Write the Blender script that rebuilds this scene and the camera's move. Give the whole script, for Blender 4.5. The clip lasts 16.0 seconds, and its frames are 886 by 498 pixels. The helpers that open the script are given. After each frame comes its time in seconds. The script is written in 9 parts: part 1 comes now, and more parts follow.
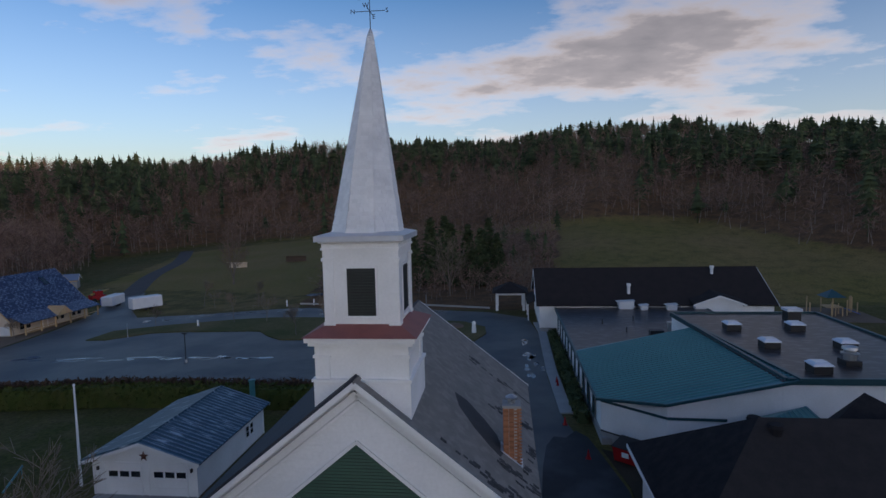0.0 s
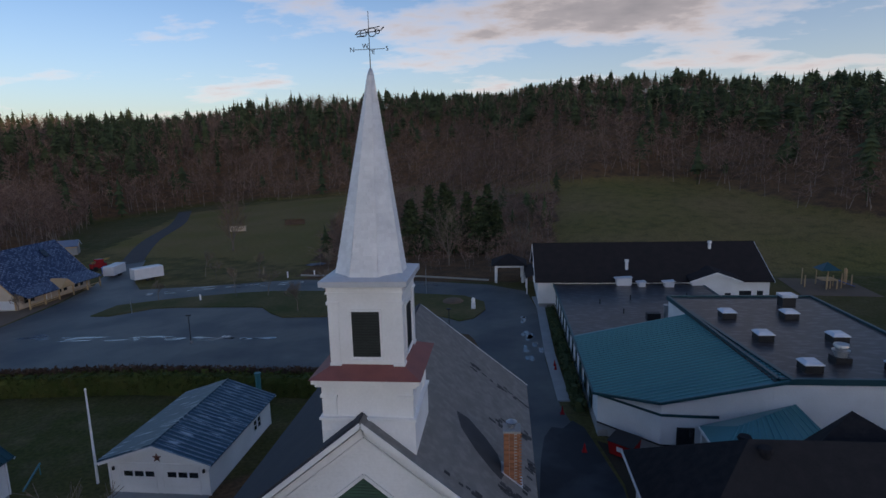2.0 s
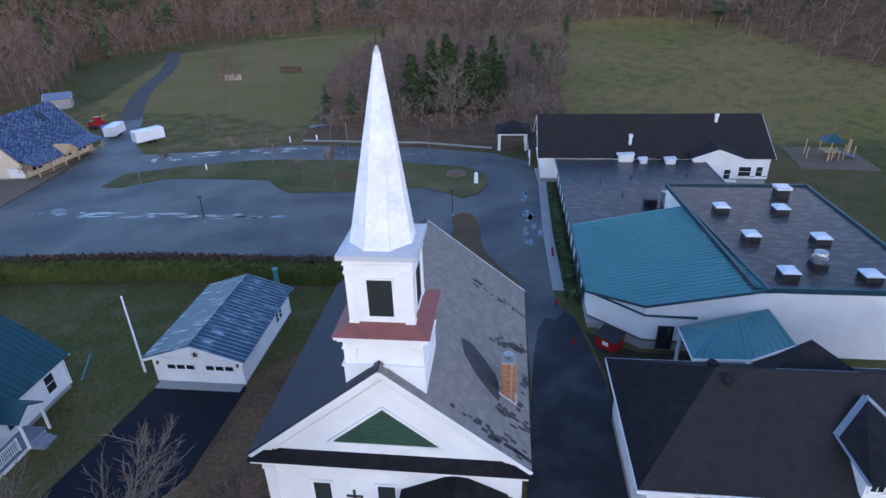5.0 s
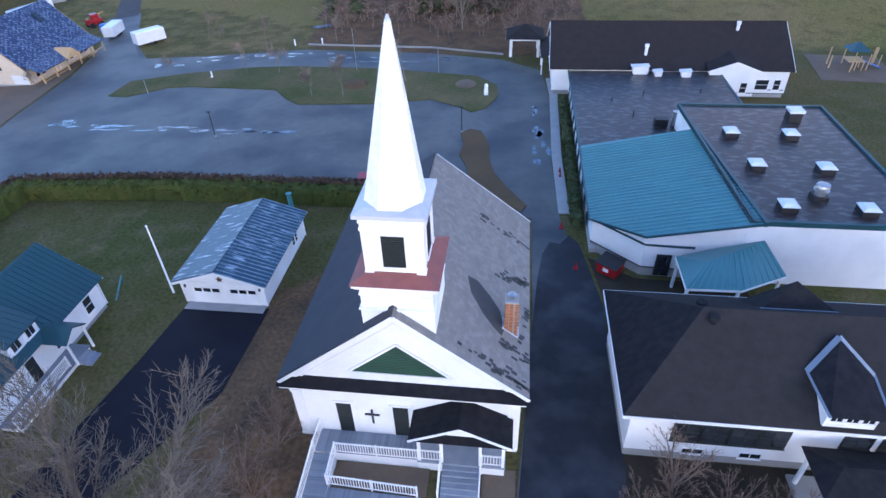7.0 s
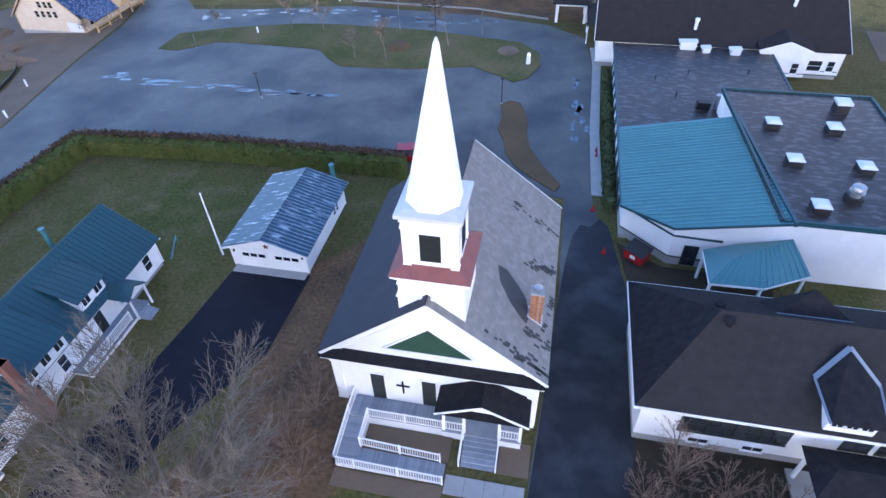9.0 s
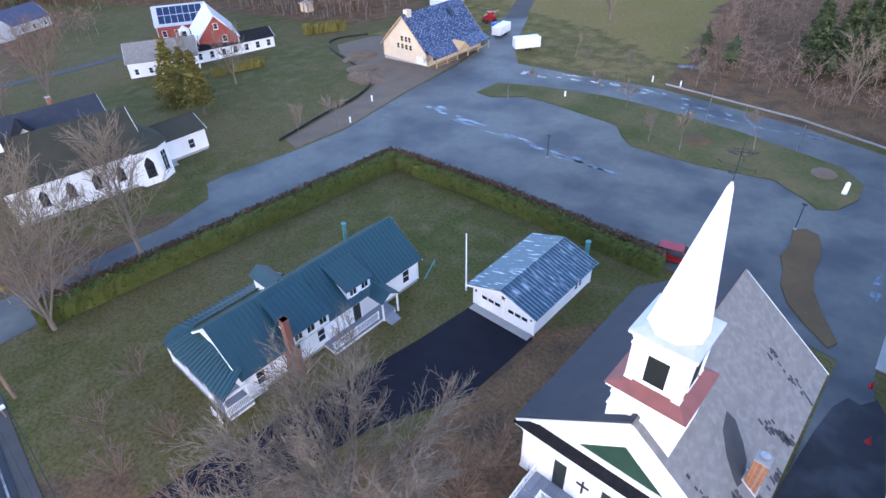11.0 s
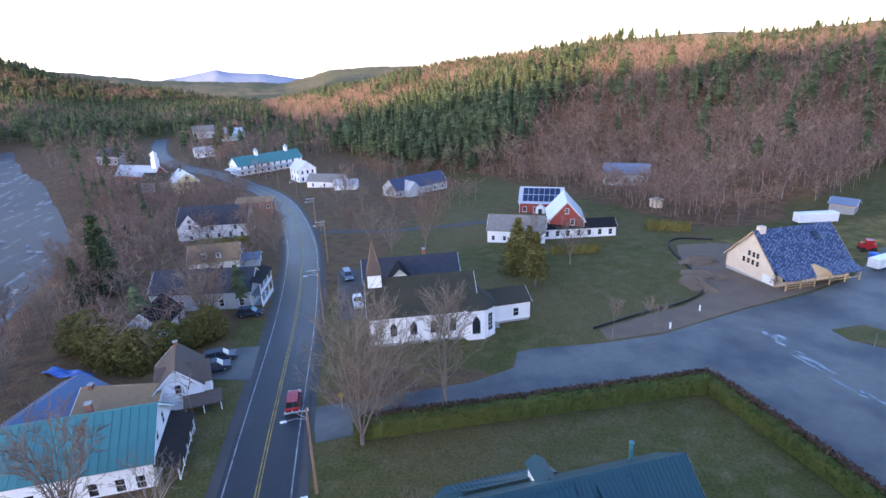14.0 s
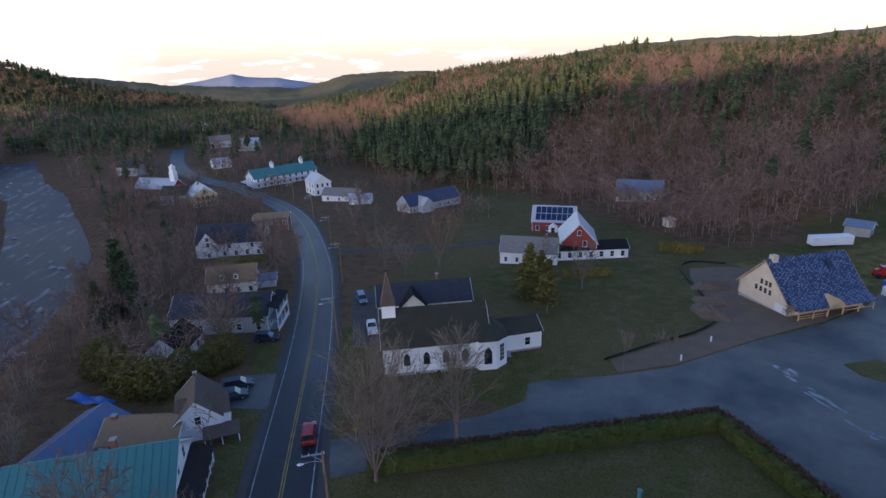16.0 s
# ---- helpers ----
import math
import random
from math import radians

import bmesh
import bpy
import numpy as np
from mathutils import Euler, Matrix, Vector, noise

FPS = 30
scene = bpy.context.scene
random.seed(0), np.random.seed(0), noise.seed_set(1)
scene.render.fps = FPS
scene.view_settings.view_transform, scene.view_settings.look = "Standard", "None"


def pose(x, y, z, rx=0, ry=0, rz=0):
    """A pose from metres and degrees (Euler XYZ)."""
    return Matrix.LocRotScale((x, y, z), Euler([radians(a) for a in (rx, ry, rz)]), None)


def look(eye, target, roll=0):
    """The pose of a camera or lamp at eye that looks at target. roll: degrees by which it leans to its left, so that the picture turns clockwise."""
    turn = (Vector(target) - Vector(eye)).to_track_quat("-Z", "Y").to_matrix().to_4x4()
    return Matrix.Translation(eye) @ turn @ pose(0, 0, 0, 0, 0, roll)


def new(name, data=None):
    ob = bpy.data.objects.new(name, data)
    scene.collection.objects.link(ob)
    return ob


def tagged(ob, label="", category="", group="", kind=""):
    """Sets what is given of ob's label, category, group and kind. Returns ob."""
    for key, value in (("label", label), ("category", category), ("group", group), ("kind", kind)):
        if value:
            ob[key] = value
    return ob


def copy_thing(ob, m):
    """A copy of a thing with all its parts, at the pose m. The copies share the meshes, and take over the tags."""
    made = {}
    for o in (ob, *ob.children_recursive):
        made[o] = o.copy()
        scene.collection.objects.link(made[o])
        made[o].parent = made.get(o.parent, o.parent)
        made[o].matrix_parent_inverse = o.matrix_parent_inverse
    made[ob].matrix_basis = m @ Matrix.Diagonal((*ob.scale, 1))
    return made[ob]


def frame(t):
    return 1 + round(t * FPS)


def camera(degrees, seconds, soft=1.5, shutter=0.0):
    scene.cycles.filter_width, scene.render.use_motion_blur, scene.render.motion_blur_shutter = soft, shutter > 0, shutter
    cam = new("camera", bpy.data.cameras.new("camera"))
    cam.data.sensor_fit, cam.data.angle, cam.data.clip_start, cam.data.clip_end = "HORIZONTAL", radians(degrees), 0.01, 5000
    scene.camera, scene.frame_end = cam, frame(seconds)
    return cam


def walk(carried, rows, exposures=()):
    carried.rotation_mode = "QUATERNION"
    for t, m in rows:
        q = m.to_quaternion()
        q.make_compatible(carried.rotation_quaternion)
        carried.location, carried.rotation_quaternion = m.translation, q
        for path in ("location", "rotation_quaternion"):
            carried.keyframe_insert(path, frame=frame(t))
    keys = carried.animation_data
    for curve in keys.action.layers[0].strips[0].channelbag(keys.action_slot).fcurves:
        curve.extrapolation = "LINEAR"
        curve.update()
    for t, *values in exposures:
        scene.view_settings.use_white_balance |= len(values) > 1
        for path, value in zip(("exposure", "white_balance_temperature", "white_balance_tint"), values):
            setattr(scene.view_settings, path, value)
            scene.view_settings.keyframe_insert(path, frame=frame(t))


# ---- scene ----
cam = camera(75.5, 16.0)
PATH = [
    (0, (4.565, 1.366, 18.719), (4.351, 3.347, 18.544), -1.3),
    (0.5, (4.544, 1.428, 19.604), (4.33, 3.408, 19.424), -1.4),
    (1, (4.505, 1.473, 20.515), (4.293, 3.452, 20.323), -1.5),
    (1.5, (4.493, 1.514, 21.495), (4.28, 3.486, 21.239), -1.6),
    (2, (4.468, 1.546, 22.471), (4.258, 3.505, 22.124), -1.6),
    (2.5, (4.443, 1.581, 23.465), (4.235, 3.521, 23.026), -1.6),
    (3, (4.405, 1.623, 24.451), (4.199, 3.541, 23.921), -1.6),
    (3.5, (4.362, 1.69, 25.437), (4.159, 3.58, 24.816), -1.6),
    (4, (4.386, 1.704, 26.383), (4.183, 3.563, 25.675), -1.8),
    (6.3, (4.412, 1.828, 30.992), (4.189, 3.476, 29.881), -1.9),
    (6.5, (4.452, 1.833, 31.186), (4.228, 3.464, 30.05), -2.1),
    (7, (4.463, 1.861, 32.093), (4.234, 3.434, 30.879), -2.3),
    (7.5, (4.495, 1.866, 33.016), (4.255, 3.379, 31.73), -2.4),
    (8, (4.512, 1.938, 33.934), (4.266, 3.398, 32.59), -2.5),
    (8.2, (4.537, 1.929, 34.214), (4.289, 3.39, 32.871), -2.5),
    (10.3, (4.21, 1.537, 37.396), (3.476, 2.834, 36.062), -1.9),
    (10.5, (4.221, 1.572, 37.563), (3.386, 2.845, 36.266), -1.8),
    (11, (4.252, 1.688, 38.181), (3.165, 2.865, 36.983), -1.7),
    (11.5, (4.302, 1.937, 38.716), (2.976, 2.962, 37.625), -1.9),
    (12, (4.102, 1.939, 39.08), (2.567, 2.771, 38.104), -1.7),
    (12.5, (4.178, 1.996, 39.646), (2.482, 2.622, 38.789), -1.8),
    (13, (4.276, 2.191, 40.244), (2.488, 2.704, 39.509), -1.9),
    (13.5, (4.3, 2.22, 40.956), (2.474, 2.699, 40.297), -2.0),
    (14, (4.335, 2.33, 41.929), (2.501, 2.783, 41.272), -2.0),
    (14.5, (4.4, 2.386, 43.076), (2.562, 2.824, 42.418), -2.0),
    (15, (4.484, 2.413, 44.4), (2.643, 2.84, 43.746), -2.0),
    (15.5, (4.5, 2.436, 45.726), (2.655, 2.854, 45.076), -2.0),
    (16, (4.39, 2.481, 46.78), (2.542, 2.891, 46.135), -2.1),
]
EXPOSURES = [(0, -0.42, 6400, 13), (2, -0.42, 6500, 13), (3.5, 0.36, 6400, 13), (6.5, 1.80, 6200, 16), (8, 1.86, 6200, 18), (11, 2.30, 6900, 17), (12, 2.35, 6800, 17), (12.5, 2.53, 6800, 17), (13.5, 2.20, 6500, 18), (14.5, 1.55, 6300, 18), (16, 0.60, 6300, 17)]
CLOUD_AT = (2.3, 0.6, 0.0)
walk(cam, [(t, look(eye, target, roll)) for t, eye, target, roll in PATH], EXPOSURES)

# ---------------------------------------------------------------- light
SUN_EL, SUN_AZ = radians(4.2), radians(125.0)  # azimuth clockwise from +y
world = bpy.data.worlds.new("sky")
scene.world = world
world.use_nodes = True
wn, wl = world.node_tree.nodes, world.node_tree.links
wn.clear()


def wnode(kind, **props):
    n = wn.new(kind)
    for k, v in props.items():
        setattr(n, k, v)
    return n


def wramp(src, stops):
    r = wn.new("ShaderNodeValToRGB")
    el = r.color_ramp.elements
    while len(el) < len(stops):
        el.new(0.5)
    for e, (p, c) in zip(el, stops):
        e.position, e.color = p, (*c, 1)
    wl.new(src, r.inputs[0])
    return r.outputs[0]


def wmix(fac, a, b):
    m = wn.new("ShaderNodeMix")
    m.data_type = "RGBA"
    for i, s in ((0, fac), (6, a), (7, b)):
        if isinstance(s, (tuple, float, int)):
            m.inputs[i].default_value = s
        else:
            wl.new(s, m.inputs[i])
    return m.outputs[2]


sky = wnode("ShaderNodeTexSky", sky_type="NISHITA", sun_disc=False, sun_elevation=SUN_EL, sun_rotation=SUN_AZ, altitude=250.0)
sky.air_density, sky.dust_density, sky.ozone_density = 1.0, 1.4, 3.0
tc = wnode("ShaderNodeTexCoord")
sep = wnode("ShaderNodeSeparateXYZ")
wl.new(tc.outputs["Generated"], sep.inputs[0])
# clouds lie on a flat layer: divide the direction by its height
den = wnode("ShaderNodeMath", operation="ADD")
wl.new(sep.outputs[2], den.inputs[0])
den.inputs[1].default_value = 0.16
comb = wnode("ShaderNodeCombineXYZ")
for k in (0, 1):
    dv = wnode("ShaderNodeMath", operation="DIVIDE")
    wl.new(sep.outputs[k], dv.inputs[0])
    wl.new(den.outputs[0], dv.inputs[1])
    wl.new(dv.outputs[0], comb.inputs[k])
mp = wnode("ShaderNodeMapping")
mp.inputs["Location"].default_value = CLOUD_AT
mp.inputs["Scale"].default_value = (1.0, 1.25, 1.0)
wl.new(comb.outputs[0], mp.inputs[0])
cn = wnode("ShaderNodeTexNoise")
cn.inputs["Scale"].default_value, cn.inputs["Detail"].default_value, cn.inputs["Roughness"].default_value = 1.15, 10, 0.58
wl.new(mp.outputs[0], cn.inputs["Vector"])
# more cloud in one part of the sky: a wide low bank
bank = wnode("ShaderNodeVectorMath", operation="SUBTRACT")
wl.new(tc.outputs["Generated"], bank.inputs[0])
bank.inputs[1].default_value = (0.17, 0.95, 0.245)
bsc = wnode("ShaderNodeVectorMath", operation="MULTIPLY")
wl.new(bank.outputs[0], bsc.inputs[0])
bsc.inputs[1].default_value = (3.0, 1.0, 9.5)
bln = wnode("ShaderNodeVectorMath", operation="LENGTH")
wl.new(bsc.outputs[0], bln.inputs[0])
bmr = wnode("ShaderNodeMapRange")
wl.new(bln.outputs["Value"], bmr.inputs[0])
bmr.inputs[1].default_value, bmr.inputs[2].default_value, bmr.inputs[3].default_value, bmr.inputs[4].default_value = 0.2, 1.7, 0.13, -0.035
cadd = wnode("ShaderNodeMath", operation="ADD")
wl.new(cn.outputs[0], cadd.inputs[0])
wl.new(bmr.outputs[0], cadd.inputs[1])
cover = wramp(cadd.outputs[0], [(0.51, (0, 0, 0)), (0.66, (1, 1, 1))])
thick = wramp(cadd.outputs[0], [(0.53, (7.8, 6.9, 6.7)), (0.61, (5.2, 4.7, 4.7)), (0.69, (2.6, 2.5, 2.75)), (0.80, (1.7, 1.72, 2.0))])
blue = wn.new("ShaderNodeMix")
blue.data_type, blue.blend_type = "RGBA", "MULTIPLY"
blue.inputs[0].default_value = 1.0
wl.new(sky.outputs[0], blue.inputs[6])
blue.inputs[7].default_value = (2.6, 2.6, 2.95, 1.0)
lit = wmix(cover, blue.outputs[2], thick)
hzr = wnode("ShaderNodeMapRange")
wl.new(sep.outputs[2], hzr.inputs[0])
hzr.inputs[1].default_value, hzr.inputs[2].default_value, hzr.inputs[3].default_value, hzr.inputs[4].default_value = 0.0, 0.32, 0.9, 0.0
haze = wn.new("ShaderNodeMix")
haze.data_type, haze.blend_type = "RGBA", "ADD"
sdot = wnode("ShaderNodeVectorMath", operation="DOT_PRODUCT")
wl.new(tc.outputs["Generated"], sdot.inputs[0])
sdot.inputs[1].default_value = (math.sin(SUN_AZ + 0.4), math.cos(SUN_AZ + 0.4), 0.0)
glow = wnode("ShaderNodeMapRange")
wl.new(sdot.outputs["Value"], glow.inputs[0])
glow.inputs[1].default_value, glow.inputs[2].default_value, glow.inputs[3].default_value, glow.inputs[4].default_value = -0.35, 0.75, 0.155, 1.0
hmul = wnode("ShaderNodeMath", operation="MULTIPLY")
wl.new(hzr.outputs[0], hmul.inputs[0])
wl.new(glow.outputs[0], hmul.inputs[1])
wl.new(hmul.outputs[0], haze.inputs[0])
wl.new(lit, haze.inputs[6])
haze.inputs[7].default_value = (27.0, 24.2, 22.5, 1.0)
lit = haze.outputs[2]
bg = wnode("ShaderNodeBackground")
bg.inputs[1].default_value = 0.13
wl.new(lit, bg.inputs[0])
wl.new(bg.outputs[0], wnode("ShaderNodeOutputWorld").inputs[0])

sun = new("sun", bpy.data.lights.new("sun", "SUN"))
sun.data.energy, sun.data.angle, sun.data.color = 3.2, radians(0.6), (1.0, 0.72, 0.42)
_sd = Vector((math.sin(SUN_AZ) * math.cos(SUN_EL), math.cos(SUN_AZ) * math.cos(SUN_EL), math.sin(SUN_EL)))
sun.matrix_world = look((0, 0, 200), Vector((0, 0, 200)) - _sd)


# ---------------------------------------------------------------- materials
def material(name, base, other=None, rough=0.8, metal=0.0, scale=1.0, fine=18.0, bump=0.15, amount=0.6, spec=0.5,
             boards=0.0, axis=2, random_tint=0.0, transmission=0.0, detail=5, stripes=None, island=0.0):
    """Two-scale mottling between base and other; boards: spacing of lapped boards in metres along axis."""
    m = bpy.data.materials.new(name)
    m.use_nodes = True
    N, Lk = m.node_tree.nodes, m.node_tree.links
    bs = N["Principled BSDF"]
    other = other or tuple(c * 0.75 for c in base)
    co = N.new("ShaderNodeTexCoord")
    src = co.outputs["Object"]
    n1, n2 = N.new("ShaderNodeTexNoise"), N.new("ShaderNodeTexNoise")
    for n, s in ((n1, scale), (n2, fine)):
        n.inputs["Scale"].default_value, n.inputs["Detail"].default_value = s, detail
        Lk.new(src, n.inputs["Vector"])
    a = N.new("ShaderNodeMath")
    a.operation = "MULTIPLY_ADD"
    Lk.new(n2.outputs[0], a.inputs[0])
    a.inputs[1].default_value = 0.45
    Lk.new(n1.outputs[0], a.inputs[2])
    r = N.new("ShaderNodeMapRange")
    Lk.new(a.outputs[0], r.inputs[0])
    r.inputs[1].default_value, r.inputs[2].default_value = 0.55, 0.92
    r.inputs[3].default_value, r.inputs[4].default_value = 0.0, amount
    mx = N.new("ShaderNodeMix")
    mx.data_type = "RGBA"
    Lk.new(r.outputs[0], mx.inputs[0])
    mx.inputs[6].default_value, mx.inputs[7].default_value = (*base, 1), (*other, 1)
    col = mx.outputs[2]
    if random_tint or island:
        rnd = N.new("ShaderNodeObjectInfo").outputs["Random"] if random_tint else N.new("ShaderNodeNewGeometry").outputs["Random Per Island"]
        k = random_tint or island
        mr = N.new("ShaderNodeMapRange")
        Lk.new(rnd, mr.inputs[0])
        mr.inputs[3].default_value, mr.inputs[4].default_value = 1 - k, 1 + k
        hv = N.new("ShaderNodeHueSaturation")
        Lk.new(mr.outputs[0], hv.inputs["Value"])
        Lk.new(col, hv.inputs["Color"])
        col = hv.outputs[0]
    Lk.new(col, bs.inputs["Base Color"])
    bs.inputs["Roughness"].default_value, bs.inputs["Metallic"].default_value = rough, metal
    bs.inputs["Specular IOR Level"].default_value = spec
    bs.inputs["Transmission Weight"].default_value = transmission
    h = a.outputs[0]
    if boards:
        sx = N.new("ShaderNodeSeparateXYZ")
        Lk.new(src, sx.inputs[0])
        md = N.new("ShaderNodeMath")
        md.operation = "MULTIPLY"
        Lk.new(sx.outputs[axis], md.inputs[0])
        md.inputs[1].default_value = -1 / boards
        fr = N.new("ShaderNodeMath")
        fr.operation = "FRACT"
        Lk.new(md.outputs[0], fr.inputs[0])
        ad = N.new("ShaderNodeMath")
        ad.operation = "MULTIPLY_ADD"
        Lk.new(h, ad.inputs[0])
        ad.inputs[1].default_value = 0.25
        Lk.new(fr.outputs[0], ad.inputs[2])
        h = ad.outputs[0]
    if bump:
        bp = N.new("ShaderNodeBump")
        bp.inputs["Strength"].default_value, bp.inputs["Distance"].default_value = bump, 0.03
        Lk.new(h, bp.inputs["Height"])
        Lk.new(bp.outputs[0], bs.inputs["Normal"])
    return m


def speckled(name, base, spots, size, lo, hi, rough=0.3, stretch=(1, 1, 1), metal=0.0, spec=0.5, bump=0.1):
    """A base with irregular spots of another colour (frost, snow, damp patches)."""
    m = material(name, base, rough=rough, metal=metal, spec=spec, bump=bump)
    N, Lk = m.node_tree.nodes, m.node_tree.links
    bs = N["Principled BSDF"]
    old = bs.inputs["Base Color"].links[0].from_socket
    co, mpn, nz, rp = N.new("ShaderNodeTexCoord"), N.new("ShaderNodeMapping"), N.new("ShaderNodeTexNoise"), N.new("ShaderNodeMapRange")
    mpn.inputs["Scale"].default_value = stretch
    Lk.new(co.outputs["Object"], mpn.inputs[0])
    Lk.new(mpn.outputs[0], nz.inputs["Vector"])
    nz.inputs["Scale"].default_value, nz.inputs["Detail"].default_value = size, 4
    Lk.new(nz.outputs[0], rp.inputs[0])
    rp.inputs[1].default_value, rp.inputs[2].default_value = lo, hi
    mx = N.new("ShaderNodeMix")
    mx.data_type = "RGBA"
    Lk.new(rp.outputs[0], mx.inputs[0])
    Lk.new(old, mx.inputs[6])
    mx.inputs[7].default_value = (*spots, 1)
    Lk.new(mx.outputs[2], bs.inputs["Base Color"])
    return m


M = {}
M["white"] = material("white_paint", (0.86, 0.86, 0.85), (0.70, 0.70, 0.68), rough=0.55, scale=0.5, fine=9, bump=0.05)
M["clap"] = material("white_clapboard", (0.86, 0.86, 0.85), (0.69, 0.69, 0.67), rough=0.6, scale=0.4, fine=7, bump=0.9, boards=0.14)
M["shake"] = material("white_painted_shingle", (0.86, 0.86, 0.86), (0.68, 0.69, 0.70), rough=0.55, random_tint=0.05, bump=0.1)
M["shake_rest"] = material("white_painted_shingle_rest", (0.86, 0.86, 0.86), (0.68, 0.69, 0.70), rough=0.55, island=0.05, bump=0.1)
M["cream"] = material("cream_clapboard", (0.72, 0.68, 0.56), (0.62, 0.58, 0.47), rough=0.6, bump=0.6, boards=0.16)
M["yellow"] = material("yellow_clapboard", (0.72, 0.60, 0.30), (0.60, 0.50, 0.26), rough=0.6, bump=0.6, boards=0.16)
M["pale_green"] = material("pale_green_clapboard", (0.42, 0.52, 0.47), (0.34, 0.44, 0.40), rough=0.6, bump=0.6, boards=0.16)
M["grey_clap"] = material("grey_clapboard", (0.46, 0.48, 0.48), (0.38, 0.40, 0.40), rough=0.6, bump=0.6, boards=0.16)
M["red_clap"] = material("barn_red_boards", (0.30, 0.05, 0.035), (0.20, 0.035, 0.03), rough=0.7, bump=0.6, boards=0.2, axis=0)
M["glass"] = material("window_glass", (0.02, 0.024, 0.03), (0.035, 0.04, 0.045), rough=0.06, spec=0.9, bump=0.02, scale=0.8)
M["shutter"] = material("black_green_louvre_paint", (0.018, 0.026, 0.024), (0.012, 0.016, 0.015), rough=0.6)
M["green"] = material("dark_green_louvre_paint", (0.022, 0.085, 0.05), (0.015, 0.055, 0.035), rough=0.5, boards=0.08, bump=0.8)
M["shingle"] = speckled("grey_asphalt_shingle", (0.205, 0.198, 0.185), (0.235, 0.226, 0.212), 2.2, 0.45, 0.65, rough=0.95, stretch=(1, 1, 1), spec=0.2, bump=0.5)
# slate house roofs, and the church slope with shade put into its colour
M["shingle_slate_shaded"] = material("slate_grey_and_shaded_shingle", (0.034, 0.038, 0.050), (0.050, 0.054, 0.064), rough=0.7, scale=0.8, fine=9, bump=0.5, spec=0.25)
# lighter copy for the hall's front slope: daylight put into the colour
M["shingle_worn_lit"] = material("worn_brown_grey_shingle_lit", (0.032, 0.029, 0.029), (0.019, 0.018, 0.019), rough=0.9, scale=1.6, fine=9, bump=0.6, boards=0.16, spec=0.2)
M["shingle_bare"] = material("dark_bare_shingle", (0.030, 0.024, 0.023), (0.018, 0.016, 0.016), rough=0.9, spec=0.2)
# worn tabs, and the painted shadow of the church chimney
M["shingle_tabs_shadow"] = material("worn_grey_tab_and_shadow", (0.062, 0.064, 0.066), (0.045, 0.046, 0.05), rough=0.9, spec=0.2, random_tint=0.25)
M["brush_dark"] = material("dark_shrub_bed_litter", (0.050, 0.040, 0.028), (0.030, 0.026, 0.020), rough=0.95, scale=0.5, fine=4, bump=0.6, spec=0.1)
M["lane"] = speckled("dark_patched_lane_asphalt", (0.026, 0.028, 0.033), (0.046, 0.049, 0.055), 0.35, 0.45, 0.65, rough=0.6, spec=0.14, bump=0.25)
M["blue_dark"] = material("dark_blue_metal_roof", (0.022, 0.036, 0.085), (0.035, 0.05, 0.10), rough=0.45, scale=0.4, fine=4)
M["blue_bright"] = material("bright_blue_metal_roof", (0.080, 0.125, 0.215), (0.10, 0.14, 0.22), rough=0.4, scale=0.4, fine=4)
M["shingle_dark"] = material("charcoal_asphalt_shingle", (0.013, 0.013, 0.016), (0.030, 0.028, 0.028), rough=0.9, scale=2.0, fine=12, bump=0.6, boards=0.16, spec=0.15)
M["shingle_brown"] = material("brown_asphalt_shingle", (0.13, 0.095, 0.075), (0.09, 0.07, 0.06), rough=0.9, scale=1.5, bump=0.5, spec=0.2)
M["shingle_tan"] = material("tan_asphalt_shingle", (0.30, 0.20, 0.115), (0.22, 0.15, 0.09), rough=0.9, scale=1.5, bump=0.5, spec=0.2)
M["shingle_moss"] = material("mossy_brown_shingle", (0.056, 0.052, 0.038), (0.036, 0.040, 0.027), rough=0.95, scale=0.6, bump=0.5, spec=0.2)
M["red_roof"] = material("weathered_red_membrane", (0.26, 0.085, 0.07), (0.17, 0.06, 0.055), rough=0.6, scale=1.5)
M["lead"] = material("pale_grey_painted_metal", (0.55, 0.57, 0.60), (0.42, 0.44, 0.47), rough=0.45, scale=1.2)
M["teal"] = material("teal_standing_seam_metal", (0.055, 0.195, 0.205), (0.044, 0.155, 0.168), rough=0.34, scale=0.25, fine=3, bump=0.04)
M["teal_seam"] = material("raised_teal_seam", (0.085, 0.26, 0.28), (0.066, 0.21, 0.23), rough=0.4, scale=0.5, fine=4, bump=0)
M["teal_dark"] = material("dark_teal_metal_roof", (0.012, 0.062, 0.075), (0.010, 0.048, 0.062), rough=0.4, scale=0.4, fine=4, bump=0.04)
M["teal_frost"] = speckled("frosted_blue_metal_roof", (0.020, 0.075, 0.115), (0.40, 0.47, 0.53), 0.9, 0.57, 0.68, rough=0.35, stretch=(3.8, 0.7, 0.7))
M["turquoise"] = material("turquoise_metal_roof", (0.042, 0.185, 0.190), (0.034, 0.14, 0.15), rough=0.5, scale=0.2, fine=2)
M["blue_metal"] = material("blue_grey_metal_roof", (0.12, 0.17, 0.26), (0.16, 0.19, 0.25), rough=0.4, scale=0.3, fine=3)
M["silver"] = material("pale_silver_metal_roof", (0.50, 0.53, 0.56), (0.42, 0.44, 0.46), rough=0.4, metal=0.3, scale=0.3, fine=3)
M["membrane"] = speckled("wet_dark_roof_membrane", (0.030, 0.023, 0.023), (0.085, 0.078, 0.082), 1.1, 0.50, 0.64, rough=0.34, stretch=(0.9, 1.9, 1), spec=0.4)
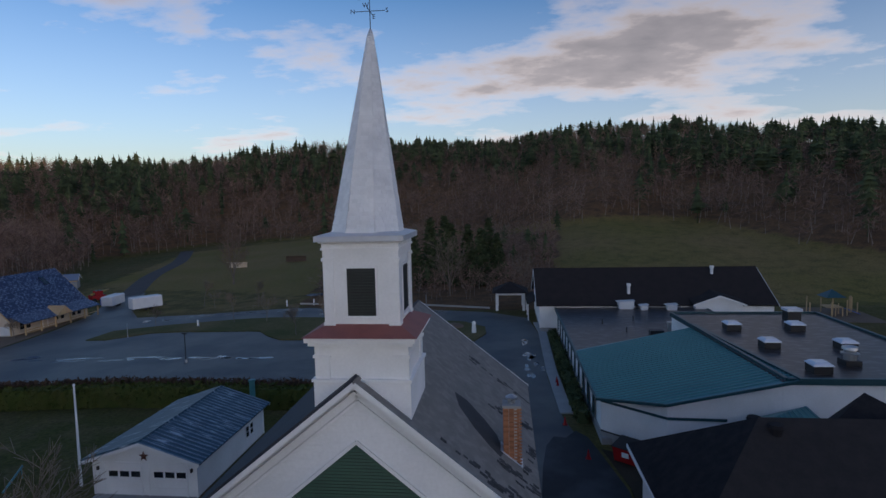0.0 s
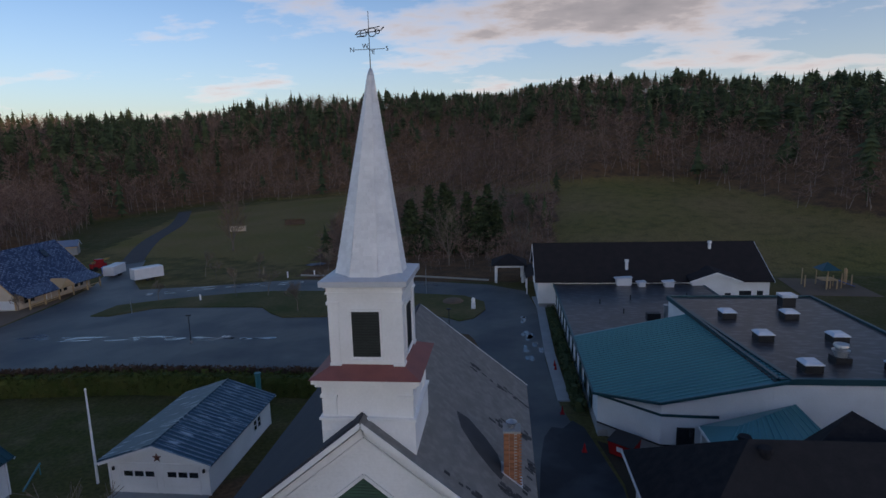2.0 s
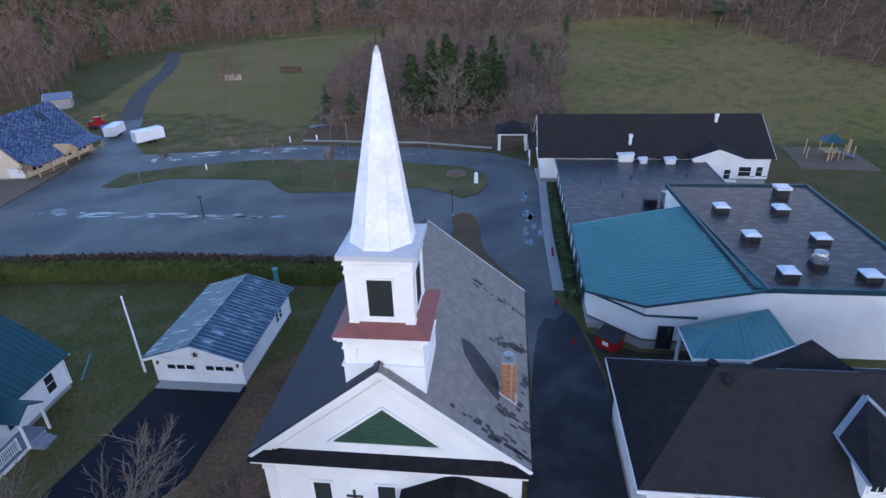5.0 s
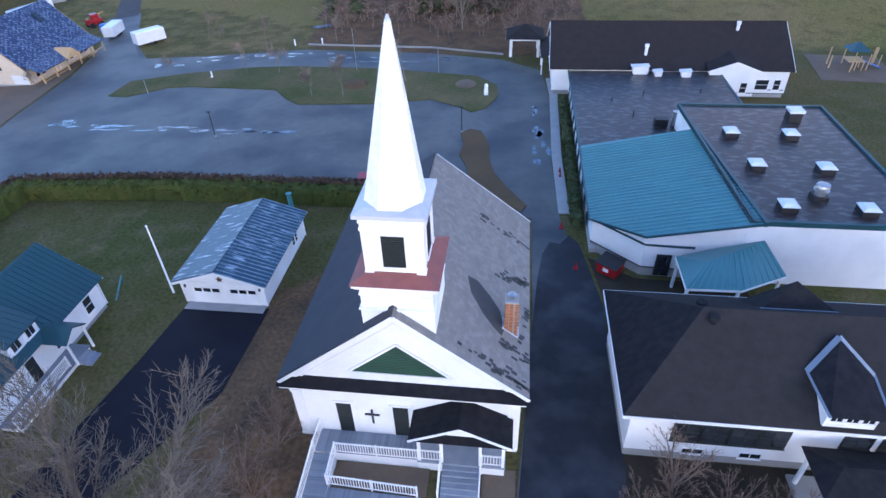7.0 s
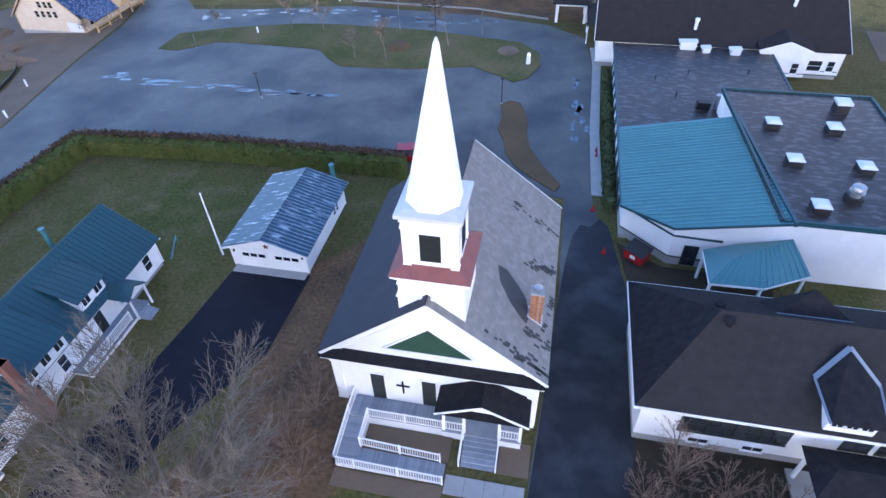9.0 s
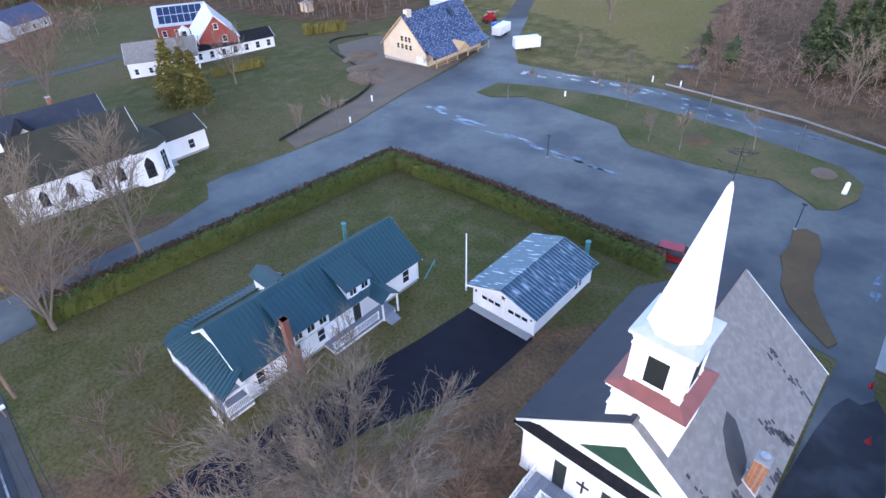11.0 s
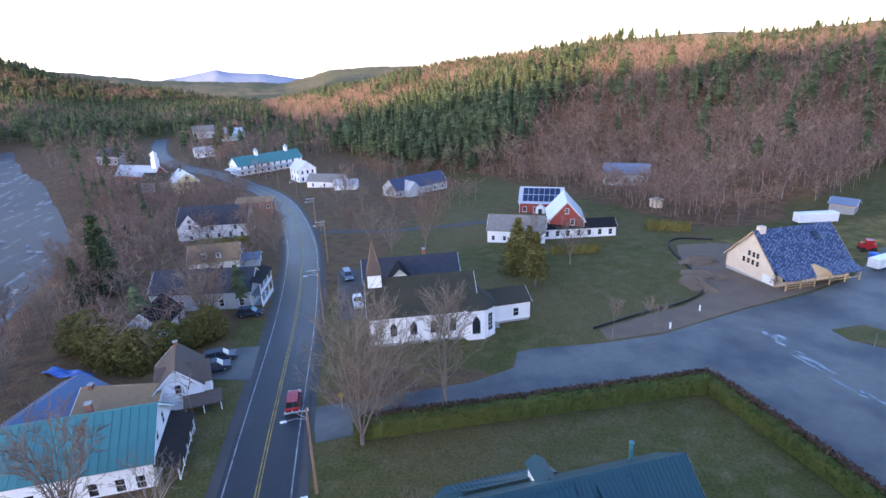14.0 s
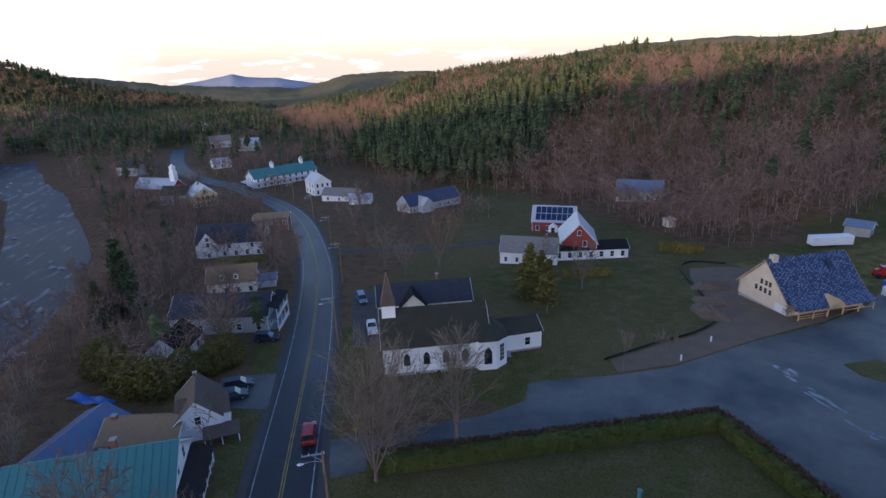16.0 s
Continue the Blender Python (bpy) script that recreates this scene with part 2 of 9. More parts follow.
M["tarpaper"] = speckled("blue_roof_underlay", (0.016, 0.045, 0.13), (0.42, 0.47, 0.60), 2.3, 0.615, 0.645, rough=0.45, stretch=(1, 1, 1))
bs_n, bs_l = M["tarpaper"].node_tree.nodes, M["tarpaper"].node_tree.links
bt_c, bt_b, bt_n, bt_m = bs_n.new("ShaderNodeTexCoord"), bs_n.new("ShaderNodeTexBrick"), bs_n.new("ShaderNodeTexNoise"), bs_n.new("ShaderNodeMapping")
bt_m.inputs["Rotation"].default_value = (0, 0, 0.5)
bs_l.new(bt_c.outputs["Object"], bt_m.inputs[0])
bs_l.new(bt_m.outputs[0], bt_b.inputs["Vector"])
bs_l.new(bt_c.outputs["Object"], bt_n.inputs["Vector"])
bt_n.inputs["Scale"].default_value = 2.2
bt_b.inputs["Scale"].default_value, bt_b.inputs["Mortar Size"].default_value = 1.0, 0.05
bt_b.inputs["Brick Width"].default_value, bt_b.inputs["Row Height"].default_value = 0.55, 0.42
bt_b.inputs["Mortar Smooth"].default_value = 0.1
bt_r, bt_x, bt_k = bs_n.new("ShaderNodeMapRange"), bs_n.new("ShaderNodeMath"), bs_n.new("ShaderNodeMix")
bs_l.new(bt_n.outputs[0], bt_r.inputs[0])
bt_r.inputs[1].default_value, bt_r.inputs[2].default_value = 0.47, 0.56
bt_x.operation = "MULTIPLY"
bs_l.new(bt_r.outputs[0], bt_x.inputs[0])
bs_l.new(bt_b.outputs["Fac"], bt_x.inputs[1])
bt_k.data_type = "RGBA"
bs_l.new(bt_x.outputs[0], bt_k.inputs[0])
bt_k.inputs[6].default_value, bt_k.inputs[7].default_value = (0.013, 0.030, 0.082, 1), (0.24, 0.28, 0.37, 1)
bs_l.new(bt_k.outputs[2], bs_n["Principled BSDF"].inputs["Base Color"])
M["sheathing"] = material("pale_plywood_sheathing", (0.58, 0.47, 0.35), (0.68, 0.60, 0.50), rough=0.8, scale=1.2, bump=0.05)
M["lumber"] = material("raw_lumber", (0.52, 0.36, 0.19), (0.42, 0.28, 0.14), rough=0.8, scale=2)
M["brick"] = material("orange_red_brick", (0.36, 0.16, 0.08), (0.25, 0.10, 0.06), rough=0.9, random_tint=0.25, scale=3)
M["brick_far"] = material("weathered_red_brick", (0.28, 0.11, 0.075), (0.18, 0.08, 0.06), rough=0.9, scale=4)
M["mortar"] = material("pale_mortar", (0.42, 0.38, 0.34), rough=0.95)
M["concrete"] = material("grey_concrete", (0.33, 0.33, 0.32), (0.24, 0.24, 0.24), rough=0.9, scale=0.8)
M["asphalt"] = speckled("worn_damp_asphalt", (0.126, 0.128, 0.118), (0.050, 0.057, 0.064), 0.12, 0.40, 0.66, rough=0.5, spec=0.16, bump=0.25)
M["road"] = speckled("grey_road_asphalt", (0.020, 0.024, 0.031), (0.050, 0.057, 0.068), 0.08, 0.48, 0.70, rough=0.46, stretch=(0.35, 1, 1), bump=0.12, spec=0.22)
M["black_drive"] = material("fresh_black_sealed_asphalt", (0.010, 0.010, 0.016), (0.016, 0.016, 0.022), rough=0.75, spec=0.15, scale=0.6, bump=0.15)
M["gravel"] = material("grey_gravel_shoulder", (0.068, 0.064, 0.060), (0.044, 0.042, 0.04), rough=0.95, scale=0.5, fine=6, bump=0.4)
M["dirt"] = material("bare_brown_earth", (0.16, 0.11, 0.07), (0.10, 0.075, 0.055), rough=0.95, scale=0.3, fine=3, bump=0.5)
M["lawn"] = material("damp_winter_lawn", (0.066, 0.074, 0.022), (0.15, 0.115, 0.055), rough=0.95, scale=0.12, fine=1.6, bump=0.6, amount=0.9, spec=0.15)
M["brush"] = material("dry_brown_brush", (0.13, 0.085, 0.046), (0.08, 0.056, 0.035), rough=0.95, scale=0.25, fine=2.5, bump=0.7, spec=0.1)
M["ice"] = material("thin_patchy_ice", (0.15, 0.175, 0.205), (0.05, 0.058, 0.07), rough=0.16, scale=1.4, spec=0.6, amount=1.0)
M["line_w"] = material("worn_white_road_paint", (0.36, 0.36, 0.36), (0.10, 0.10, 0.10), rough=0.7, scale=0.9, amount=1.0)
M["line_y"] = material("worn_yellow_road_paint", (0.36, 0.24, 0.05), (0.14, 0.10, 0.04), rough=0.7, scale=0.9, amount=0.9)
M["water"] = speckled("dark_river_water_with_rapids", (0.014, 0.024, 0.040), (0.24, 0.28, 0.33), 0.16, 0.57, 0.80, rough=0.5, spec=0.12, stretch=(0.5, 1.8, 1), bump=0.8)
M["hedge"] = material("clipped_evergreen_leaves", (0.056, 0.076, 0.017), (0.105, 0.096, 0.028), rough=0.9, scale=0.7, fine=8, bump=0.9, island=0.35, spec=0.15)
M["hedge_brown"] = material("bare_brown_hedge_twigs", (0.10, 0.062, 0.042), (0.07, 0.045, 0.03), rough=0.95, island=0.3, spec=0.1)
M["bark"] = material("grey_brown_bark", (0.20, 0.165, 0.135), (0.13, 0.105, 0.085), rough=0.95, scale=2, fine=14, bump=0.5, spec=0.1)
M["bark_pale"] = material("pale_grey_bark", (0.36, 0.31, 0.25), (0.24, 0.20, 0.16), rough=0.95, scale=2, fine=14, bump=0.5, spec=0.1)
M["twig"] = material("tan_winter_twigs", (0.21, 0.17, 0.13), (0.15, 0.12, 0.095), rough=0.95, island=0.2, spec=0.1, bump=0)
M["twig_red"] = material("reddish_winter_twigs", (0.205, 0.140, 0.105), (0.15, 0.105, 0.08), rough=0.95, island=0.25, spec=0.1, bump=0)
M["wood_far"] = material("bare_hardwood_forest", (0.240, 0.160, 0.122), (0.165, 0.114, 0.092), rough=0.95, scale=0.02, fine=0.2, island=0.35, spec=0.05, bump=0)
M["trunk_far"] = material("pale_forest_trunks", (0.27, 0.215, 0.17), (0.18, 0.145, 0.115), rough=0.95, island=0.3, spec=0.05, bump=0)
M["pine"] = material("dark_pine_needles", (0.056, 0.076, 0.036), (0.090, 0.100, 0.042), rough=0.9, scale=0.02, fine=0.6, island=0.4, spec=0.1, bump=0)
M["cedar"] = material("olive_cedar_leaves", (0.15, 0.125, 0.035), (0.095, 0.090, 0.028), rough=0.9, island=0.4, scale=0.4, spec=0.1, bump=0)
M["pole_wood"] = material("weathered_pole_wood", (0.26, 0.16, 0.10), (0.18, 0.12, 0.08), rough=0.9, scale=1.5)
M["steel"] = material("galvanised_steel", (0.45, 0.46, 0.47), (0.35, 0.36, 0.37), rough=0.35, metal=0.8)
M["black"] = material("black_painted_metal", (0.012, 0.012, 0.014), (0.02, 0.02, 0.02), rough=0.5)
M["rust"] = material("rusty_brown_metal", (0.14, 0.05, 0.03), (0.09, 0.035, 0.025), rough=0.7)
M["red"] = material("glossy_red_paint", (0.35, 0.018, 0.02), (0.28, 0.015, 0.018), rough=0.25, bump=0)
M["car_white"] = material("white_car_paint", (0.75, 0.76, 0.77), (0.65, 0.66, 0.67), rough=0.25, bump=0)
M["car_dark"] = material("dark_blue_grey_car_paint", (0.05, 0.065, 0.09), (0.04, 0.05, 0.07), rough=0.22, bump=0)
M["car_grey"] = material("blue_grey_car_paint", (0.16, 0.20, 0.25), (0.13, 0.16, 0.2), rough=0.25, bump=0)
M["tyre"] = material("black_rubber", (0.015, 0.015, 0.015), rough=0.85)
M["lens"] = material("clear_skylight_dome", (0.62, 0.66, 0.72), (0.5, 0.54, 0.6), rough=0.2, spec=0.7, bump=0)
M["blue_plastic"] = material("blue_plastic", (0.03, 0.13, 0.45), (0.025, 0.10, 0.35), rough=0.4)
M["solar"] = material("dark_blue_solar_cells", (0.012, 0.022, 0.06), (0.02, 0.03, 0.075), rough=0.12, spec=0.8, bump=0)
M["deck"] = material("weathered_blue_grey_decking", (0.25, 0.28, 0.32), (0.17, 0.19, 0.22), rough=0.8, random_tint=0.15, scale=1.5)
M["wire"] = material("dark_cable", (0.03, 0.03, 0.03), rough=0.7, bump=0)
# the distance haze is mixed into this pale blue base colour
M["far_hill"] = material("haze_tinted_wooded_mountain", (0.24, 0.28, 0.36), (0.29, 0.32, 0.38), rough=1.0, scale=0.002, fine=0.02, spec=0.0, bump=0)
M["far_near"] = material("hazy_brown_wooded_hill", (0.17, 0.145, 0.10), (0.065, 0.095, 0.05), rough=1.0, scale=0.012, fine=0.06, spec=0.0, bump=0)
M["silver_seam"] = material("pale_frosted_seam", (0.30, 0.36, 0.42), (0.10, 0.15, 0.2), rough=0.4, scale=1.5, amount=0.9)
M["far_wood"] = material("mixed_wooded_hillside", (0.045, 0.068, 0.028), (0.14, 0.105, 0.065), rough=1.0, scale=0.02, fine=0.12, spec=0.0, bump=0, amount=1.0)


# ---------------------------------------------------------------- mesh helpers
class Shape:
    """Vertices and faces gathered for one mesh."""

    def __init__(self):
        self.v, self.f = [], []

    def add(self, vs, fs):
        k = len(self.v)
        self.v += [tuple(p) for p in vs]
        self.f += [tuple(i + k for i in f) for f in fs]
        return self

    def box(self, x0, y0, z0, x1, y1, z1):
        return self.add([(x0, y0, z0), (x1, y0, z0), (x1, y1, z0), (x0, y1, z0), (x0, y0, z1), (x1, y0, z1), (x1, y1, z1), (x0, y1, z1)],
                        [(0, 3, 2, 1), (4, 5, 6, 7), (0, 1, 5, 4), (1, 2, 6, 5), (2, 3, 7, 6), (3, 0, 4, 7)])

    def slab(self, pts, t):
        """A flat polygon given by its upper corners (counter-clockwise from above), t thick downwards along its normal."""
        p = [Vector(q) for q in pts]
        n = (p[1] - p[0]).cross(p[2] - p[0]).normalized()
        k = len(p)
        return self.add(p + [q - n * t for q in p], [tuple(range(k)), tuple(range(2 * k - 1, k - 1, -1))]
                        + [(i, i + k, (i + 1) % k + k, (i + 1) % k) for i in range(k)])

    def prism(self, pts, z0, z1):
        k = len(pts)
        return self.add([(x, y, z0) for x, y in pts] + [(x, y, z1) for x, y in pts],
                        [tuple(range(k - 1, -1, -1)), tuple(range(k, 2 * k))] + [(i, (i + 1) % k, (i + 1) % k + k, i + k) for i in range(k)])

    def bar(self, a, b, w, h=None, up=(0, 0, 1)):
        """A straight bar of rectangular section from a to b."""
        a, b, h = Vector(a), Vector(b), h or w
        d = (b - a).normalized()
        s = d.cross(Vector(up))
        s = s.normalized() if s.length > 1e-4 else Vector((1, 0, 0))
        u = s.cross(d).normalized()
        c = [s * (w / 2 * i) + u * (h / 2 * j) for i, j in ((-1, -1), (1, -1), (1, 1), (-1, 1))]
        return self.add([a + q for q in c] + [b + q for q in c], [(3, 2, 1, 0), (4, 5, 6, 7)] + [(i, (i + 1) % 4, (i + 1) % 4 + 4, i + 4) for i in range(4)])

    def tube(self, a, b, r0, r1, n=6, cap=True):
        a, b = Vector(a), Vector(b)
        d = (b - a).normalized()
        s = d.orthogonal().normalized()
        u = d.cross(s)
        ring = [(s * math.cos(2 * math.pi * i / n) + u * math.sin(2 * math.pi * i / n)) for i in range(n)]
        fs = [(i, (i + 1) % n, (i + 1) % n + n, i + n) for i in range(n)]
        if cap:
            fs += [tuple(range(n - 1, -1, -1)), tuple(range(n, 2 * n))]
        return self.add([a + q * r0 for q in ring] + [b + q * r1 for q in ring], fs)

    def rings(self, rows, n=16, square=False):
        """A turned body: rows of (radius, z) round the local z axis."""
        vs = [(r * math.cos(2 * math.pi * (i + .5) / n), r * math.sin(2 * math.pi * (i + .5) / n), z) for r, z in rows for i in range(n)]
        fs = [(j * n + i, j * n + (i + 1) % n, (j + 1) * n + (i + 1) % n, (j + 1) * n + i) for j in range(len(rows) - 1) for i in range(n)]
        return self.add(vs, fs + [tuple(range(n - 1, -1, -1)), tuple((len(rows) - 1) * n + i for i in range(n))])

    def path(self, pts, r, n=3):
        """A thin round cable through the points."""
        pts = [Vector(q) for q in pts]
        k = len(self.v)
        for i, q in enumerate(pts):
            d = (pts[min(i + 1, len(pts) - 1)] - pts[max(i - 1, 0)]).normalized()
            s = d.cross(Vector((0, 0, 1))).normalized()
            t = s.cross(d)
            self.v += [tuple(q + (s * math.cos(2 * math.pi * j / n) + t * math.sin(2 * math.pi * j / n)) * r) for j in range(n)]
        self.f += [(k + i * n + j, k + i * n + (j + 1) % n, k + (i + 1) * n + (j + 1) % n, k + (i + 1) * n + j) for i in range(len(pts) - 1) for j in range(n)]
        return self

    def mesh(self, name, mat):
        me = bpy.data.meshes.new(name)
        me.from_pydata(self.v, [], self.f)
        me.materials.append(M[mat] if isinstance(mat, str) else mat)
        return me


def part(name, shape, mat, parent, label="", smooth=False):
    me = shape if isinstance(shape, bpy.types.Mesh) else shape.mesh(name, mat)
    if smooth:
        me.polygons.foreach_set("use_smooth", [True] * len(me.polygons))
    ob = new(name, me)
    ob.parent = parent
    if label:
        ob["label"] = label
    return ob


def thing(name, label, category, m, group="", kind=""):
    ob = new(name)
    ob.matrix_world = m
    return tagged(ob, label, category, group, kind)


def solo(name, shape, mat, label, category, m=Matrix(), group="", kind=""):
    ob = new(name, shape if isinstance(shape, bpy.types.Mesh) else shape.mesh(name, mat))
    ob.matrix_world = m
    return tagged(ob, label, category, group, kind)


def frame_of(p, n):
    """Local axes on a wall: origin p at the foot, n the outward direction."""
    n = Vector((*n, 0)).normalized()
    u = Vector((0, 0, 1)).cross(n)
    return Vector(p), u, n


def wall_box(sh, F, u0, z0, u1, z1, d0, d1):
    p, u, n = F
    c = [p + u * a + n * d + Vector((0, 0, z)) for d in (d0, d1) for z in (z0, z1) for a in (u0, u1)]
    return sh.add(c, [(0, 2, 3, 1), (4, 5, 7, 6), (0, 1, 5, 4), (2, 6, 7, 3), (0, 4, 6, 2), (1, 3, 7, 5)])


def window(parent, p, n, w, h, trim="white", glass="glass", cols=1, rows=2, board=0.10, hood=False, label="", name="window", bars=None):
    """A framed window on a wall: p is the middle of its lower edge. The frame is one ring; sill, bars and pane are its parts."""
    F = frame_of(p, n)
    P, u, nn = F
    b, s = board, Shape()
    loops = [(w / 2 + b, -b, h + b, 0.0), (w / 2 + b, -b, h + b, .05), (w / 2, 0, h, .05), (w / 2, 0, h, 0.0)]
    for a, z0, z1, d in loops:
        s.v += [tuple(P + u * x + nn * d + Vector((0, 0, z))) for x, z in ((-a, z0), (a, z0), (a, z1), (-a, z1))]
    s.f = [(k * 4 + i, k * 4 + (i + 1) % 4, (k + 1) * 4 + (i + 1) % 4, (k + 1) * 4 + i) for k in range(3) for i in range(4)]
    fr = part(name, s, trim, parent, label)
    part("sill", wall_box(Shape(), F, -w / 2 - b - .03, -b - .05, w / 2 + b + .03, -b, 0.0, 0.10), trim, fr)
    if hood:
        part("hood", wall_box(Shape(), F, -w / 2 - b - .06, h + b, w / 2 + b + .06, h + b + .09, 0.0, 0.14), trim, fr)
    for i in range(1, cols):
        x = -w / 2 + w * i / cols
        part("bar", wall_box(Shape(), F, x - .018, 0, x + .018, h, 0.012, 0.035), bars or trim, fr)
    for i in range(1, rows):
        z = h * i / rows
        part("bar", wall_box(Shape(), F, -w / 2, z - .022, w / 2, z + .022, 0.012, 0.038), bars or trim, fr)
    part("pane", wall_box(Shape(), F, -w / 2, 0, w / 2, h, 0.0, 0.018), glass, fr)
    return fr


def door(parent, p, n, w, h, mat="white", trim="white", lights=0):
    F = frame_of(p, n)
    s = Shape()
    for u0, z0, u1, z1 in ((-w / 2 - .11, 0, -w / 2, h), (w / 2, 0, w / 2 + .11, h), (-w / 2 - .11, h, w / 2 + .11, h + .13)):
        wall_box(s, F, u0, z0, u1, z1, 0, 0.06)
    fr = part("door", s, trim, parent)
    leaf = Shape()
    wall_box(leaf, F, -w / 2, 0, w / 2, h, 0, 0.02)
    for i in range(2):
        for j in range(2):
            wall_box(leaf, F, -w / 2 + .12 + i * w / 2, .2 + j * h / 2, -w / 2 + w / 2 - .06 + i * w / 2, h / 2 - .08 + j * h / 2, 0.02, 0.035)
    part("leaf", leaf, mat, fr)
    return fr


def seams(roof, a, b, down, count, mat, size=0.05, name="seam"):
    """Raised seams on a roof slope: from the ridge line a to b, each running along the vector down. They share one mesh."""
    a, b, down = Vector(a), Vector(b), Vector(down)
    nrm = (b - a).cross(down).normalized()
    if nrm.z < 0:
        nrm = -nrm
    me = Shape().bar((0, 0, 0), down, size, size, up=nrm).mesh(name, mat)
    for i in range(count + 1):
        q = a + (b - a) * (i / count) + nrm * (size * 0.4)
        o = part(name, me, mat, roof)
        o.location = q


def gable_house(name, label, category, x, y, z, rot, L, W, wh, rh, wall="clap", roof="shingle_dark", roof2=None, over=0.35, base=0.3,
                seam=0.0, wins=(), doors=(), chimneys=(), trim="white", frame_mat="white", group="", seam_mat=None, corner=True, thick=0.14, seam_size=.055, size=1.0):
    """A house with a ridge along its local x axis, L long, W wide, walls wh high and the ridge rh above them."""
    T = thing(name, label, category, pose(x, y, z, 0, 0, rot) @ Matrix.Scale(size, 4), group)
    l, w = L / 2, W / 2
    s = Shape()
    s.add([(-l, -w, base), (l, -w, base), (l, w, base), (-l, w, base), (-l, -w, wh), (l, -w, wh), (l, w, wh), (-l, w, wh), (-l, 0, wh + rh), (l, 0, wh + rh)],
          [(0, 3, 2, 1), (0, 1, 5, 4), (2, 3, 7, 6), (3, 0, 4, 8, 7), (1, 2, 6, 9, 5), (4, 5, 9, 8), (6, 7, 8, 9)])
    part("wall", s, wall, T)
    part("foundation", Shape().box(-l + .04, -w + .04, -2.0, l - .04, w - .04, base), "concrete", T)
    sl = Vector((0, w, -rh))
    run = (w + over) / w
    up = 0.17
    for sg in (-1, 1):
        e = [(-l - over, 0, wh + rh + up), (l + over, 0, wh + rh + up), (l + over, sg * w * run, wh + rh - rh * run + up), (-l - over, sg * w * run, wh + rh - rh * run + up)]
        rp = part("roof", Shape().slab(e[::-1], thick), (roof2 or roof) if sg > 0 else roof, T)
        if seam:
            seams(rp, e[0], e[1], Vector((0, sg * w * run, -rh * run)), max(2, int((L + 2 * over) / seam)), seam_mat or roof, seam_size)
        for xx in (-l - over - .03, l + over + .03):
            part("fascia", Shape().bar((xx, 0, wh + rh + up - .1), (xx, sg * w * run, wh + rh - rh * run + up - .1), 0.05, 0.2), trim, T)
    if corner:
        for cx in (-l, l):
            for cy in (-w, w):
                part("corner_board", Shape().box(cx - .07, cy - .07, base, cx + .07, cy + .07, wh - .02), trim, T)
    sides = {"s": ((0, -w, 0), (0, -1)), "n": ((0, w, 0), (0, 1)), "e": ((l, 0, 0), (1, 0)), "w": ((-l, 0, 0), (-1, 0))}
    for side, pos, zz, ww, hh in wins:
        o, n = sides[side]
        u = Vector((0, 0, 1)).cross(Vector((*n, 0)))
        window(T, Vector(o) + u * pos + Vector((0, 0, zz)), n, ww, hh, trim=frame_mat)
    for side, pos, zz, ww, hh, dm in doors:
        o, n = sides[side]
        u = Vector((0, 0, 1)).cross(Vector((*n, 0)))
        door(T, Vector(o) + u * pos + Vector((0, 0, zz)), n, ww, hh, dm)
    for cx, cy, top in chimneys:
        c = part("chimney", Shape().box(cx - .3, cy - .3, wh, cx + .3, cy + .3, wh + rh + top), "brick_far", T)
        part("cap", Shape().box(cx - .37, cy - .37, wh + rh + top, cx + .37, cy + .37, wh + rh + top + .12), "concrete", c)
    return T


# ---------------------------------------------------------------- ground
def smooth(a, b, v):
    v = np.clip((v - a) / (b - a), 0, 1)
    return v * v * (3 - 2 * v)


def inside(poly, x, y):
    r = np.zeros(np.shape(x), bool)
    n = len(poly)
    for i in range(n):
        (x0, y0), (x1, y1) = poly[i], poly[(i + 1) % n]
        if y0 == y1:
            continue
        r ^= ((y0 > y) != (y1 > y)) & (x < (x1 - x0) * (y - y0) / (y1 - y0) + x0)
    return r


def away(line, x, y):
    d = np.full(np.shape(x), 1e9)
    for (x0, y0), (x1, y1) in zip(line, line[1:]):
        dx, dy = x1 - x0, y1 - y0
        k = np.clip(((x - x0) * dx + (y - y0) * dy) / (dx * dx + dy * dy), 0, 1)
        d = np.minimum(d, np.hypot(x - x0 - k * dx, y - y0 - k * dy))
    return d


EDGE = [(900, 60), (400, 80), (170, 105), (86, 132), (74, 148), (58, 184), (24, 190), (-5, 225), (-38, 252), (-130, 255), (-158, 215), (-122, 152), (-140, 112), (-205, 150), (-225, 78),
        (-290, 38), (-390, 20), (-560, -20), (-1500, -160)]
WOODS = EDGE + [(-1500, 1800), (900, 1800)]
EDGE_S = [(-30, -140), (-110, -112), (-165, -106), (-215, -124), (-270, -155), (-380, -196), (-520, -215), (-1500, -330)]
WOODS_S = EDGE_S + [(-1500, -1500), (-30, -1500)]
RIVER = [(-20, -92), (-70, -75), (-110, -71), (-150, -75), (-190, -84), (-255, -110), (-315, -134), (-350, -156), (-450, -200)]


def forest_depth(x, y):
    return np.where(inside(WOODS, x, y), away(EDGE, x, y), 0.0)


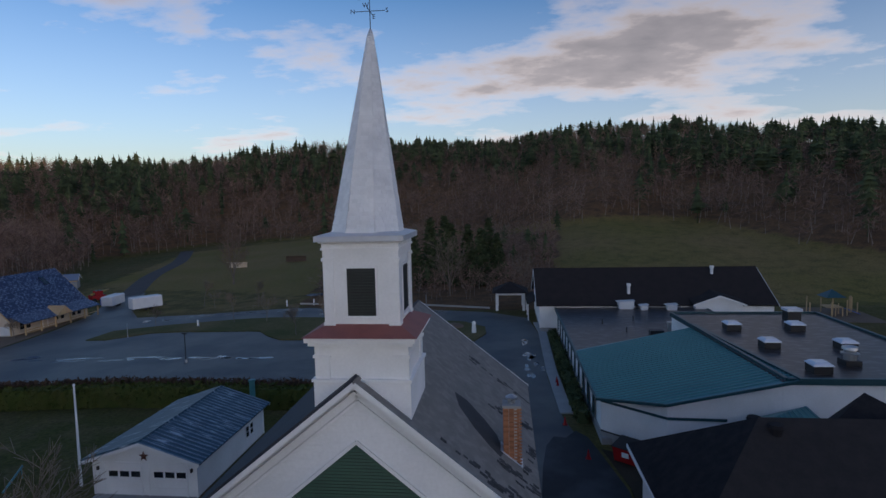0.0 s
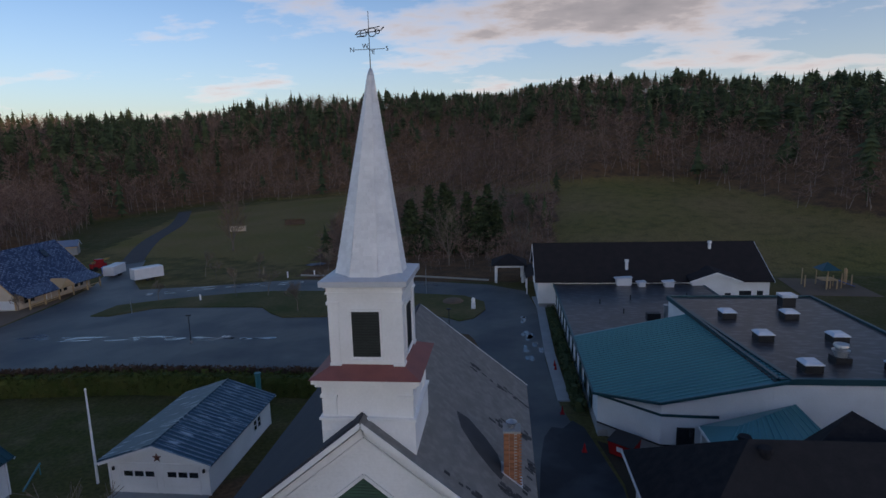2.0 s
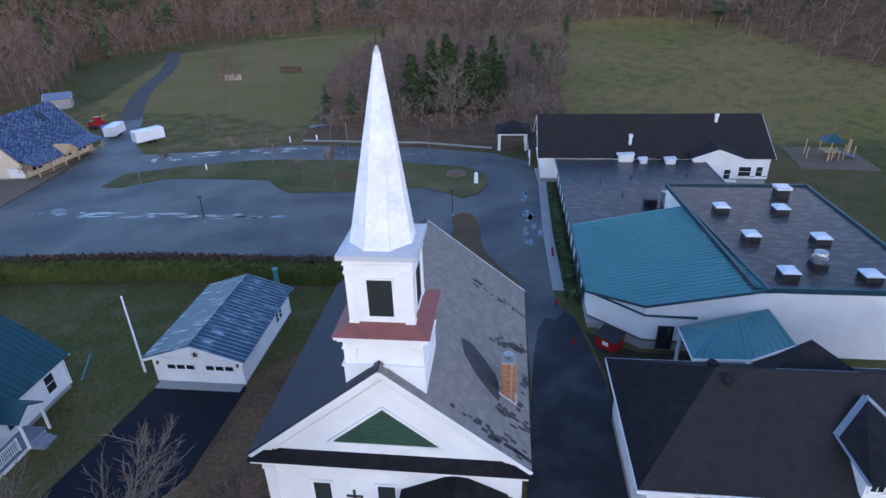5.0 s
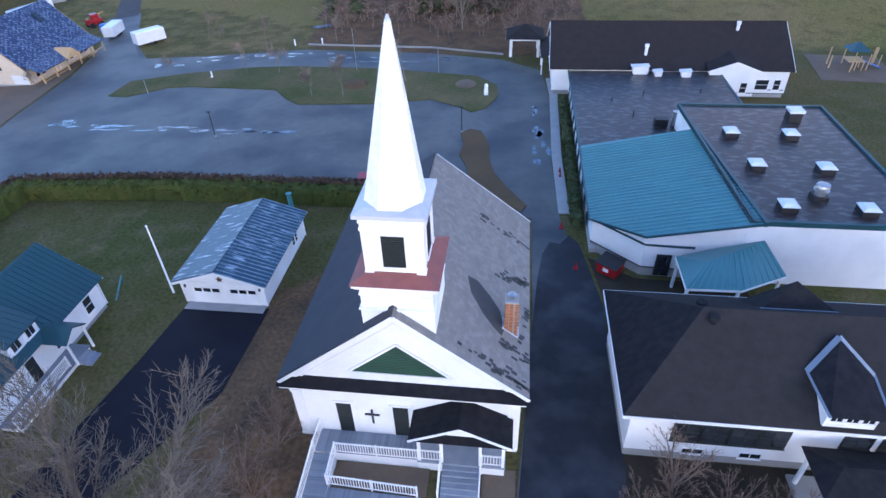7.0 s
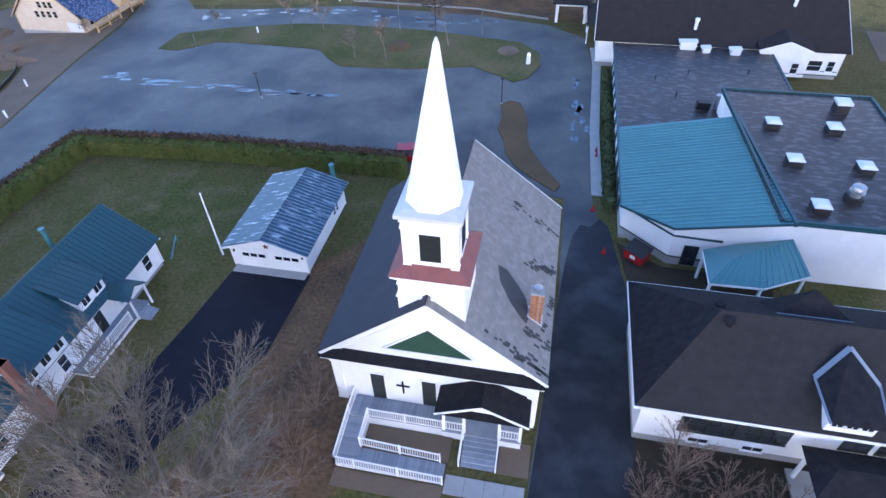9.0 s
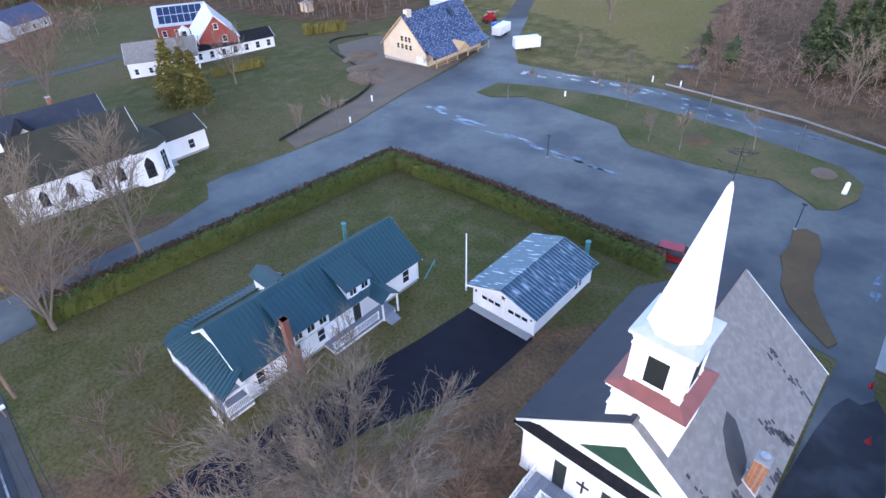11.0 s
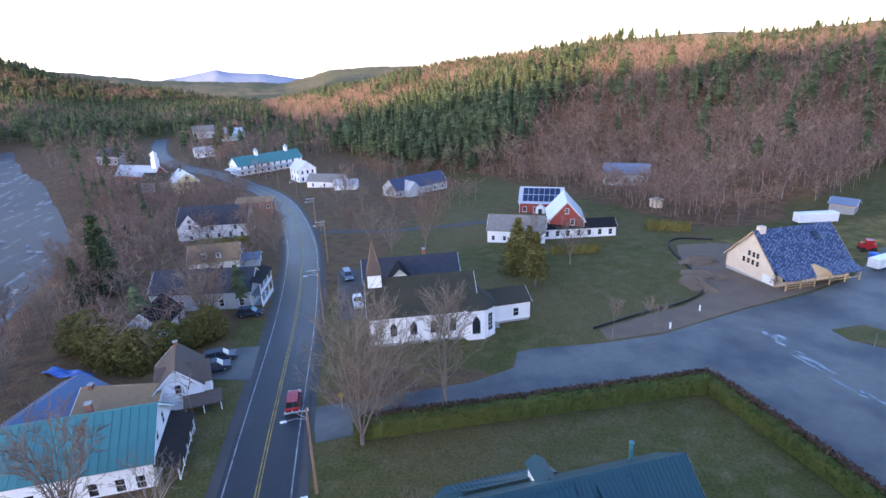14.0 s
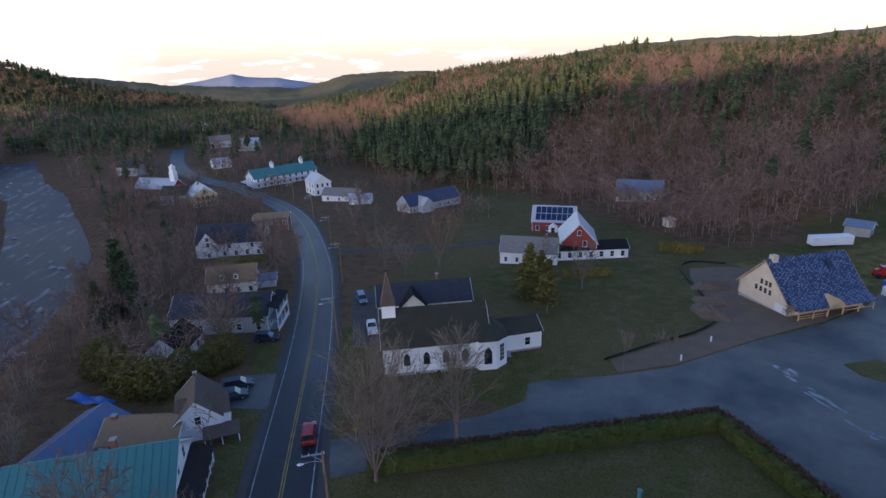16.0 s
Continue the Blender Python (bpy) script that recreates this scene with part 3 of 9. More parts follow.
def height(x, y):
    x, y = np.asarray(x, float), np.asarray(y, float)
    z = -0.055 * np.maximum(0, np.minimum(-x, 260) - 32)
    left = smooth(40, -10, x)
    z = z + left * 0.035 * np.clip(y - 120, 0, 130) + (1 - left) * 0.125 * np.clip(y - 104, 0, 100)
    d = forest_depth(x, y)
    bear = np.degrees(np.arctan2(x - 4, y - 2))
    amp = np.interp(bear, [-105, -90, -80, -72, -68, -60, -45, -30, -16, 0, 16, 31, 60], [18, 26, 28, 32, 45, 50, 51, 54, 60, 53, 42, 31, 27])
    z = z + amp * (1 - np.exp(-(d / 95) ** 1.3)) * np.exp(-(d / 480) ** 4) * smooth(-1000, -560, x)
    ds = np.where(inside(WOODS_S, x, y), away(EDGE_S, x, y), 0.0)
    z = z + np.interp(bear, [-150, -122, -113, -106, -101, -95], [5, 10, 24, 20, 14, 8]) * (1 - np.exp(-(ds / 110) ** 1.2)) * np.exp(-(ds / 230) ** 4)
    # an unseen ridge to the south-west, added to keep the low sun off the village
    u, q = .82 * x - .57 * y, .57 * x + .82 * y
    z = z + np.interp(q, [-640, -520, -430, -350, -275, -176, -85, 25, 170, 290, 500], [0, 60, 84, 74, 70, 74, 88, 104, 126, 138, 138]) * np.exp(-((u - 600) / 130) ** 2)
    # the valley falls away to the west
    z = z - .045 * np.maximum(0, -x - 520)
    # river bed
    z = z - 3.6 * np.exp(-(away(RIVER, x, y) / 17) ** 4)
    bumps = np.sin(x * .031 + 1.7) * np.cos(y * .027) + .5 * np.sin(x * .083 - y * .061)
    return z + bumps * smooth(25, 250, d) * 4.0 + bumps * smooth(10, 200, ds) * 4.0


def hz(x, y):
    return float(height(x, y))


def axis_steps(lo, hi, a, b, fine, grow=1.12):
    mid = list(np.arange(a, b + .01, fine))
    s, v = fine, b
    while v < hi:
        s *= grow
        v += s
        mid.append(min(v, hi))
    s, v = fine, a
    while v > lo:
        s *= grow
        v -= s
        mid.insert(0, max(v, lo))
    return np.array(mid)


def grid_mesh(name, xs, ys, lift=0.0):
    X, Y = np.meshgrid(xs, ys)
    Z = height(X, Y) + lift
    n, m = X.shape
    me = bpy.data.meshes.new(name)
    co = np.stack([X, Y, Z], -1).reshape(-1, 3)
    i = np.arange(n * m).reshape(n, m)
    q = np.stack([i[:-1, :-1], i[:-1, 1:], i[1:, 1:], i[1:, :-1]], -1).reshape(-1, 4)
    fill(me, co, q)
    return me


def fill(me, co, faces):
    k = faces.shape[1]
    me.vertices.add(len(co))
    me.vertices.foreach_set("co", np.ascontiguousarray(co, np.float32).ravel())
    me.loops.add(faces.size)
    me.loops.foreach_set("vertex_index", np.ascontiguousarray(faces, np.int32).ravel())
    me.polygons.add(len(faces))
    me.polygons.foreach_set("loop_start", np.arange(0, faces.size, k, dtype=np.int32))
    me.polygons.foreach_set("loop_total", np.full(len(faces), k, np.int32))
    me.update(calc_edges=True)
    me.validate()


def ground_material():
    """Grass, dry meadow and leaf litter, by the zone marked on the vertices, broken up by noise."""
    m = bpy.data.materials.new("ground_cover")
    m.use_nodes = True
    N, Lk = m.node_tree.nodes, m.node_tree.links
    bs = N["Principled BSDF"]
    bs.inputs["Roughness"].default_value, bs.inputs["Specular IOR Level"].default_value = 0.95, 0.1
    at = N.new("ShaderNodeAttribute")
    at.attribute_name = "zone"
    sp = N.new("ShaderNodeSeparateColor")
    Lk.new(at.outputs["Color"], sp.inputs[0])
    co = N.new("ShaderNodeTexCoord")

    def noisy(scale, det=6):
        n = N.new("ShaderNodeTexNoise")
        n.inputs["Scale"].default_value, n.inputs["Detail"].default_value = scale, det
        Lk.new(co.outputs["Object"], n.inputs["Vector"])
        return n.outputs[0]

    def mix(f, a, b):
        x = N.new("ShaderNodeMix")
        x.data_type = "RGBA"
        Lk.new(f, x.inputs[0])
        for i, c in ((6, a), (7, b)):
            if isinstance(c, tuple):
                x.inputs[i].default_value = (*c, 1)
            else:
                Lk.new(c, x.inputs[i])
        return x.outputs[2]

    def rng(s, a, b):
        r = N.new("ShaderNodeMapRange")
        Lk.new(s, r.inputs[0])
        r.inputs[1].default_value, r.inputs[2].default_value = a, b
        return r.outputs[0]

    big, mid, small = noisy(0.035), noisy(0.35), noisy(3.0)
    grass = mix(rng(big, .35, .65), (0.070, 0.073, 0.020), (0.118, 0.091, 0.036))
    grass = mix(rng(mid, .45, .75), grass, (0.130, 0.104, 0.050))
    meadow = mix(rng(big, .35, .65), (0.165, 0.134, 0.040), (0.215, 0.150, 0.062))
    litter = mix(rng(mid, .4, .65), (0.165, 0.096, 0.050), (0.096, 0.062, 0.038))

    def zone(ch, w=.5):
        a = N.new("ShaderNodeMath")
        a.operation = "MULTIPLY_ADD"
        Lk.new(mid, a.inputs[0])
        a.inputs[1].default_value = 0.8
        Lk.new(sp.outputs[ch], a.inputs[2])
        return rng(a.outputs[0], .75, 1.05)

    c = mix(zone(1), grass, meadow)
    c = mix(zone(0), c, litter)
    hv = N.new("ShaderNodeHueSaturation")
    Lk.new(c, hv.inputs["Color"])
    r = N.new("ShaderNodeMapRange")
    Lk.new(small, r.inputs[0])
    r.inputs[1].default_value, r.inputs[2].default_value, r.inputs[3].default_value, r.inputs[4].default_value = .3, .7, .7, 1.3
    Lk.new(r.outputs[0], hv.inputs["Value"])
    Lk.new(hv.outputs[0], bs.inputs["Base Color"])
    b = N.new("ShaderNodeBump")
    b.inputs["Strength"].default_value, b.inputs["Distance"].default_value = .7, .15
    Lk.new(small, b.inputs["Height"])
    Lk.new(b.outputs[0], bs.inputs["Normal"])
    return m


gx, gy = axis_steps(-4600, 4600, -150, 60, 2.5, 1.10), axis_steps(-4600, 4600, -110, 270, 2.5, 1.10)
gm = grid_mesh("ground", gx, gy)
GX, GY = np.meshgrid(gx, gy)
fd = forest_depth(GX, GY)
zone = np.zeros(GX.shape + (4,), np.float32)
yard = inside([(-30, -14), (-95, -12), (-100, 8), (-130, 22), (-150, 30), (-225, 70), (-480, -10), (-480, -140), (-30, -140)], GX, GY) | inside([(-55, 1), (-70, 3), (-72, 10), (-62, 28), (-57, 20)], GX, GY)
zone[..., 0] = np.maximum(smooth(-2, 12, fd), 0.75 * smooth(-2, 10, -away(RIVER, GX, GY) + 40))
zone[..., 0] = np.maximum(zone[..., 0], 0.62 * yard)
zone[..., 0] = np.maximum(zone[..., 0], np.where(inside(WOODS_S, GX, GY), 1, 0))
zone[..., 0] = np.maximum(zone[..., 0], 0.9 * inside([(-32, 98.5), (-8, 97), (14, 96), (16, 112), (17, 142), (22, 186), (-5, 225), (-38, 250), (-46, 165), (-34, 112)], GX, GY))
zone[..., 1] = np.where((GY > 100) & (GX > 10), 0.62, np.where(inside([(-108, 152), (-128, 228), (-78, 250), (-44, 240), (-46, 166), (-34, 112), (-60, 128), (-90, 136)], GX, GY), 1.0, np.where((GY > 98) & (GX > -110), .48, 0)))
zone[..., 0] = np.maximum(zone[..., 0], 0.8 * inside([(-15.5, 36), (-8, 42), (-6, 10), (-14, -4), (-40, -4), (-22, 8), (-16.5, 18)], GX, GY))
zone[..., 0] = np.maximum(zone[..., 0], 0.9 * inside([(-235, 80), (-190, 92), (-118, 103), (-116, 128), (-150, 160), (-240, 150)], GX, GY))
zone[..., 3] = 1
za = gm.color_attributes.new("zone", "FLOAT_COLOR", "POINT")
za.data.foreach_set("color", zone.reshape(-1))
gm.materials.append(ground_material())
gm.polygons.foreach_set("use_smooth", [True] * len(gm.polygons))
ground = tagged(new("ground", gm), "damp winter grass and leaf litter over valley slopes", "ground", kind="structure")


def sheet(name, poly, mat, label, category, lift=0.04, step=2.5, thick=0.0, kind="structure", parent=None):
    """A flat cover that follows the ground: the polygon is filled with a fine grid clipped to its outline."""
    bm = bmesh.new()
    vs = [bm.verts.new((px, py, 0)) for px, py in poly]
    bm.faces.new(vs)
    bmesh.ops.triangulate(bm, faces=bm.faces[:])
    xs, ys = [p[0] for p in poly], [p[1] for p in poly]
    for ax, lo, hi in ((0, min(xs), max(xs)), (1, min(ys), max(ys))):
        k = lo + step
        while k < hi:
            nrm = Vector((1, 0, 0)) if ax == 0 else Vector((0, 1, 0))
            bmesh.ops.bisect_plane(bm, geom=bm.verts[:] + bm.edges[:] + bm.faces[:], plane_co=nrm * k, plane_no=nrm, dist=1e-5)
            k += step
    co = np.array([v.co[:] for v in bm.verts])
    hh = height(co[:, 0], co[:, 1])
    for v, z in zip(bm.verts, hh):
        v.co.z = z + lift
    bmesh.ops.recalc_face_normals(bm, faces=bm.faces[:])
    if sum(f.normal.z for f in bm.faces) < 0:
        bmesh.ops.reverse_faces(bm, faces=bm.faces[:])
    rim = [e for e in bm.edges if len(e.link_faces) == 1]
    ext = bmesh.ops.extrude_edge_only(bm, edges=rim)
    for v in ext["geom"]:
        if isinstance(v, bmesh.types.BMVert):
            v.co.z -= max(thick, lift) + 0.25
    me = bpy.data.meshes.new(name)
    bm.to_mesh(me)
    bm.free()
    me.materials.append(M[mat])
    return tagged(new(name, me), label, category, kind=kind)


def ribbon(line, w, t0=-1e9, t1=1e9):
    """The outline of a band of width w along a line."""
    L, R = [], []
    for i, (x, y) in enumerate(line):
        x0, y0 = line[max(0, i - 1)]
        x1, y1 = line[min(len(line) - 1, i + 1)]
        k = math.hypot(x1 - x0, y1 - y0)
        nx, ny = -(y1 - y0) / k, (x1 - x0) / k
        L.append((x + nx * w, y + ny * w))
        R.append((x - nx * w, y - ny * w))
    return L + R[::-1]


def offset(line, d):
    r = ribbon(line, d)
    return r[:len(line)] if d > 0 else ribbon(line, -d)[len(line):][::-1]


def curve_pts(pts, n=8):
    """Catmull-Rom through the points."""
    P = [pts[0]] + list(pts) + [pts[-1]]
    out = []
    for i in range(1, len(P) - 2):
        for k in range(n):
            t = k / n
            out.append(tuple(0.5 * (2 * P[i][j] + (P[i + 1][j] - P[i - 1][j]) * t + (2 * P[i - 1][j] - 5 * P[i][j] + 4 * P[i + 1][j] - P[i + 2][j]) * t * t
                                    + (3 * P[i][j] - P[i - 1][j] - 3 * P[i + 1][j] + P[i + 2][j]) * t ** 3) for j in (0, 1)))
    return out + [pts[-1]]


# roads and paving
ROAD = curve_pts([(90, -14), (40, -11.5), (0, -9), (-48.5, -5.6), (-94.8, -1.4), (-130, 0.4), (-152, 0.3), (-185, -2.0), (-214, -6.0), (-245, -14.5), (-272, -26), (-292, -36), (-330, -62), (-380, -80), (-450, -92)], 6)
sheet("road_shoulder", ribbon(ROAD, 5.3), "gravel", "grey gravel shoulder beside the village road", "road shoulder", lift=0.05, step=4)
sheet("road", ribbon(ROAD, 4.1), "road", "grey two-lane village road, damp and worn", "road", lift=0.09, step=4)
for d, mname, nm in ((0.16, "line_y", "yellow"), (-0.16, "line_y", "yellow"), (3.55, "line_w", "white"), (-3.55, "line_w", "white")):
    c = offset(ROAD, d) if abs(d) > .2 else [(x, y + d) for x, y in ROAD]
    sheet("road_marking", ribbon(c[:70], 0.075), mname, "worn %s line painted along the road" % nm, "road marking", lift=0.115, step=6)
LOT = [(-9, 51.6), (-50.4, 52), (-54.5, 12), (-54, 0.5), (-62, 0.5), (-61.5, 22), (-63.5, 29), (-67.8, 31.2), (-68.2, 34), (-66.4, 44.6), (-66, 55), (-70, 74.5), (-72, 90), (-76, 104),
       (-88, 126), (-82, 130), (-70.5, 108), (-62, 97.5), (-50, 97.2), (-33, 98.2), (-10, 96.8), (2, 94), (8, 89.5), (9.2, 78), (8.8, 60), (9.3, 49), (11.2, 39), (10.9, 22), (10.5, -4), (5.2, -4), (5.6, 20), (6.6, 33), (6.5, 49)]
sheet("parking_lot", LOT, "asphalt", "damp worn asphalt parking lot and lane", "parking lot", lift=0.04)
sheet("lane", [(5.4, -4), (5.6, 18), (5.9, 23), (6.45, 33), (7.0, 40), (7.5, 43.5), (8.2, 45.2), (9.1, 45.0), (10.0, 46.4), (10.8, 45.2), (11.2, 43), (12.2, 37), (12.2, 33), (12.1, 22), (11.0, 12), (10.7, -4)], "lane", "dark patched asphalt lane between church and hall", "lane", lift=0.06)
sheet("shrub_bed", [(11.2, 12.5), (33, 12.5), (34, 23.4), (11.2, 23.4)], "brush_dark", "dark leaf litter under shrubs before the hall", "shrub bed", lift=0.05)
sheet("verge", [(12.2, 33), (12.4, 37.5), (11.5, 43.2), (15.2, 40.6), (24, 40.4), (24, 33)], "brush_dark", "bare dark verge beside the school wall", "verge", lift=0.05)
sheet("lot_island", [(-58.5, 80), (-58.3, 86), (-50, 88.5), (-39, 90), (-16.4, 89.2), (-1.6, 86.6), (1.6, 83), (1.9, 79), (0.5, 75), (-1.4, 73.6), (-3.0, 75), (-7.4, 77.6), (-16, 75.6), (-26, 75), (-28.5, 77), (-31, 80), (-46, 82.6), (-50, 82.6), (-55, 79.4)],
      "lawn", "rough grass island in the parking lot", "grass island", lift=0.16, thick=.1)
sheet("grass_strip", [(-2.2, 67.2), (-1.2, 68.4), (0.2, 68), (1.0, 66), (1.6, 63.4), (1.7, 60.5), (2.4, 57.6), (4.0, 54.4), (6.0, 51.2), (5.5, 50), (3.0, 52), (1.0, 54), (-.3, 56.4), (-.8, 59), (-1.8, 61.4), (-1.6, 64.5)], "brush", "brown grass strip between lane and lot", "grass strip", lift=0.15, thick=.1)
sheet("driveway", [(-22.0, 34.2), (-14.9, 34.2), (-15.2, 25.5), (-19, 18), (-21.4, 8), (-22, -4), (-27.4, -4), (-26.4, 8), (-24.4, 18), (-22.8, 27.5)], "black_drive", "fresh black sealed asphalt driveway before the garage", "driveway", lift=0.05)
sheet("site_yard", [(-70.5, 74.5), (-66.6, 56), (-67, 46), (-71.2, 47), (-73.8, 58), (-75, 65.5), (-78.2, 72.6), (-84, 77.2), (-94.5, 81), (-101.8, 83.8), (-108, 88), (-106, 97), (-96, 108), (-88, 112), (-77, 104.5), (-73, 91)], "dirt", "bare churned earth round the building site", "building site", lift=0.05)
sheet("path", ribbon(curve_pts([(-84, 127), (-100, 160), (-112, 195), (-132, 235)], 5), 2.6), "gravel", "gravel track beside the playing field", "track", lift=0.06, step=5)
sheet("farm_lane", ribbon(curve_pts([(-160, 4), (-152, 25), (-150, 45), (-152, 62)], 5), 1.8), "gravel", "grey gravel farm lane", "track", lift=0.06, step=5)
sheet("house_drive", [(-47, -8.6), (-46.4, -11.9), (-46.5, -13.9), (-47.5, -18.9), (-48.4, -23.7), (-51, -34), (-47, -34), (-45.2, -22.9), (-44.2, -16.9), (-43.2, -12.1), (-43.4, -8.6)], "lane", "dark asphalt driveway beside the turquoise-roofed house", "driveway", lift=0.06)
sheet("house_drive", [(-72.5, -8), (-84, -7.2), (-85.5, -16), (-76, -16.6)], "asphalt", "small asphalt driveway beside a brown-roofed house", "driveway", lift=0.06)
sheet("church_drive", [(-90, 6), (-120, 8), (-119, 14), (-90, 14)], "gravel", "gravel parking beside the small church", "parking strip", lift=0.06)
sheet("sidewalk", ribbon([(9.7, 50), (9.4, 62), (9.6, 80), (9.2, 86)], 0.55), "concrete", "concrete sidewalk along the school lane", "sidewalk", lift=0.14, thick=.1)
_r = random.Random(15)
for k in range(36):
    t = _r.random()
    px, py = -62 + 36 * t + _r.gauss(0, .8), 69.6 - 3.6 * t + _r.gauss(0, .55) + (1.0 if t < .2 else 0)
    s0, s1 = _r.uniform(.3, 1.5) * (1.6 if .3 < t < .55 else 1), _r.uniform(.12, .5)
    sheet("ice_patch", [(px - s0, py - s1 * .3), (px - .3 * s0, py - s1), (px + .5 * s0, py - s1 * .6), (px + s0, py + .1), (px + .4 * s0, py + s1), (px - .7 * s0, py + s1 * .7)], "ice", "thin patchy ice frozen on the asphalt", "ice patch", lift=0.055, kind="stuff")
for k in range(16):
    px, py = 7.4 + _r.gauss(0, .5), 60 + 18 * _r.random()
    s0, s1 = _r.uniform(.15, .5), _r.uniform(.3, 1.0)
    sheet("ice_patch", [(px - s0, py - s1 * .5), (px, py - s1), (px + s0, py), (px + .3 * s0, py + s1), (px - .7 * s0, py + s1 * .8)], "ice", "thin patchy ice frozen on the lane", "ice patch", lift=0.055, kind="stuff")
_r = random.Random(5)
for k in range(46):
    t = _r.random()
    px, py = -58 + 52 * t, 92.2 + 2.6 * _r.random() + (2 if t < .6 else 0) * (1 if t > .1 else 0)
    s0, s1 = _r.uniform(.4, 1.3), _r.uniform(.15, .4)
    sheet("ice_patch", [(px - s0, py - s1 * .5), (px, py - s1), (px + s0, py), (px + .3 * s0, py + s1), (px - .7 * s0, py + s1 * .8)], "ice", "thin patchy ice frozen on the lane", "ice patch", lift=0.055, kind="stuff")
# river
wm = Shape()
rl = curve_pts(RIVER, 8)
for sd in (0,):
    lft, rgt = offset(rl, 19.0), offset(rl, -19.0)
    vv = []
    for a, b in zip(lft, rgt):
        c = ((a[0] + b[0]) / 2, (a[1] + b[1]) / 2)
        zz = -0.055 * max(0, min(-c[0], 260) - 32) - 2.6
        vv += [(a[0], a[1], zz), (b[0], b[1], zz)]
    wm.add(vv, [(2 * i, 2 * i + 1, 2 * i + 3, 2 * i + 2) for i in range(len(lft) - 1)])
solo("river", wm, "water", "dark rippled river with pale rapids", "river", kind="structure")
_r = random.Random(8)
rocks = Shape()
for k in range(46):
    i = _r.randrange(10, len(rl) - 4)
    px, py = rl[i][0] + _r.uniform(-15, 15), rl[i][1] + _r.uniform(-15, 15)
    zz = -0.055 * max(0, min(-px, 260) - 32) - 2.7
    r0 = _r.uniform(.4, 1.5)
    k0 = len(rocks.v)
    ring = [(px + r0 * _r.uniform(.7, 1.2) * math.cos(a), py + r0 * _r.uniform(.7, 1.2) * math.sin(a), zz) for a in np.linspace(0, 5.5, 7)]
    rocks.add(ring + [(px + r0 * .5 * math.cos(a), py + r0 * .5 * math.sin(a), zz + r0 * _r.uniform(.4, .7)) for a in np.linspace(0, 5.5, 7)],
              [(j, (j + 1) % 7, (j + 1) % 7 + 7, j + 7) for j in range(7)] + [tuple(range(7, 14))])
solo("river_rocks", rocks, "concrete", "grey boulders in the river bed", "rocks", kind="stuff")


# ---------------------------------------------------------------- the white church
CX, CY = -1.30, 31.15
# roof2 paints the shade of the slope turned from the sun
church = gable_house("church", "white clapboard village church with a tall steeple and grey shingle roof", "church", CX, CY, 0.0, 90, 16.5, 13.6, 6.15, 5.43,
                     roof="shingle", roof2="shingle_slate_shaded", over=0.5, base=0.45,
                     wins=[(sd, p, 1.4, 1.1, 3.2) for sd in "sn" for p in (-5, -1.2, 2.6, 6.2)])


def at_church(sh):
    sh.v = [(y - CY, -(x - CX), z) for x, y, z in sh.v]
    return sh


def cpart(name, sh, mat, label="", parent=None):
    return part(name, at_church(sh), mat, parent or church, label)


FY = 22.9  # the front wall
# pent roof over the front, with its cornice and frieze
cpart("pent_roof", Shape().slab([(-8.7, FY - .75, 5.72), (5.95, FY - .75, 5.72), (5.95, FY, 6.0), (-8.7, FY, 6.0)], .10), "shingle_dark", "dark shingled pent roof across the front")
cpart("cornice", Shape().box(-8.6, FY - .62, 5.42, 5.85, FY, 5.62), "white")
cpart("frieze", Shape().box(-8.3, FY - .08, 4.75, 5.5, FY, 5.42), "white")
for sx in (-8.22, 4.86):
    s = Shape().box(sx, FY - .1, .45, sx + .62, FY, 4.55)
    s.box(sx - .06, FY - .16, 4.55, sx + .68, FY, 4.75).box(sx - .05, FY - .14, .3, sx + .67, FY, .55)
    cpart("pilaster", s, "white")
# raking boards of the pediment
for sg in (-1, 1):
    for off, wd, dd in ((.30, .28, .12), (.62, .10, .06)):
        cpart("raking_board", Shape().bar((CX, FY - dd / 2 - .02, 11.45 - off), (CX + sg * 6.9, FY - dd / 2 - .02, 11.45 - off - 6.9 * .80), dd, wd, up=(0, 0, 1)), "white")
# green louvred triangle in the pediment
tri = Shape().add([(-4.25, FY - .03, 6.72), (1.45, FY - .03, 6.72), (-1.4, FY - .03, 9.05), (-4.25, FY + .1, 6.72), (1.45, FY + .1, 6.72), (-1.4, FY + .1, 9.05)],
                  [(0, 1, 2), (3, 5, 4), (0, 3, 4, 1), (1, 4, 5, 2), (2, 5, 3, 0)])
louv = cpart("louvre_panel", tri, "green", "dark green triangular louvre in the pediment")
for a, b in (((-4.45, 6.66), (1.65, 6.66)), ((-4.4, 6.68), (-1.4, 9.16)), ((1.6, 6.68), (-1.4, 9.16))):
    cpart("trim_board", Shape().bar((a[0], FY - .05, a[1]), (b[0], FY - .05, b[1]), .09, .14), "white", parent=louv)
for i in range(16):
    z = 6.8 + i * .135
    k = (9.0 - z) / 2.28 * 2.75
    cpart("slat", Shape().bar((-1.4 - k, FY - .05, z), (-1.4 + k, FY - .05, z), .04, .085), "green", parent=louv)


def cwin(x, z, w, h):
    return window(church, (FY - CY, -(x - CX), z), (-1, 0), w, h, glass="shutter", cols=1, rows=2, board=.13, hood=True, bars="shutter", label="tall dark-glazed window with white casing")


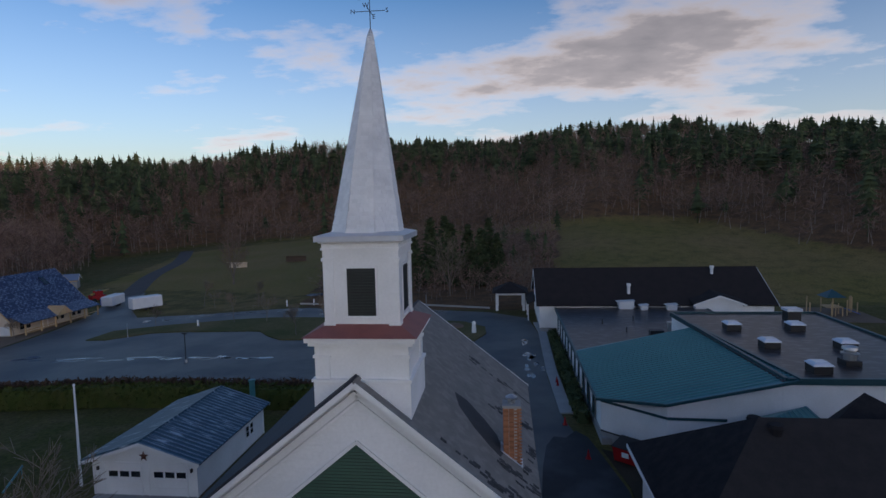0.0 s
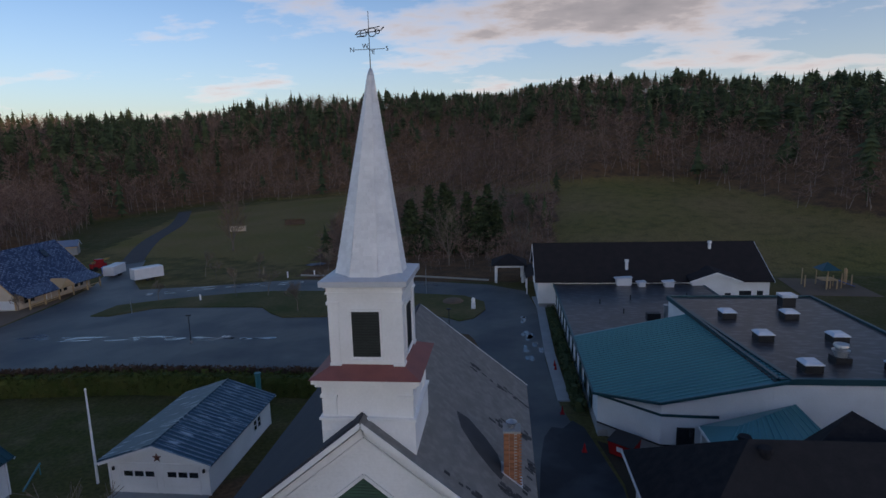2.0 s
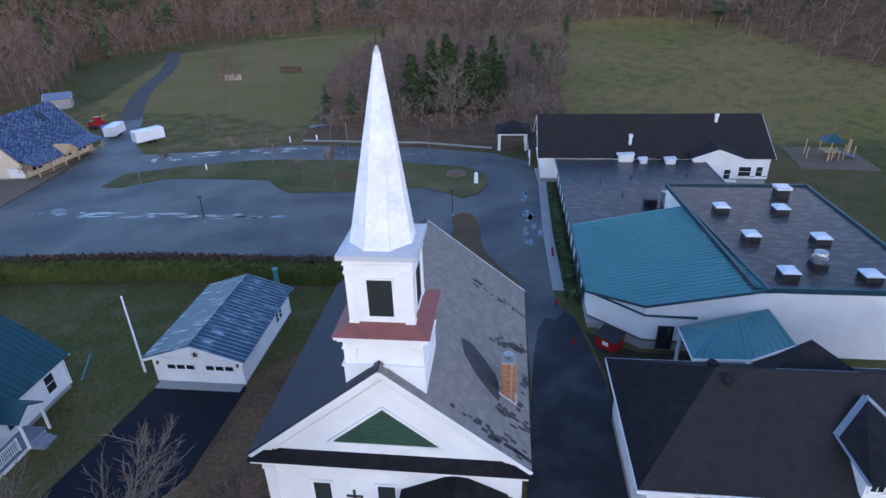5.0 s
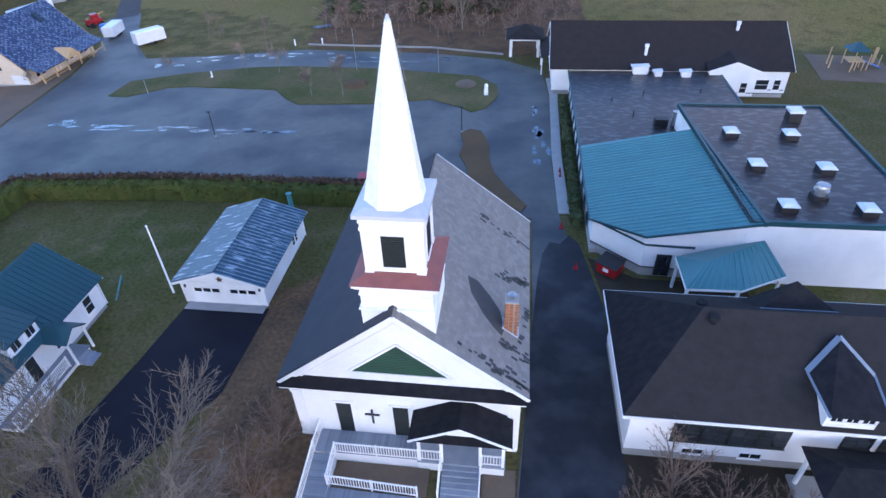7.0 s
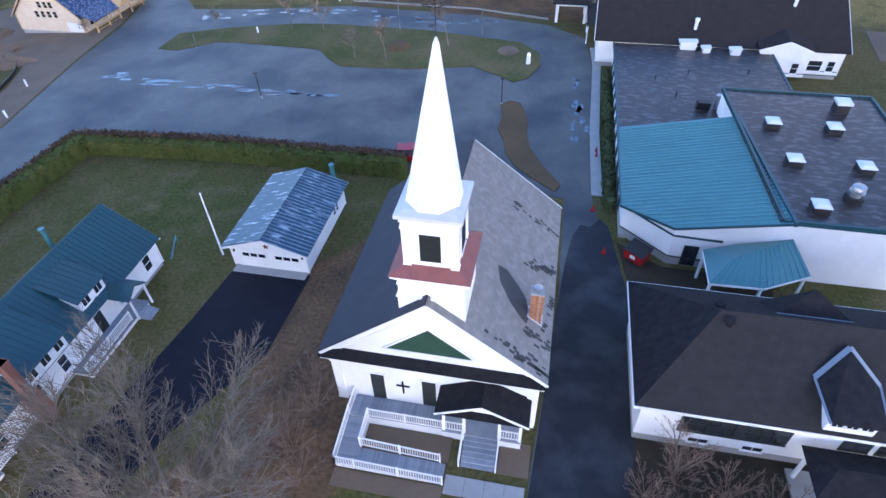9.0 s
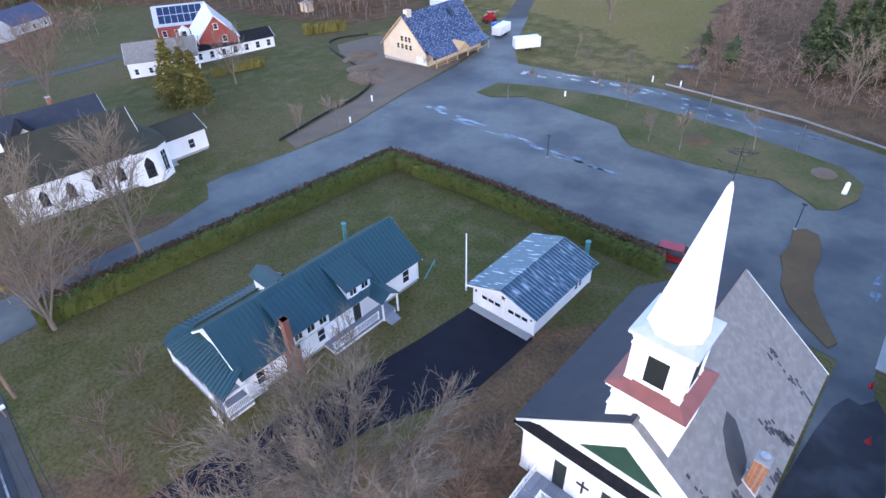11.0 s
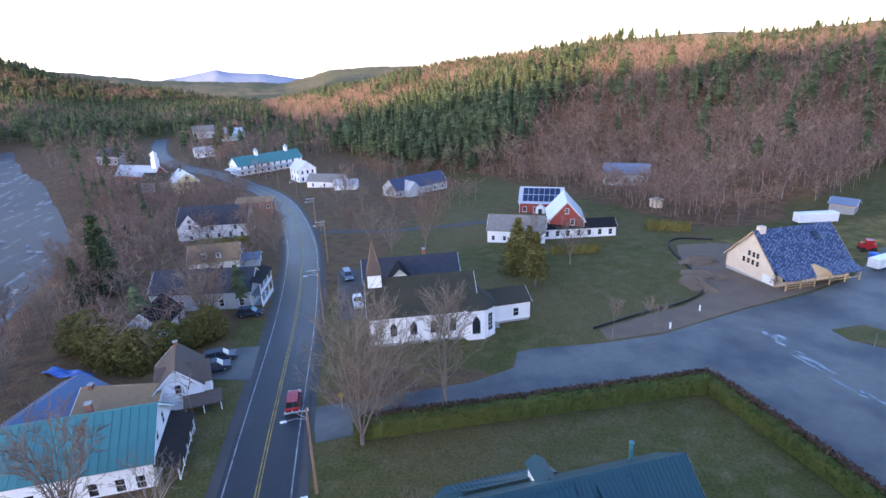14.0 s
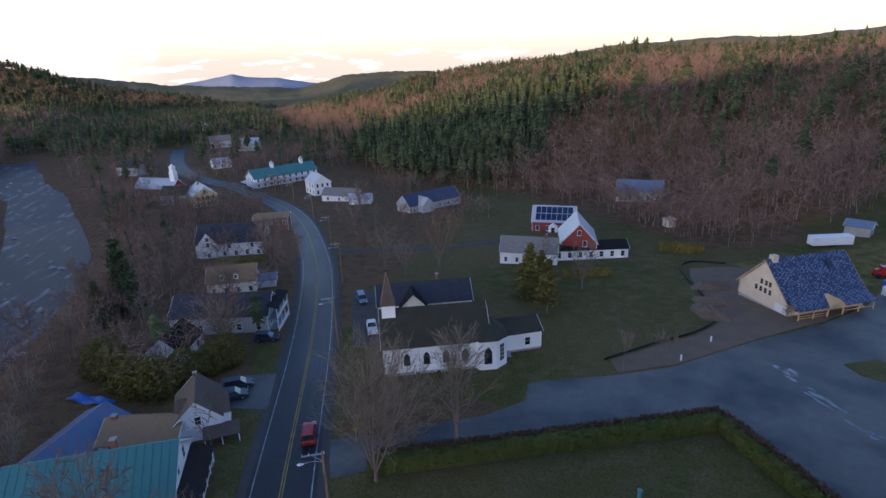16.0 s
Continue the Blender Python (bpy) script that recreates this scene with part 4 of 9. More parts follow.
cwin(-5.15, .75, .95, 2.9)
cwin(-1.6, .75, .95, 2.9)
cr = Shape().box(-3.45, FY - .10, 1.95, -3.33, FY - .02, 3.25).box(-3.85, FY - .10, 2.72, -2.93, FY - .02, 2.84)
cpart("cross", cr, "black", "plain dark cross on the front wall")
door(church, (FY - CY, -(2.3 - CX), .95), (-1, 0), 1.6, 2.3, mat="green")

# the tower
TX, TY = -1.13, 24.97


def sq(sh, h, z0, z1, h1=None):
    h1 = h if h1 is None else h1
    return sh.add([(TX + a * h, TY + b * h, z0) for a, b in ((-1, -1), (1, -1), (1, 1), (-1, 1))] + [(TX + a * h1, TY + b * h1, z1) for a, b in ((-1, -1), (1, -1), (1, 1), (-1, 1))],
                  [(3, 2, 1, 0), (4, 5, 6, 7), (0, 1, 5, 4), (1, 2, 6, 5), (2, 3, 7, 6), (3, 0, 4, 7)])


cpart("tower_base", sq(Shape(), 1.96, 8.2, 11.55), "clap")
cpart("tower_base_cap", sq(Shape(), 2.03, 11.55, 11.66), "white")
cpart("tower_stage", sq(Shape(), 1.83, 11.66, 12.75), "white")
for a in (-1, 1):
    for b in (-1, 1):
        x0, y0 = TX + a * 1.60, TY + b * 1.60
        cpart("tower_pilaster", Shape().box(x0 - .3, y0 - .3, 11.66, x0 + .3, y0 + .3, 12.5).box(x0 - .36, y0 - .36, 12.5, x0 + .36, y0 + .36, 12.62), "white")
cpart("tower_frieze", sq(Shape(), 1.90, 12.62, 13.02), "white")
cpart("tower_cornice", sq(sq(Shape(), 2.10, 13.02, 13.18), 2.22, 13.18, 13.38), "white")
cpart("skirt_roof", sq(Shape(), 2.30, 13.385, 13.80, 1.45), "red_roof", "weathered dull red skirt roof round the tower")
bel = cpart("belfry", sq(Shape(), 1.48, 13.6, 16.5), "white")
for a in (-1, 1):
    for b in (-1, 1):
        x0, y0 = TX + a * 1.33, TY + b * 1.33
        cpart("belfry_pilaster", Shape().box(x0 - .21, y0 - .21, 13.70, x0 + .21, y0 + .21, 16.33).box(x0 - .26, y0 - .26, 16.33, x0 + .26, y0 + .26, 16.46).box(x0 - .24, y0 - .24, 13.66, x0 + .24, y0 + .24, 13.86), "white")
for nx, ny in ((0, -1), (1, 0), (-1, 0), (0, 1)):
    px, py = TX + nx * 1.49, TY + ny * 1.49
    lw = window(church, (py - CY, -(px - CX), 14.12), (ny, -nx), 1.16, 1.92, glass="shutter", cols=2, rows=2, bars="black", board=.09, label="dark louvred belfry opening")
    F = frame_of((py - CY, -(px - CX), 14.12), (ny, -nx))
    for i in range(16):
        p, u, n = F
        z = .07 + i * .115
        part("louvre_slat", Shape().bar(p + u * -.56 + n * .035 + Vector((0, 0, z)), p + u * .56 + n * .035 + Vector((0, 0, z)), .05, .03), "shutter", lw)
cpart("belfry_frieze", sq(sq(sq(Shape(), 1.54, 16.46, 16.78), 1.60, 16.78, 16.86), 1.56, 16.86, 17.06), "white")
cpart("belfry_cornice", sq(Shape(), 1.66, 17.06, 17.12), "white")
cpart("belfry_roof", sq(sq(Shape(), 1.80, 17.12, 17.34), 1.80, 17.345, 17.47, 1.3), "lead", "pale grey metal cap roof under the spire")
# the spire: eight tapered sides with courses of shingles
ap0, zb, zt, ap1 = 1.40, 17.44, 25.55, 0.10
LEAN = (0.30, 0.28)  # the old spire stands a little out of plumb


def axis_at(z):
    k = max(0.0, (z - zb) / (zt - zb))
    return TX + LEAN[0] * k, TY + LEAN[1] * k


core = Shape()
core.v = [(axis_at(z)[0] + (r / math.cos(math.pi / 8)) * math.cos(math.pi / 8 + i * math.pi / 4), axis_at(z)[1] + (r / math.cos(math.pi / 8)) * math.sin(math.pi / 8 + i * math.pi / 4), z) for r, z in ((ap0 - .05, zb), (ap1 - .03, zt)) for i in range(8)]
core.f = [(i, (i + 1) % 8, (i + 1) % 8 + 8, i + 8) for i in range(8)] + [tuple(range(8, 16))]
spire = cpart("spire", core, "shake_rest", "tall tapered eight-sided spire with white painted shingles")
rest = Shape()
_r = random.Random(3)
NC = 48
for i in range(8):
    ang = i * math.pi / 4
    nx, ny = math.cos(ang), math.sin(ang)
    ux, uy = -ny, nx
    single = (ny < -.5)
    for c in range(NC):
        z0, z1 = zb + (zt - zb) * c / NC, zb + (zt - zb) * (c + 1.12) / NC
        r0, r1 = ap0 + (ap1 - ap0) * c / NC, ap0 + (ap1 - ap0) * min(1, (c + 1.12) / NC)
        half = r0 * math.tan(math.pi / 8)
        half1 = r1 * math.tan(math.pi / 8)
        n = max(1, round(2 * half / .24))
        sh0 = (c % 2) * .5
        cuts = [0.0] + [min(1, max(0, (k + sh0) / n + _r.uniform(-.06, .06))) for k in range(0 if sh0 else 1, n)] + [1.0]
        cuts = sorted(set(cuts))
        for a, b in zip(cuts, cuts[1:]):
            if b - a < .08 or (b - a) * 2 * half < .03:
                continue
            g0 = .006
            P = []
            for r, h, z, lift in ((r0, half, z0, .030 + _r.uniform(0, .012)), (r1, half1, z1, .004)):
                for k in (a, b):
                    w = (2 * k - 1) * h
                    w += g0 if k == a else -g0
                    P.append((axis_at(z)[0] + nx * (r + lift) + ux * w, axis_at(z)[1] + ny * (r + lift) + uy * w, z))
            Q = [(x - nx * .05, y - ny * .05, z) for x, y, z in P[:2]]
            sh = Shape().add(P + Q, [(0, 1, 3, 2), (4, 5, 1, 0), (0, 2, 4), (1, 5, 3)])
            if single and c < 26 and ny < -.9 or (single and c < 13 and nx > 0):
                cpart("shingle", sh, "shake", parent=spire)
            else:
                rest.add(sh.v, sh.f)
tagged(cpart("shingles", rest, "shake_rest", "courses of white painted shingles", parent=spire), kind="stuff")
cpart("spire_cap", Shape().tube((*axis_at(25.45), 25.45), (*axis_at(25.75), 25.75), .15, .05, 8), "lead", parent=spire)
vane = thing("weather_vane", "black iron weather vane with compass arms on the spire", "weather vane", pose(*axis_at(25.7), 25.7))
part("rod", Shape().tube((0, 0, 0), (0, 0, 2.25), .022, .014, 6), "black", vane)
for a in range(4):
    d = Vector((math.cos(a * math.pi / 2), math.sin(a * math.pi / 2), 0))
    part("arm", Shape().bar((0, 0, .78), d * .62 + Vector((0, 0, .78)), .022), "black", vane)
orn = Shape()
for k in range(14):
    a0, a1 = 2 * math.pi * k / 14, 2 * math.pi * (k + 1) / 14
    for cx, rr in ((-.22, .13), (.12, .17), (.34, .09)):
        orn.bar((cx + rr * math.cos(a0), .1 * cx, 1.42 + .12 * cx + rr * math.sin(a0)), (cx + rr * math.cos(a1), .1 * cx, 1.42 + .12 * cx + rr * math.sin(a1)), .03)
orn.bar((-.55, -.05, 1.36), (.5, .05, 1.5), .035).bar((-.42, 0, 1.5), (.46, 0, 1.64), .03).bar((-.55, 0, 1.36), (-.42, 0, 1.5), .03)
orn.bar((-.5, 0, 1.28), (-.2, 0, 1.3), .04).bar((.5, 0, 1.5), (.62, 0, 1.62), .04)
part("ornament", orn, "black", vane, "openwork iron ornament that turns with the wind")
for ch, dx, dy in (("N", -.72, 0), ("S", .72, 0), ("E", 0, .72), ("W", 0, -.72)):
    fc = bpy.data.curves.new("letter", "FONT")
    fc.body, fc.size, fc.extrude, fc.align_x = ch, .26, .012, "CENTER"
    fc.materials.append(M["black"])
    o = new("letter", fc)
    o.parent = vane
    o.matrix_local = pose(dx, dy, .70, 90, 0, 0)
# chimney on the roof slope, brick by brick on the two seen faces
chx, chy = 4.78, 26.95
chim = cpart("chimney", Shape().box(chx - .36, chy - .36, 6.2, chx + .36, chy + .36, 9.25), "mortar", "orange-red brick chimney with a metal cap")
bl = Shape().box(0, 0, 0, .225, .03, .066)
bmesh_shared = bl.mesh("brick", "brick")
for c in range(36):
    z = 6.55 + c * .0745
    for face in range(3):
        for k in range(3):
            o = new("brick", bmesh_shared)
            o.parent = chim
            s0 = -.36 + k * .24 + (c % 2) * .0
            if face == 0:
                wx, wy, rz = chx + s0, chy - .385, 0
            elif face == 1:
                wx, wy, rz = chx - .355, chy + s0, 90
            else:
                wx, wy, rz = chx + .385, chy + s0, 90
            if (c % 2) and k == 2:
                s1 = .115
            else:
                s1 = 0
            o.matrix_local = Matrix.Translation((wy - CY, -(wx + (s1 if face == 0 else 0) - CX), z)) @ Euler((0, 0, radians(rz - 90))).to_matrix().to_4x4()
cpart("chimney_cap", Shape().box(chx - .42, chy - .42, 9.25, chx + .42, chy + .42, 9.36), "concrete", parent=chim)
cpart("chimney_pot", Shape().tube((chx, chy, 9.36), (chx, chy, 9.52), .17, .17, 10).tube((chx, chy, 9.6), (chx, chy, 9.66), .27, .27, 10).tube((chx, chy, 9.66), (chx, chy, 9.78), .27, .05, 10).bar((chx - .15, chy, 9.5), (chx - .15, chy, 9.62), .03).bar((chx + .15, chy, 9.5), (chx + .15, chy, 9.62), .03), "steel", parent=chim)
cpart("flashing", Shape().slab([(chx - .5, chy - .5, 11.79 - .8 * (chx - .5 - CX)), (chx + .5, chy - .5, 11.79 - .8 * (chx + .5 - CX)), (chx + .5, chy + .5, 11.79 - .8 * (chx + .5 - CX)), (chx - .5, chy + .5, 11.79 - .8 * (chx - .5 - CX))], .02), "lead", parent=chim)
# bare dark tabs where shingles have lost their surface
_r = random.Random(12)
tab = Shape().box(-.10, -.17, 0, .10, .17, .012).mesh("shingle_tab", "shingle_tabs_shadow")
slope = math.atan(.80)
runs = [(2.0, 36.2, 5.9, 36.3, 26), (3.0, 30.8, 5.9, 32.1, 34), (1.7, 23.3, 5.95, 23.1, 34), (3.7, 25.5, 5.95, 25.2, 22), (5.3, 25.5, 5.9, 29.5, 16)]
for x0, y0, x1, y1, n in runs:
    for k in range(n):
        t = _r.random() ** .6
        px = x0 + (x1 - x0) * t
        py = y0 + (y1 - y0) * t + _r.gauss(0, .22)
        if px > 5.9 or px < CX + .5 or py < 22.6 or py > 39.5:
            continue
        px = CX + round((px - CX) / .145) * .145
        o = new("shingle_tab", tab)
        o.parent = church
        zz = 11.75 - .80 * (px - CX) + .012
        o.matrix_local = Matrix.Translation((py - CY, -(px - CX), zz)) @ Euler((slope, 0, 0)).to_matrix().to_4x4() @ Matrix.Diagonal((_r.uniform(.6, 1.1), _r.uniform(.6, 1.5), 1, 1))
# the chimney's cast shadow, laid on the slope as a thin dark slab
stain = [(2.0, 29.05), (2.3, 27.8), (3.1, 26.7), (3.8, 26.1), (4.27, 25.85), (4.39, 26.4), (4.1, 27.8), (3.5, 28.5), (2.6, 29.2)]
cpart("stain", Shape().slab([(x, y, 11.75 - .80 * (x - CX) + .010) for x, y in stain[::-1]], .008), "shingle_tabs_shadow", "chimney's shadow painted on the roof as a dark patch")
# ridge cap
cpart("ridge_cap", Shape().slab([(CX - .16, 22.4, 11.64), (CX, 22.4, 11.80), (CX, 39.9, 11.80), (CX - .16, 39.9, 11.64)], .02).slab([(CX, 22.4, 11.80), (CX + .16, 22.4, 11.64), (CX + .16, 39.9, 11.64), (CX, 39.9, 11.80)], .02), "shingle")


# entrance porch with its gabled roof, steps and ramp
def railing(name, parent, pts, post=.10, h=.95, gap=.16, mat="white"):
    """A railing along a line of points: rails, posts and balusters that share a mesh."""
    bal = Shape().box(-.02, -.02, 0, .02, .02, h - .16).mesh("baluster", mat)
    for a, b in zip(pts, pts[1:]):
        a, b = Vector(a), Vector(b)
        part("rail", Shape().bar(a + Vector((0, 0, h)), b + Vector((0, 0, h)), .09, .05), mat, parent)
        part("rail", Shape().bar(a + Vector((0, 0, .12)), b + Vector((0, 0, .12)), .05, .06), mat, parent)
        n = max(2, int((b - a).length / gap))
        for i in range(1, n):
            part("baluster", bal, mat, parent).location = a + (b - a) * (i / n) + Vector((0, 0, .12))
        n = max(1, round((b - a).length / 2.6))
        for i in range(n):
            q = a + (b - a) * (i / n)
            part("post", Shape().box(q.x - post / 2, q.y - post / 2, q.z - .05, q.x + post / 2, q.y + post / 2, q.z + h + .1), mat, parent)
    q = Vector(pts[-1])
    part("post", Shape().box(q.x - post / 2, q.y - post / 2, q.z - .05, q.x + post / 2, q.y + post / 2, q.z + h + .1), mat, parent)


porch = thing("church_porch", "white gabled church entrance porch with dark shingle roof and steps", "porch", pose(2.2, 22.35, 0))
part("floor", Shape().box(-2.65, -1.2, .78, 2.65, 1.38, .9), "deck", porch)
part("skirt", Shape().box(-2.6, -1.15, 0, 2.6, 1.38, .78), "white", porch)
for px in (-2.5, -1.15, 1.15, 2.5):
    part("post", Shape().box(px - .09, -1.15, .9, px + .09, -.97, 3.25).box(px - .13, -1.19, 3.1, px + .13, -.93, 3.25), "white", porch)
part("beam", Shape().box(-2.7, -1.2, 3.25, 2.7, -.94, 3.5), "white", porch)
for sx in (-2.6, 2.6):
    part("beam", Shape().box(sx - .1, -.94, 3.25, sx + .1, 1.38, 3.5), "white", porch)
ped = Shape().add([(-2.3, -1.15, 3.5), (2.3, -1.15, 3.5), (0, -1.15, 4.75), (-2.3, -.95, 3.5), (2.3, -.95, 3.5), (0, -.95, 4.75)], [(0, 1, 2), (3, 5, 4), (0, 3, 4, 1), (1, 4, 5, 2), (2, 5, 3, 0)])
part("pediment", ped, "white", porch)
for sg in (-1, 1):
    e = [(0, -1.55, 4.95), (sg * 3.0, -1.55, 3.5), (sg * 3.0, 1.36, 3.5), (0, 1.36, 4.95)]
    part("roof", Shape().slab(e if sg > 0 else e[::-1], .12), "shingle_dark", porch)
    part("fascia", Shape().bar((0, -1.58, 4.86), (sg * 3.0, -1.58, 3.41), .05, .16), "white", porch)
part("pent_roof", Shape().slab([(-2.7, -1.62, 3.52), (2.7, -1.62, 3.52), (2.7, -1.15, 3.72), (-2.7, -1.15, 3.72)], .06), "shingle_dark", porch)
for k in range(6):
    part("step", Shape().box(-1.1, -1.2 - .3 * (k + 1), 0, 1.1, -1.2 - .3 * k, .78 - .15 * (k + 0) if k else .76), "deck", porch)
for sx in (-1.2, 1.2):
    railing("r", porch, [(sx, -1.2, .78), (sx, -3.0, -.05)], gap=.2)
for a, b in ((-2.5, -1.25), (1.25, 2.5)):
    railing("r", porch, [(a, -1.06, .9), (b, -1.06, .9)], gap=.17)
ramp = thing("access_ramp", "grey plank wheelchair ramp with white balustrades before the church", "ramp", pose(-3.6, 20.5, 0))
deckb = Shape().box(0, 0, 0, .135, 1, .04).mesh("plank", "deck")


def planks(x0, x1, y0, y1, z0, z1, along="x"):
    n = int((x1 - x0) / .14) if along == "x" else int((y1 - y0) / .14)
    for i in range(n):
        o = part("plank", deckb, "deck", ramp)
        if along == "x":
            x = x0 + i * .14
            z = z0 + (z1 - z0) * i / n
            o.matrix_local = Matrix.Translation((x, y0, z)) @ Matrix.Diagonal((1, y1 - y0, 1, 1))
        else:
            y = y0 + i * .14
            z = z0 + (z1 - z0) * i / n
            o.matrix_local = Matrix.Translation((x0, y + .135, z)) @ Matrix.Rotation(radians(-90), 4, "Z") @ Matrix.Diagonal((1, x1 - x0, 1, 1))


planks(-3.3, 3.2, .75, 2.35, .86, .86)
planks(-3.3, -1.95, -2.6, .75, .30, .84, "y")
planks(-1.95, 3.8, -2.6, -1.25, .35, .12)
for b in ((-3.3, .75, 3.2, 2.35, .84), (-3.3, -2.6, -1.95, .75, .28), (-1.95, -2.6, 3.8, -1.25, .10)):
    part("skirt_board", Shape().box(b[0] + .03, b[1] + .03, -.05, b[2] - .03, b[3] - .03, b[4]), "white", ramp)
railing("r", ramp, [(-3.3, 2.3, .88), (-3.3, .75, .88), (-3.3, -2.6, .32)])
railing("r", ramp, [(3.2, .78, .88), (-1.95, .78, .88), (-1.95, -1.2, .6), (3.4, -1.2, .2)])
railing("r", ramp, [(-3.3, -2.6, .32), (-1.95, -2.6, .32), (3.8, -2.6, .14)])
sheet("planting_bed", [(-5.5, 19.4), (.3, 19.4), (.3, 21.2), (-5.5, 21.2)], "dirt", "dark mulched planting bed within the ramp", "planting bed", lift=.10)
sheet("planting_bed", [(3.5, 19.3), (5.5, 19.3), (5.5, 21.6), (3.5, 21.6)], "dirt", "dark mulched bed beside the church steps", "planting bed", lift=.08)

sheet("planting_bed", [(-6.9, 16.6), (.2, 16.6), (.3, 17.8), (-6.9, 17.8)], "dirt", "dark mulched bed along the ramp", "planting bed", lift=.07)
slab = Shape().box(-.62, -.62, -.1, .62, .62, .0).mesh("paving_slab", "concrete")
for name, x0, y0, nx, ny in (("walkway", .95, 18.0, 4, 1), ("walkway", 1.95, 15.4, 1, 2)):
    wkk = thing(name, "grey concrete slab walkway before the church steps", "walkway", pose(x0, y0, .10), kind="structure")
    for i in range(nx):
        for j in range(ny):
            part("paving_slab", slab, "concrete", wkk).location = (i * 1.26, j * 1.26, 0)

# ---------------------------------------------------------------- garage and flagpole
gar = gable_house("garage", "white two-bay garage with frosted blue metal roof", "garage", -18.6, 39.5, 0, 90, 10.0, 7.0, 2.45, 1.15, wall="white", roof="teal_frost", over=.45, base=.1,
                  seam=.42, seam_mat="silver_seam", seam_size=.06, wins=[("s", 2.2, 1.0, .5, .8), ("s", 2.9, 1.0, .5, .8)])


def garage_door(parent, lx, ly, w, h):
    s = Shape()
    F = frame_of((lx, ly, .1), (-1, 0))
    for u0, z0, u1, z1 in ((-w / 2 - .1, 0, -w / 2, h), (w / 2, 0, w / 2 + .1, h), (-w / 2 - .1, h, w / 2 + .1, h + .1)):
        wall_box(s, F, u0, z0, u1, z1, 0, .06)
    d = part("garage_door", s, "white", parent)
    for i in range(4):
        part("door_panel", wall_box(Shape(), F, -w / 2 + .01, h * i / 4 + .008, w / 2 - .01, h * (i + 1) / 4 - .008, 0, .03), "white", d)
    for i in range(3):
        u = -w / 2 + .32 + i * (w - .2) / 3
        part("pane", wall_box(Shape(), F, u, h * .58, u + .62, h * .76, .028, .036), "glass", d)


for ly in (1.55, -1.55):
    garage_door(gar, -5.0, ly, 2.5, 2.1)
star = Shape()
pts = [(.36 * (1 if k % 2 == 0 else .42) * math.sin(k * math.pi / 5), .36 * (1 if k % 2 == 0 else .42) * math.cos(k * math.pi / 5)) for k in range(10)]
star.add([(-5.06, -a, 2.72 + b) for a, b in pts] + [(-5.16, 0, 2.72), (-5.03, 0, 2.72)], [(k, (k + 1) % 10, 10) for k in range(10)] + [((k + 1) % 10, k, 11) for k in range(10)])
part("star", star, "rust", gar, "rusty metal barn star")
part("stovepipe", Shape().tube((5.75, -2.4, 0), (5.75, -2.4, 4.15), .22, .22, 10).tube((5.75, -2.4, 4.15), (5.75, -2.4, 4.3), .28, .28, 10), "turquoise", gar, "teal metal flue pipe")
for ly in (3.2, -3.2):
    part("wall_lamp", Shape().box(-5.14, ly - .06, 1.75, -5.0, ly + .06, 1.98), "black", gar)
solo("garage_apron", Shape().box(-22.0, 33.6, 0.0, -15.2, 34.6, .10), "concrete", "grey concrete apron before the garage doors", "concrete apron")
fp = thing("flagpole", "bare white flagpole in the lawn", "flagpole", pose(-23.95, 35.5, 0, 0, 0.3, 0))
part("pole", Shape().tube((0, 0, -.2), (0, 0, 6.9), .10, .055, 10), "white", fp)
part("ball", Shape().rings([(.02, 6.88), (.08, 6.93), (.09, 6.98), (.05, 7.06), (.01, 7.08)], 8), "white", fp)

# ---------------------------------------------------------------- the neighbour's house
hs = gable_house("neighbour_house", "white clapboard farmhouse with teal metal roof and porches", "house", -32.9, 22.6, 0, 90, 21.6, 7.6, 3.0, 2.95, roof="teal_dark", over=.4, base=.35, seam=.48,
                 wins=[("s", -9.3, 1.0, .8, 1.35), ("s", 9.0, 1.0, .9, 1.4), ("s", 5.0, 1.0, .9, 1.4), ("s", -5.4, 1.0, .9, 1.4), ("s", -2.5, 1.0, .8, 1.35), ("e", 0, 1.0, .9, 1.4), ("e", 0, 3.4, .8, 1.1), ("w", 1, 3.4, .8, 1.1), ("n", 4, 1.0, .9, 1.4), ("n", -4, 1.0, .9, 1.4)],
                 doors=[("s", 2.0, .4, .95, 2.05, "shutter")])


def hp(name, sh, mat, label="", parent=None):
    sh.v = [(y - 22.6, -(x + 32.9), z) for x, y, z in sh.v]
    return part(name, sh, mat, parent or hs, label)


def shed_dormer(y0, y1, xin, xout, ztop, zlow, wallz):
    hp("dormer_wall", Shape().box(xin, y0, wallz, xout - .3, y1, zlow + .05), "clap")
    r = hp("dormer_roof", Shape().slab([(xin - .6, y0 - .25, ztop), (xout, y0 - .25, zlow), (xout, y1 + .25, zlow), (xin - .6, y1 + .25, ztop)], .12), "teal_dark")
    n = int((y1 - y0 + .5) / .48)
    me = Shape().bar((0, 0, 0), (0, -(xout - xin + .6), zlow - ztop), .05, .05).mesh("seam", "teal_dark")
    for i in range(n + 1):
        part("seam", me, "teal_dark", r).location = (y0 - .25 + i * (y1 - y0 + .5) / n - 22.6, -(xin - .6 + 32.9), ztop + .02)
    for k in range(max(1, int((y1 - y0) / 1.3))):
        yy = y0 + (k + .5) * (y1 - y0) / max(1, int((y1 - y0) / 1.3))
        window(hs, (yy - 22.6, -(xout - .3 + 32.9), zlow - .95), (0, -1), .8, .75, cols=2, rows=1, board=.07)


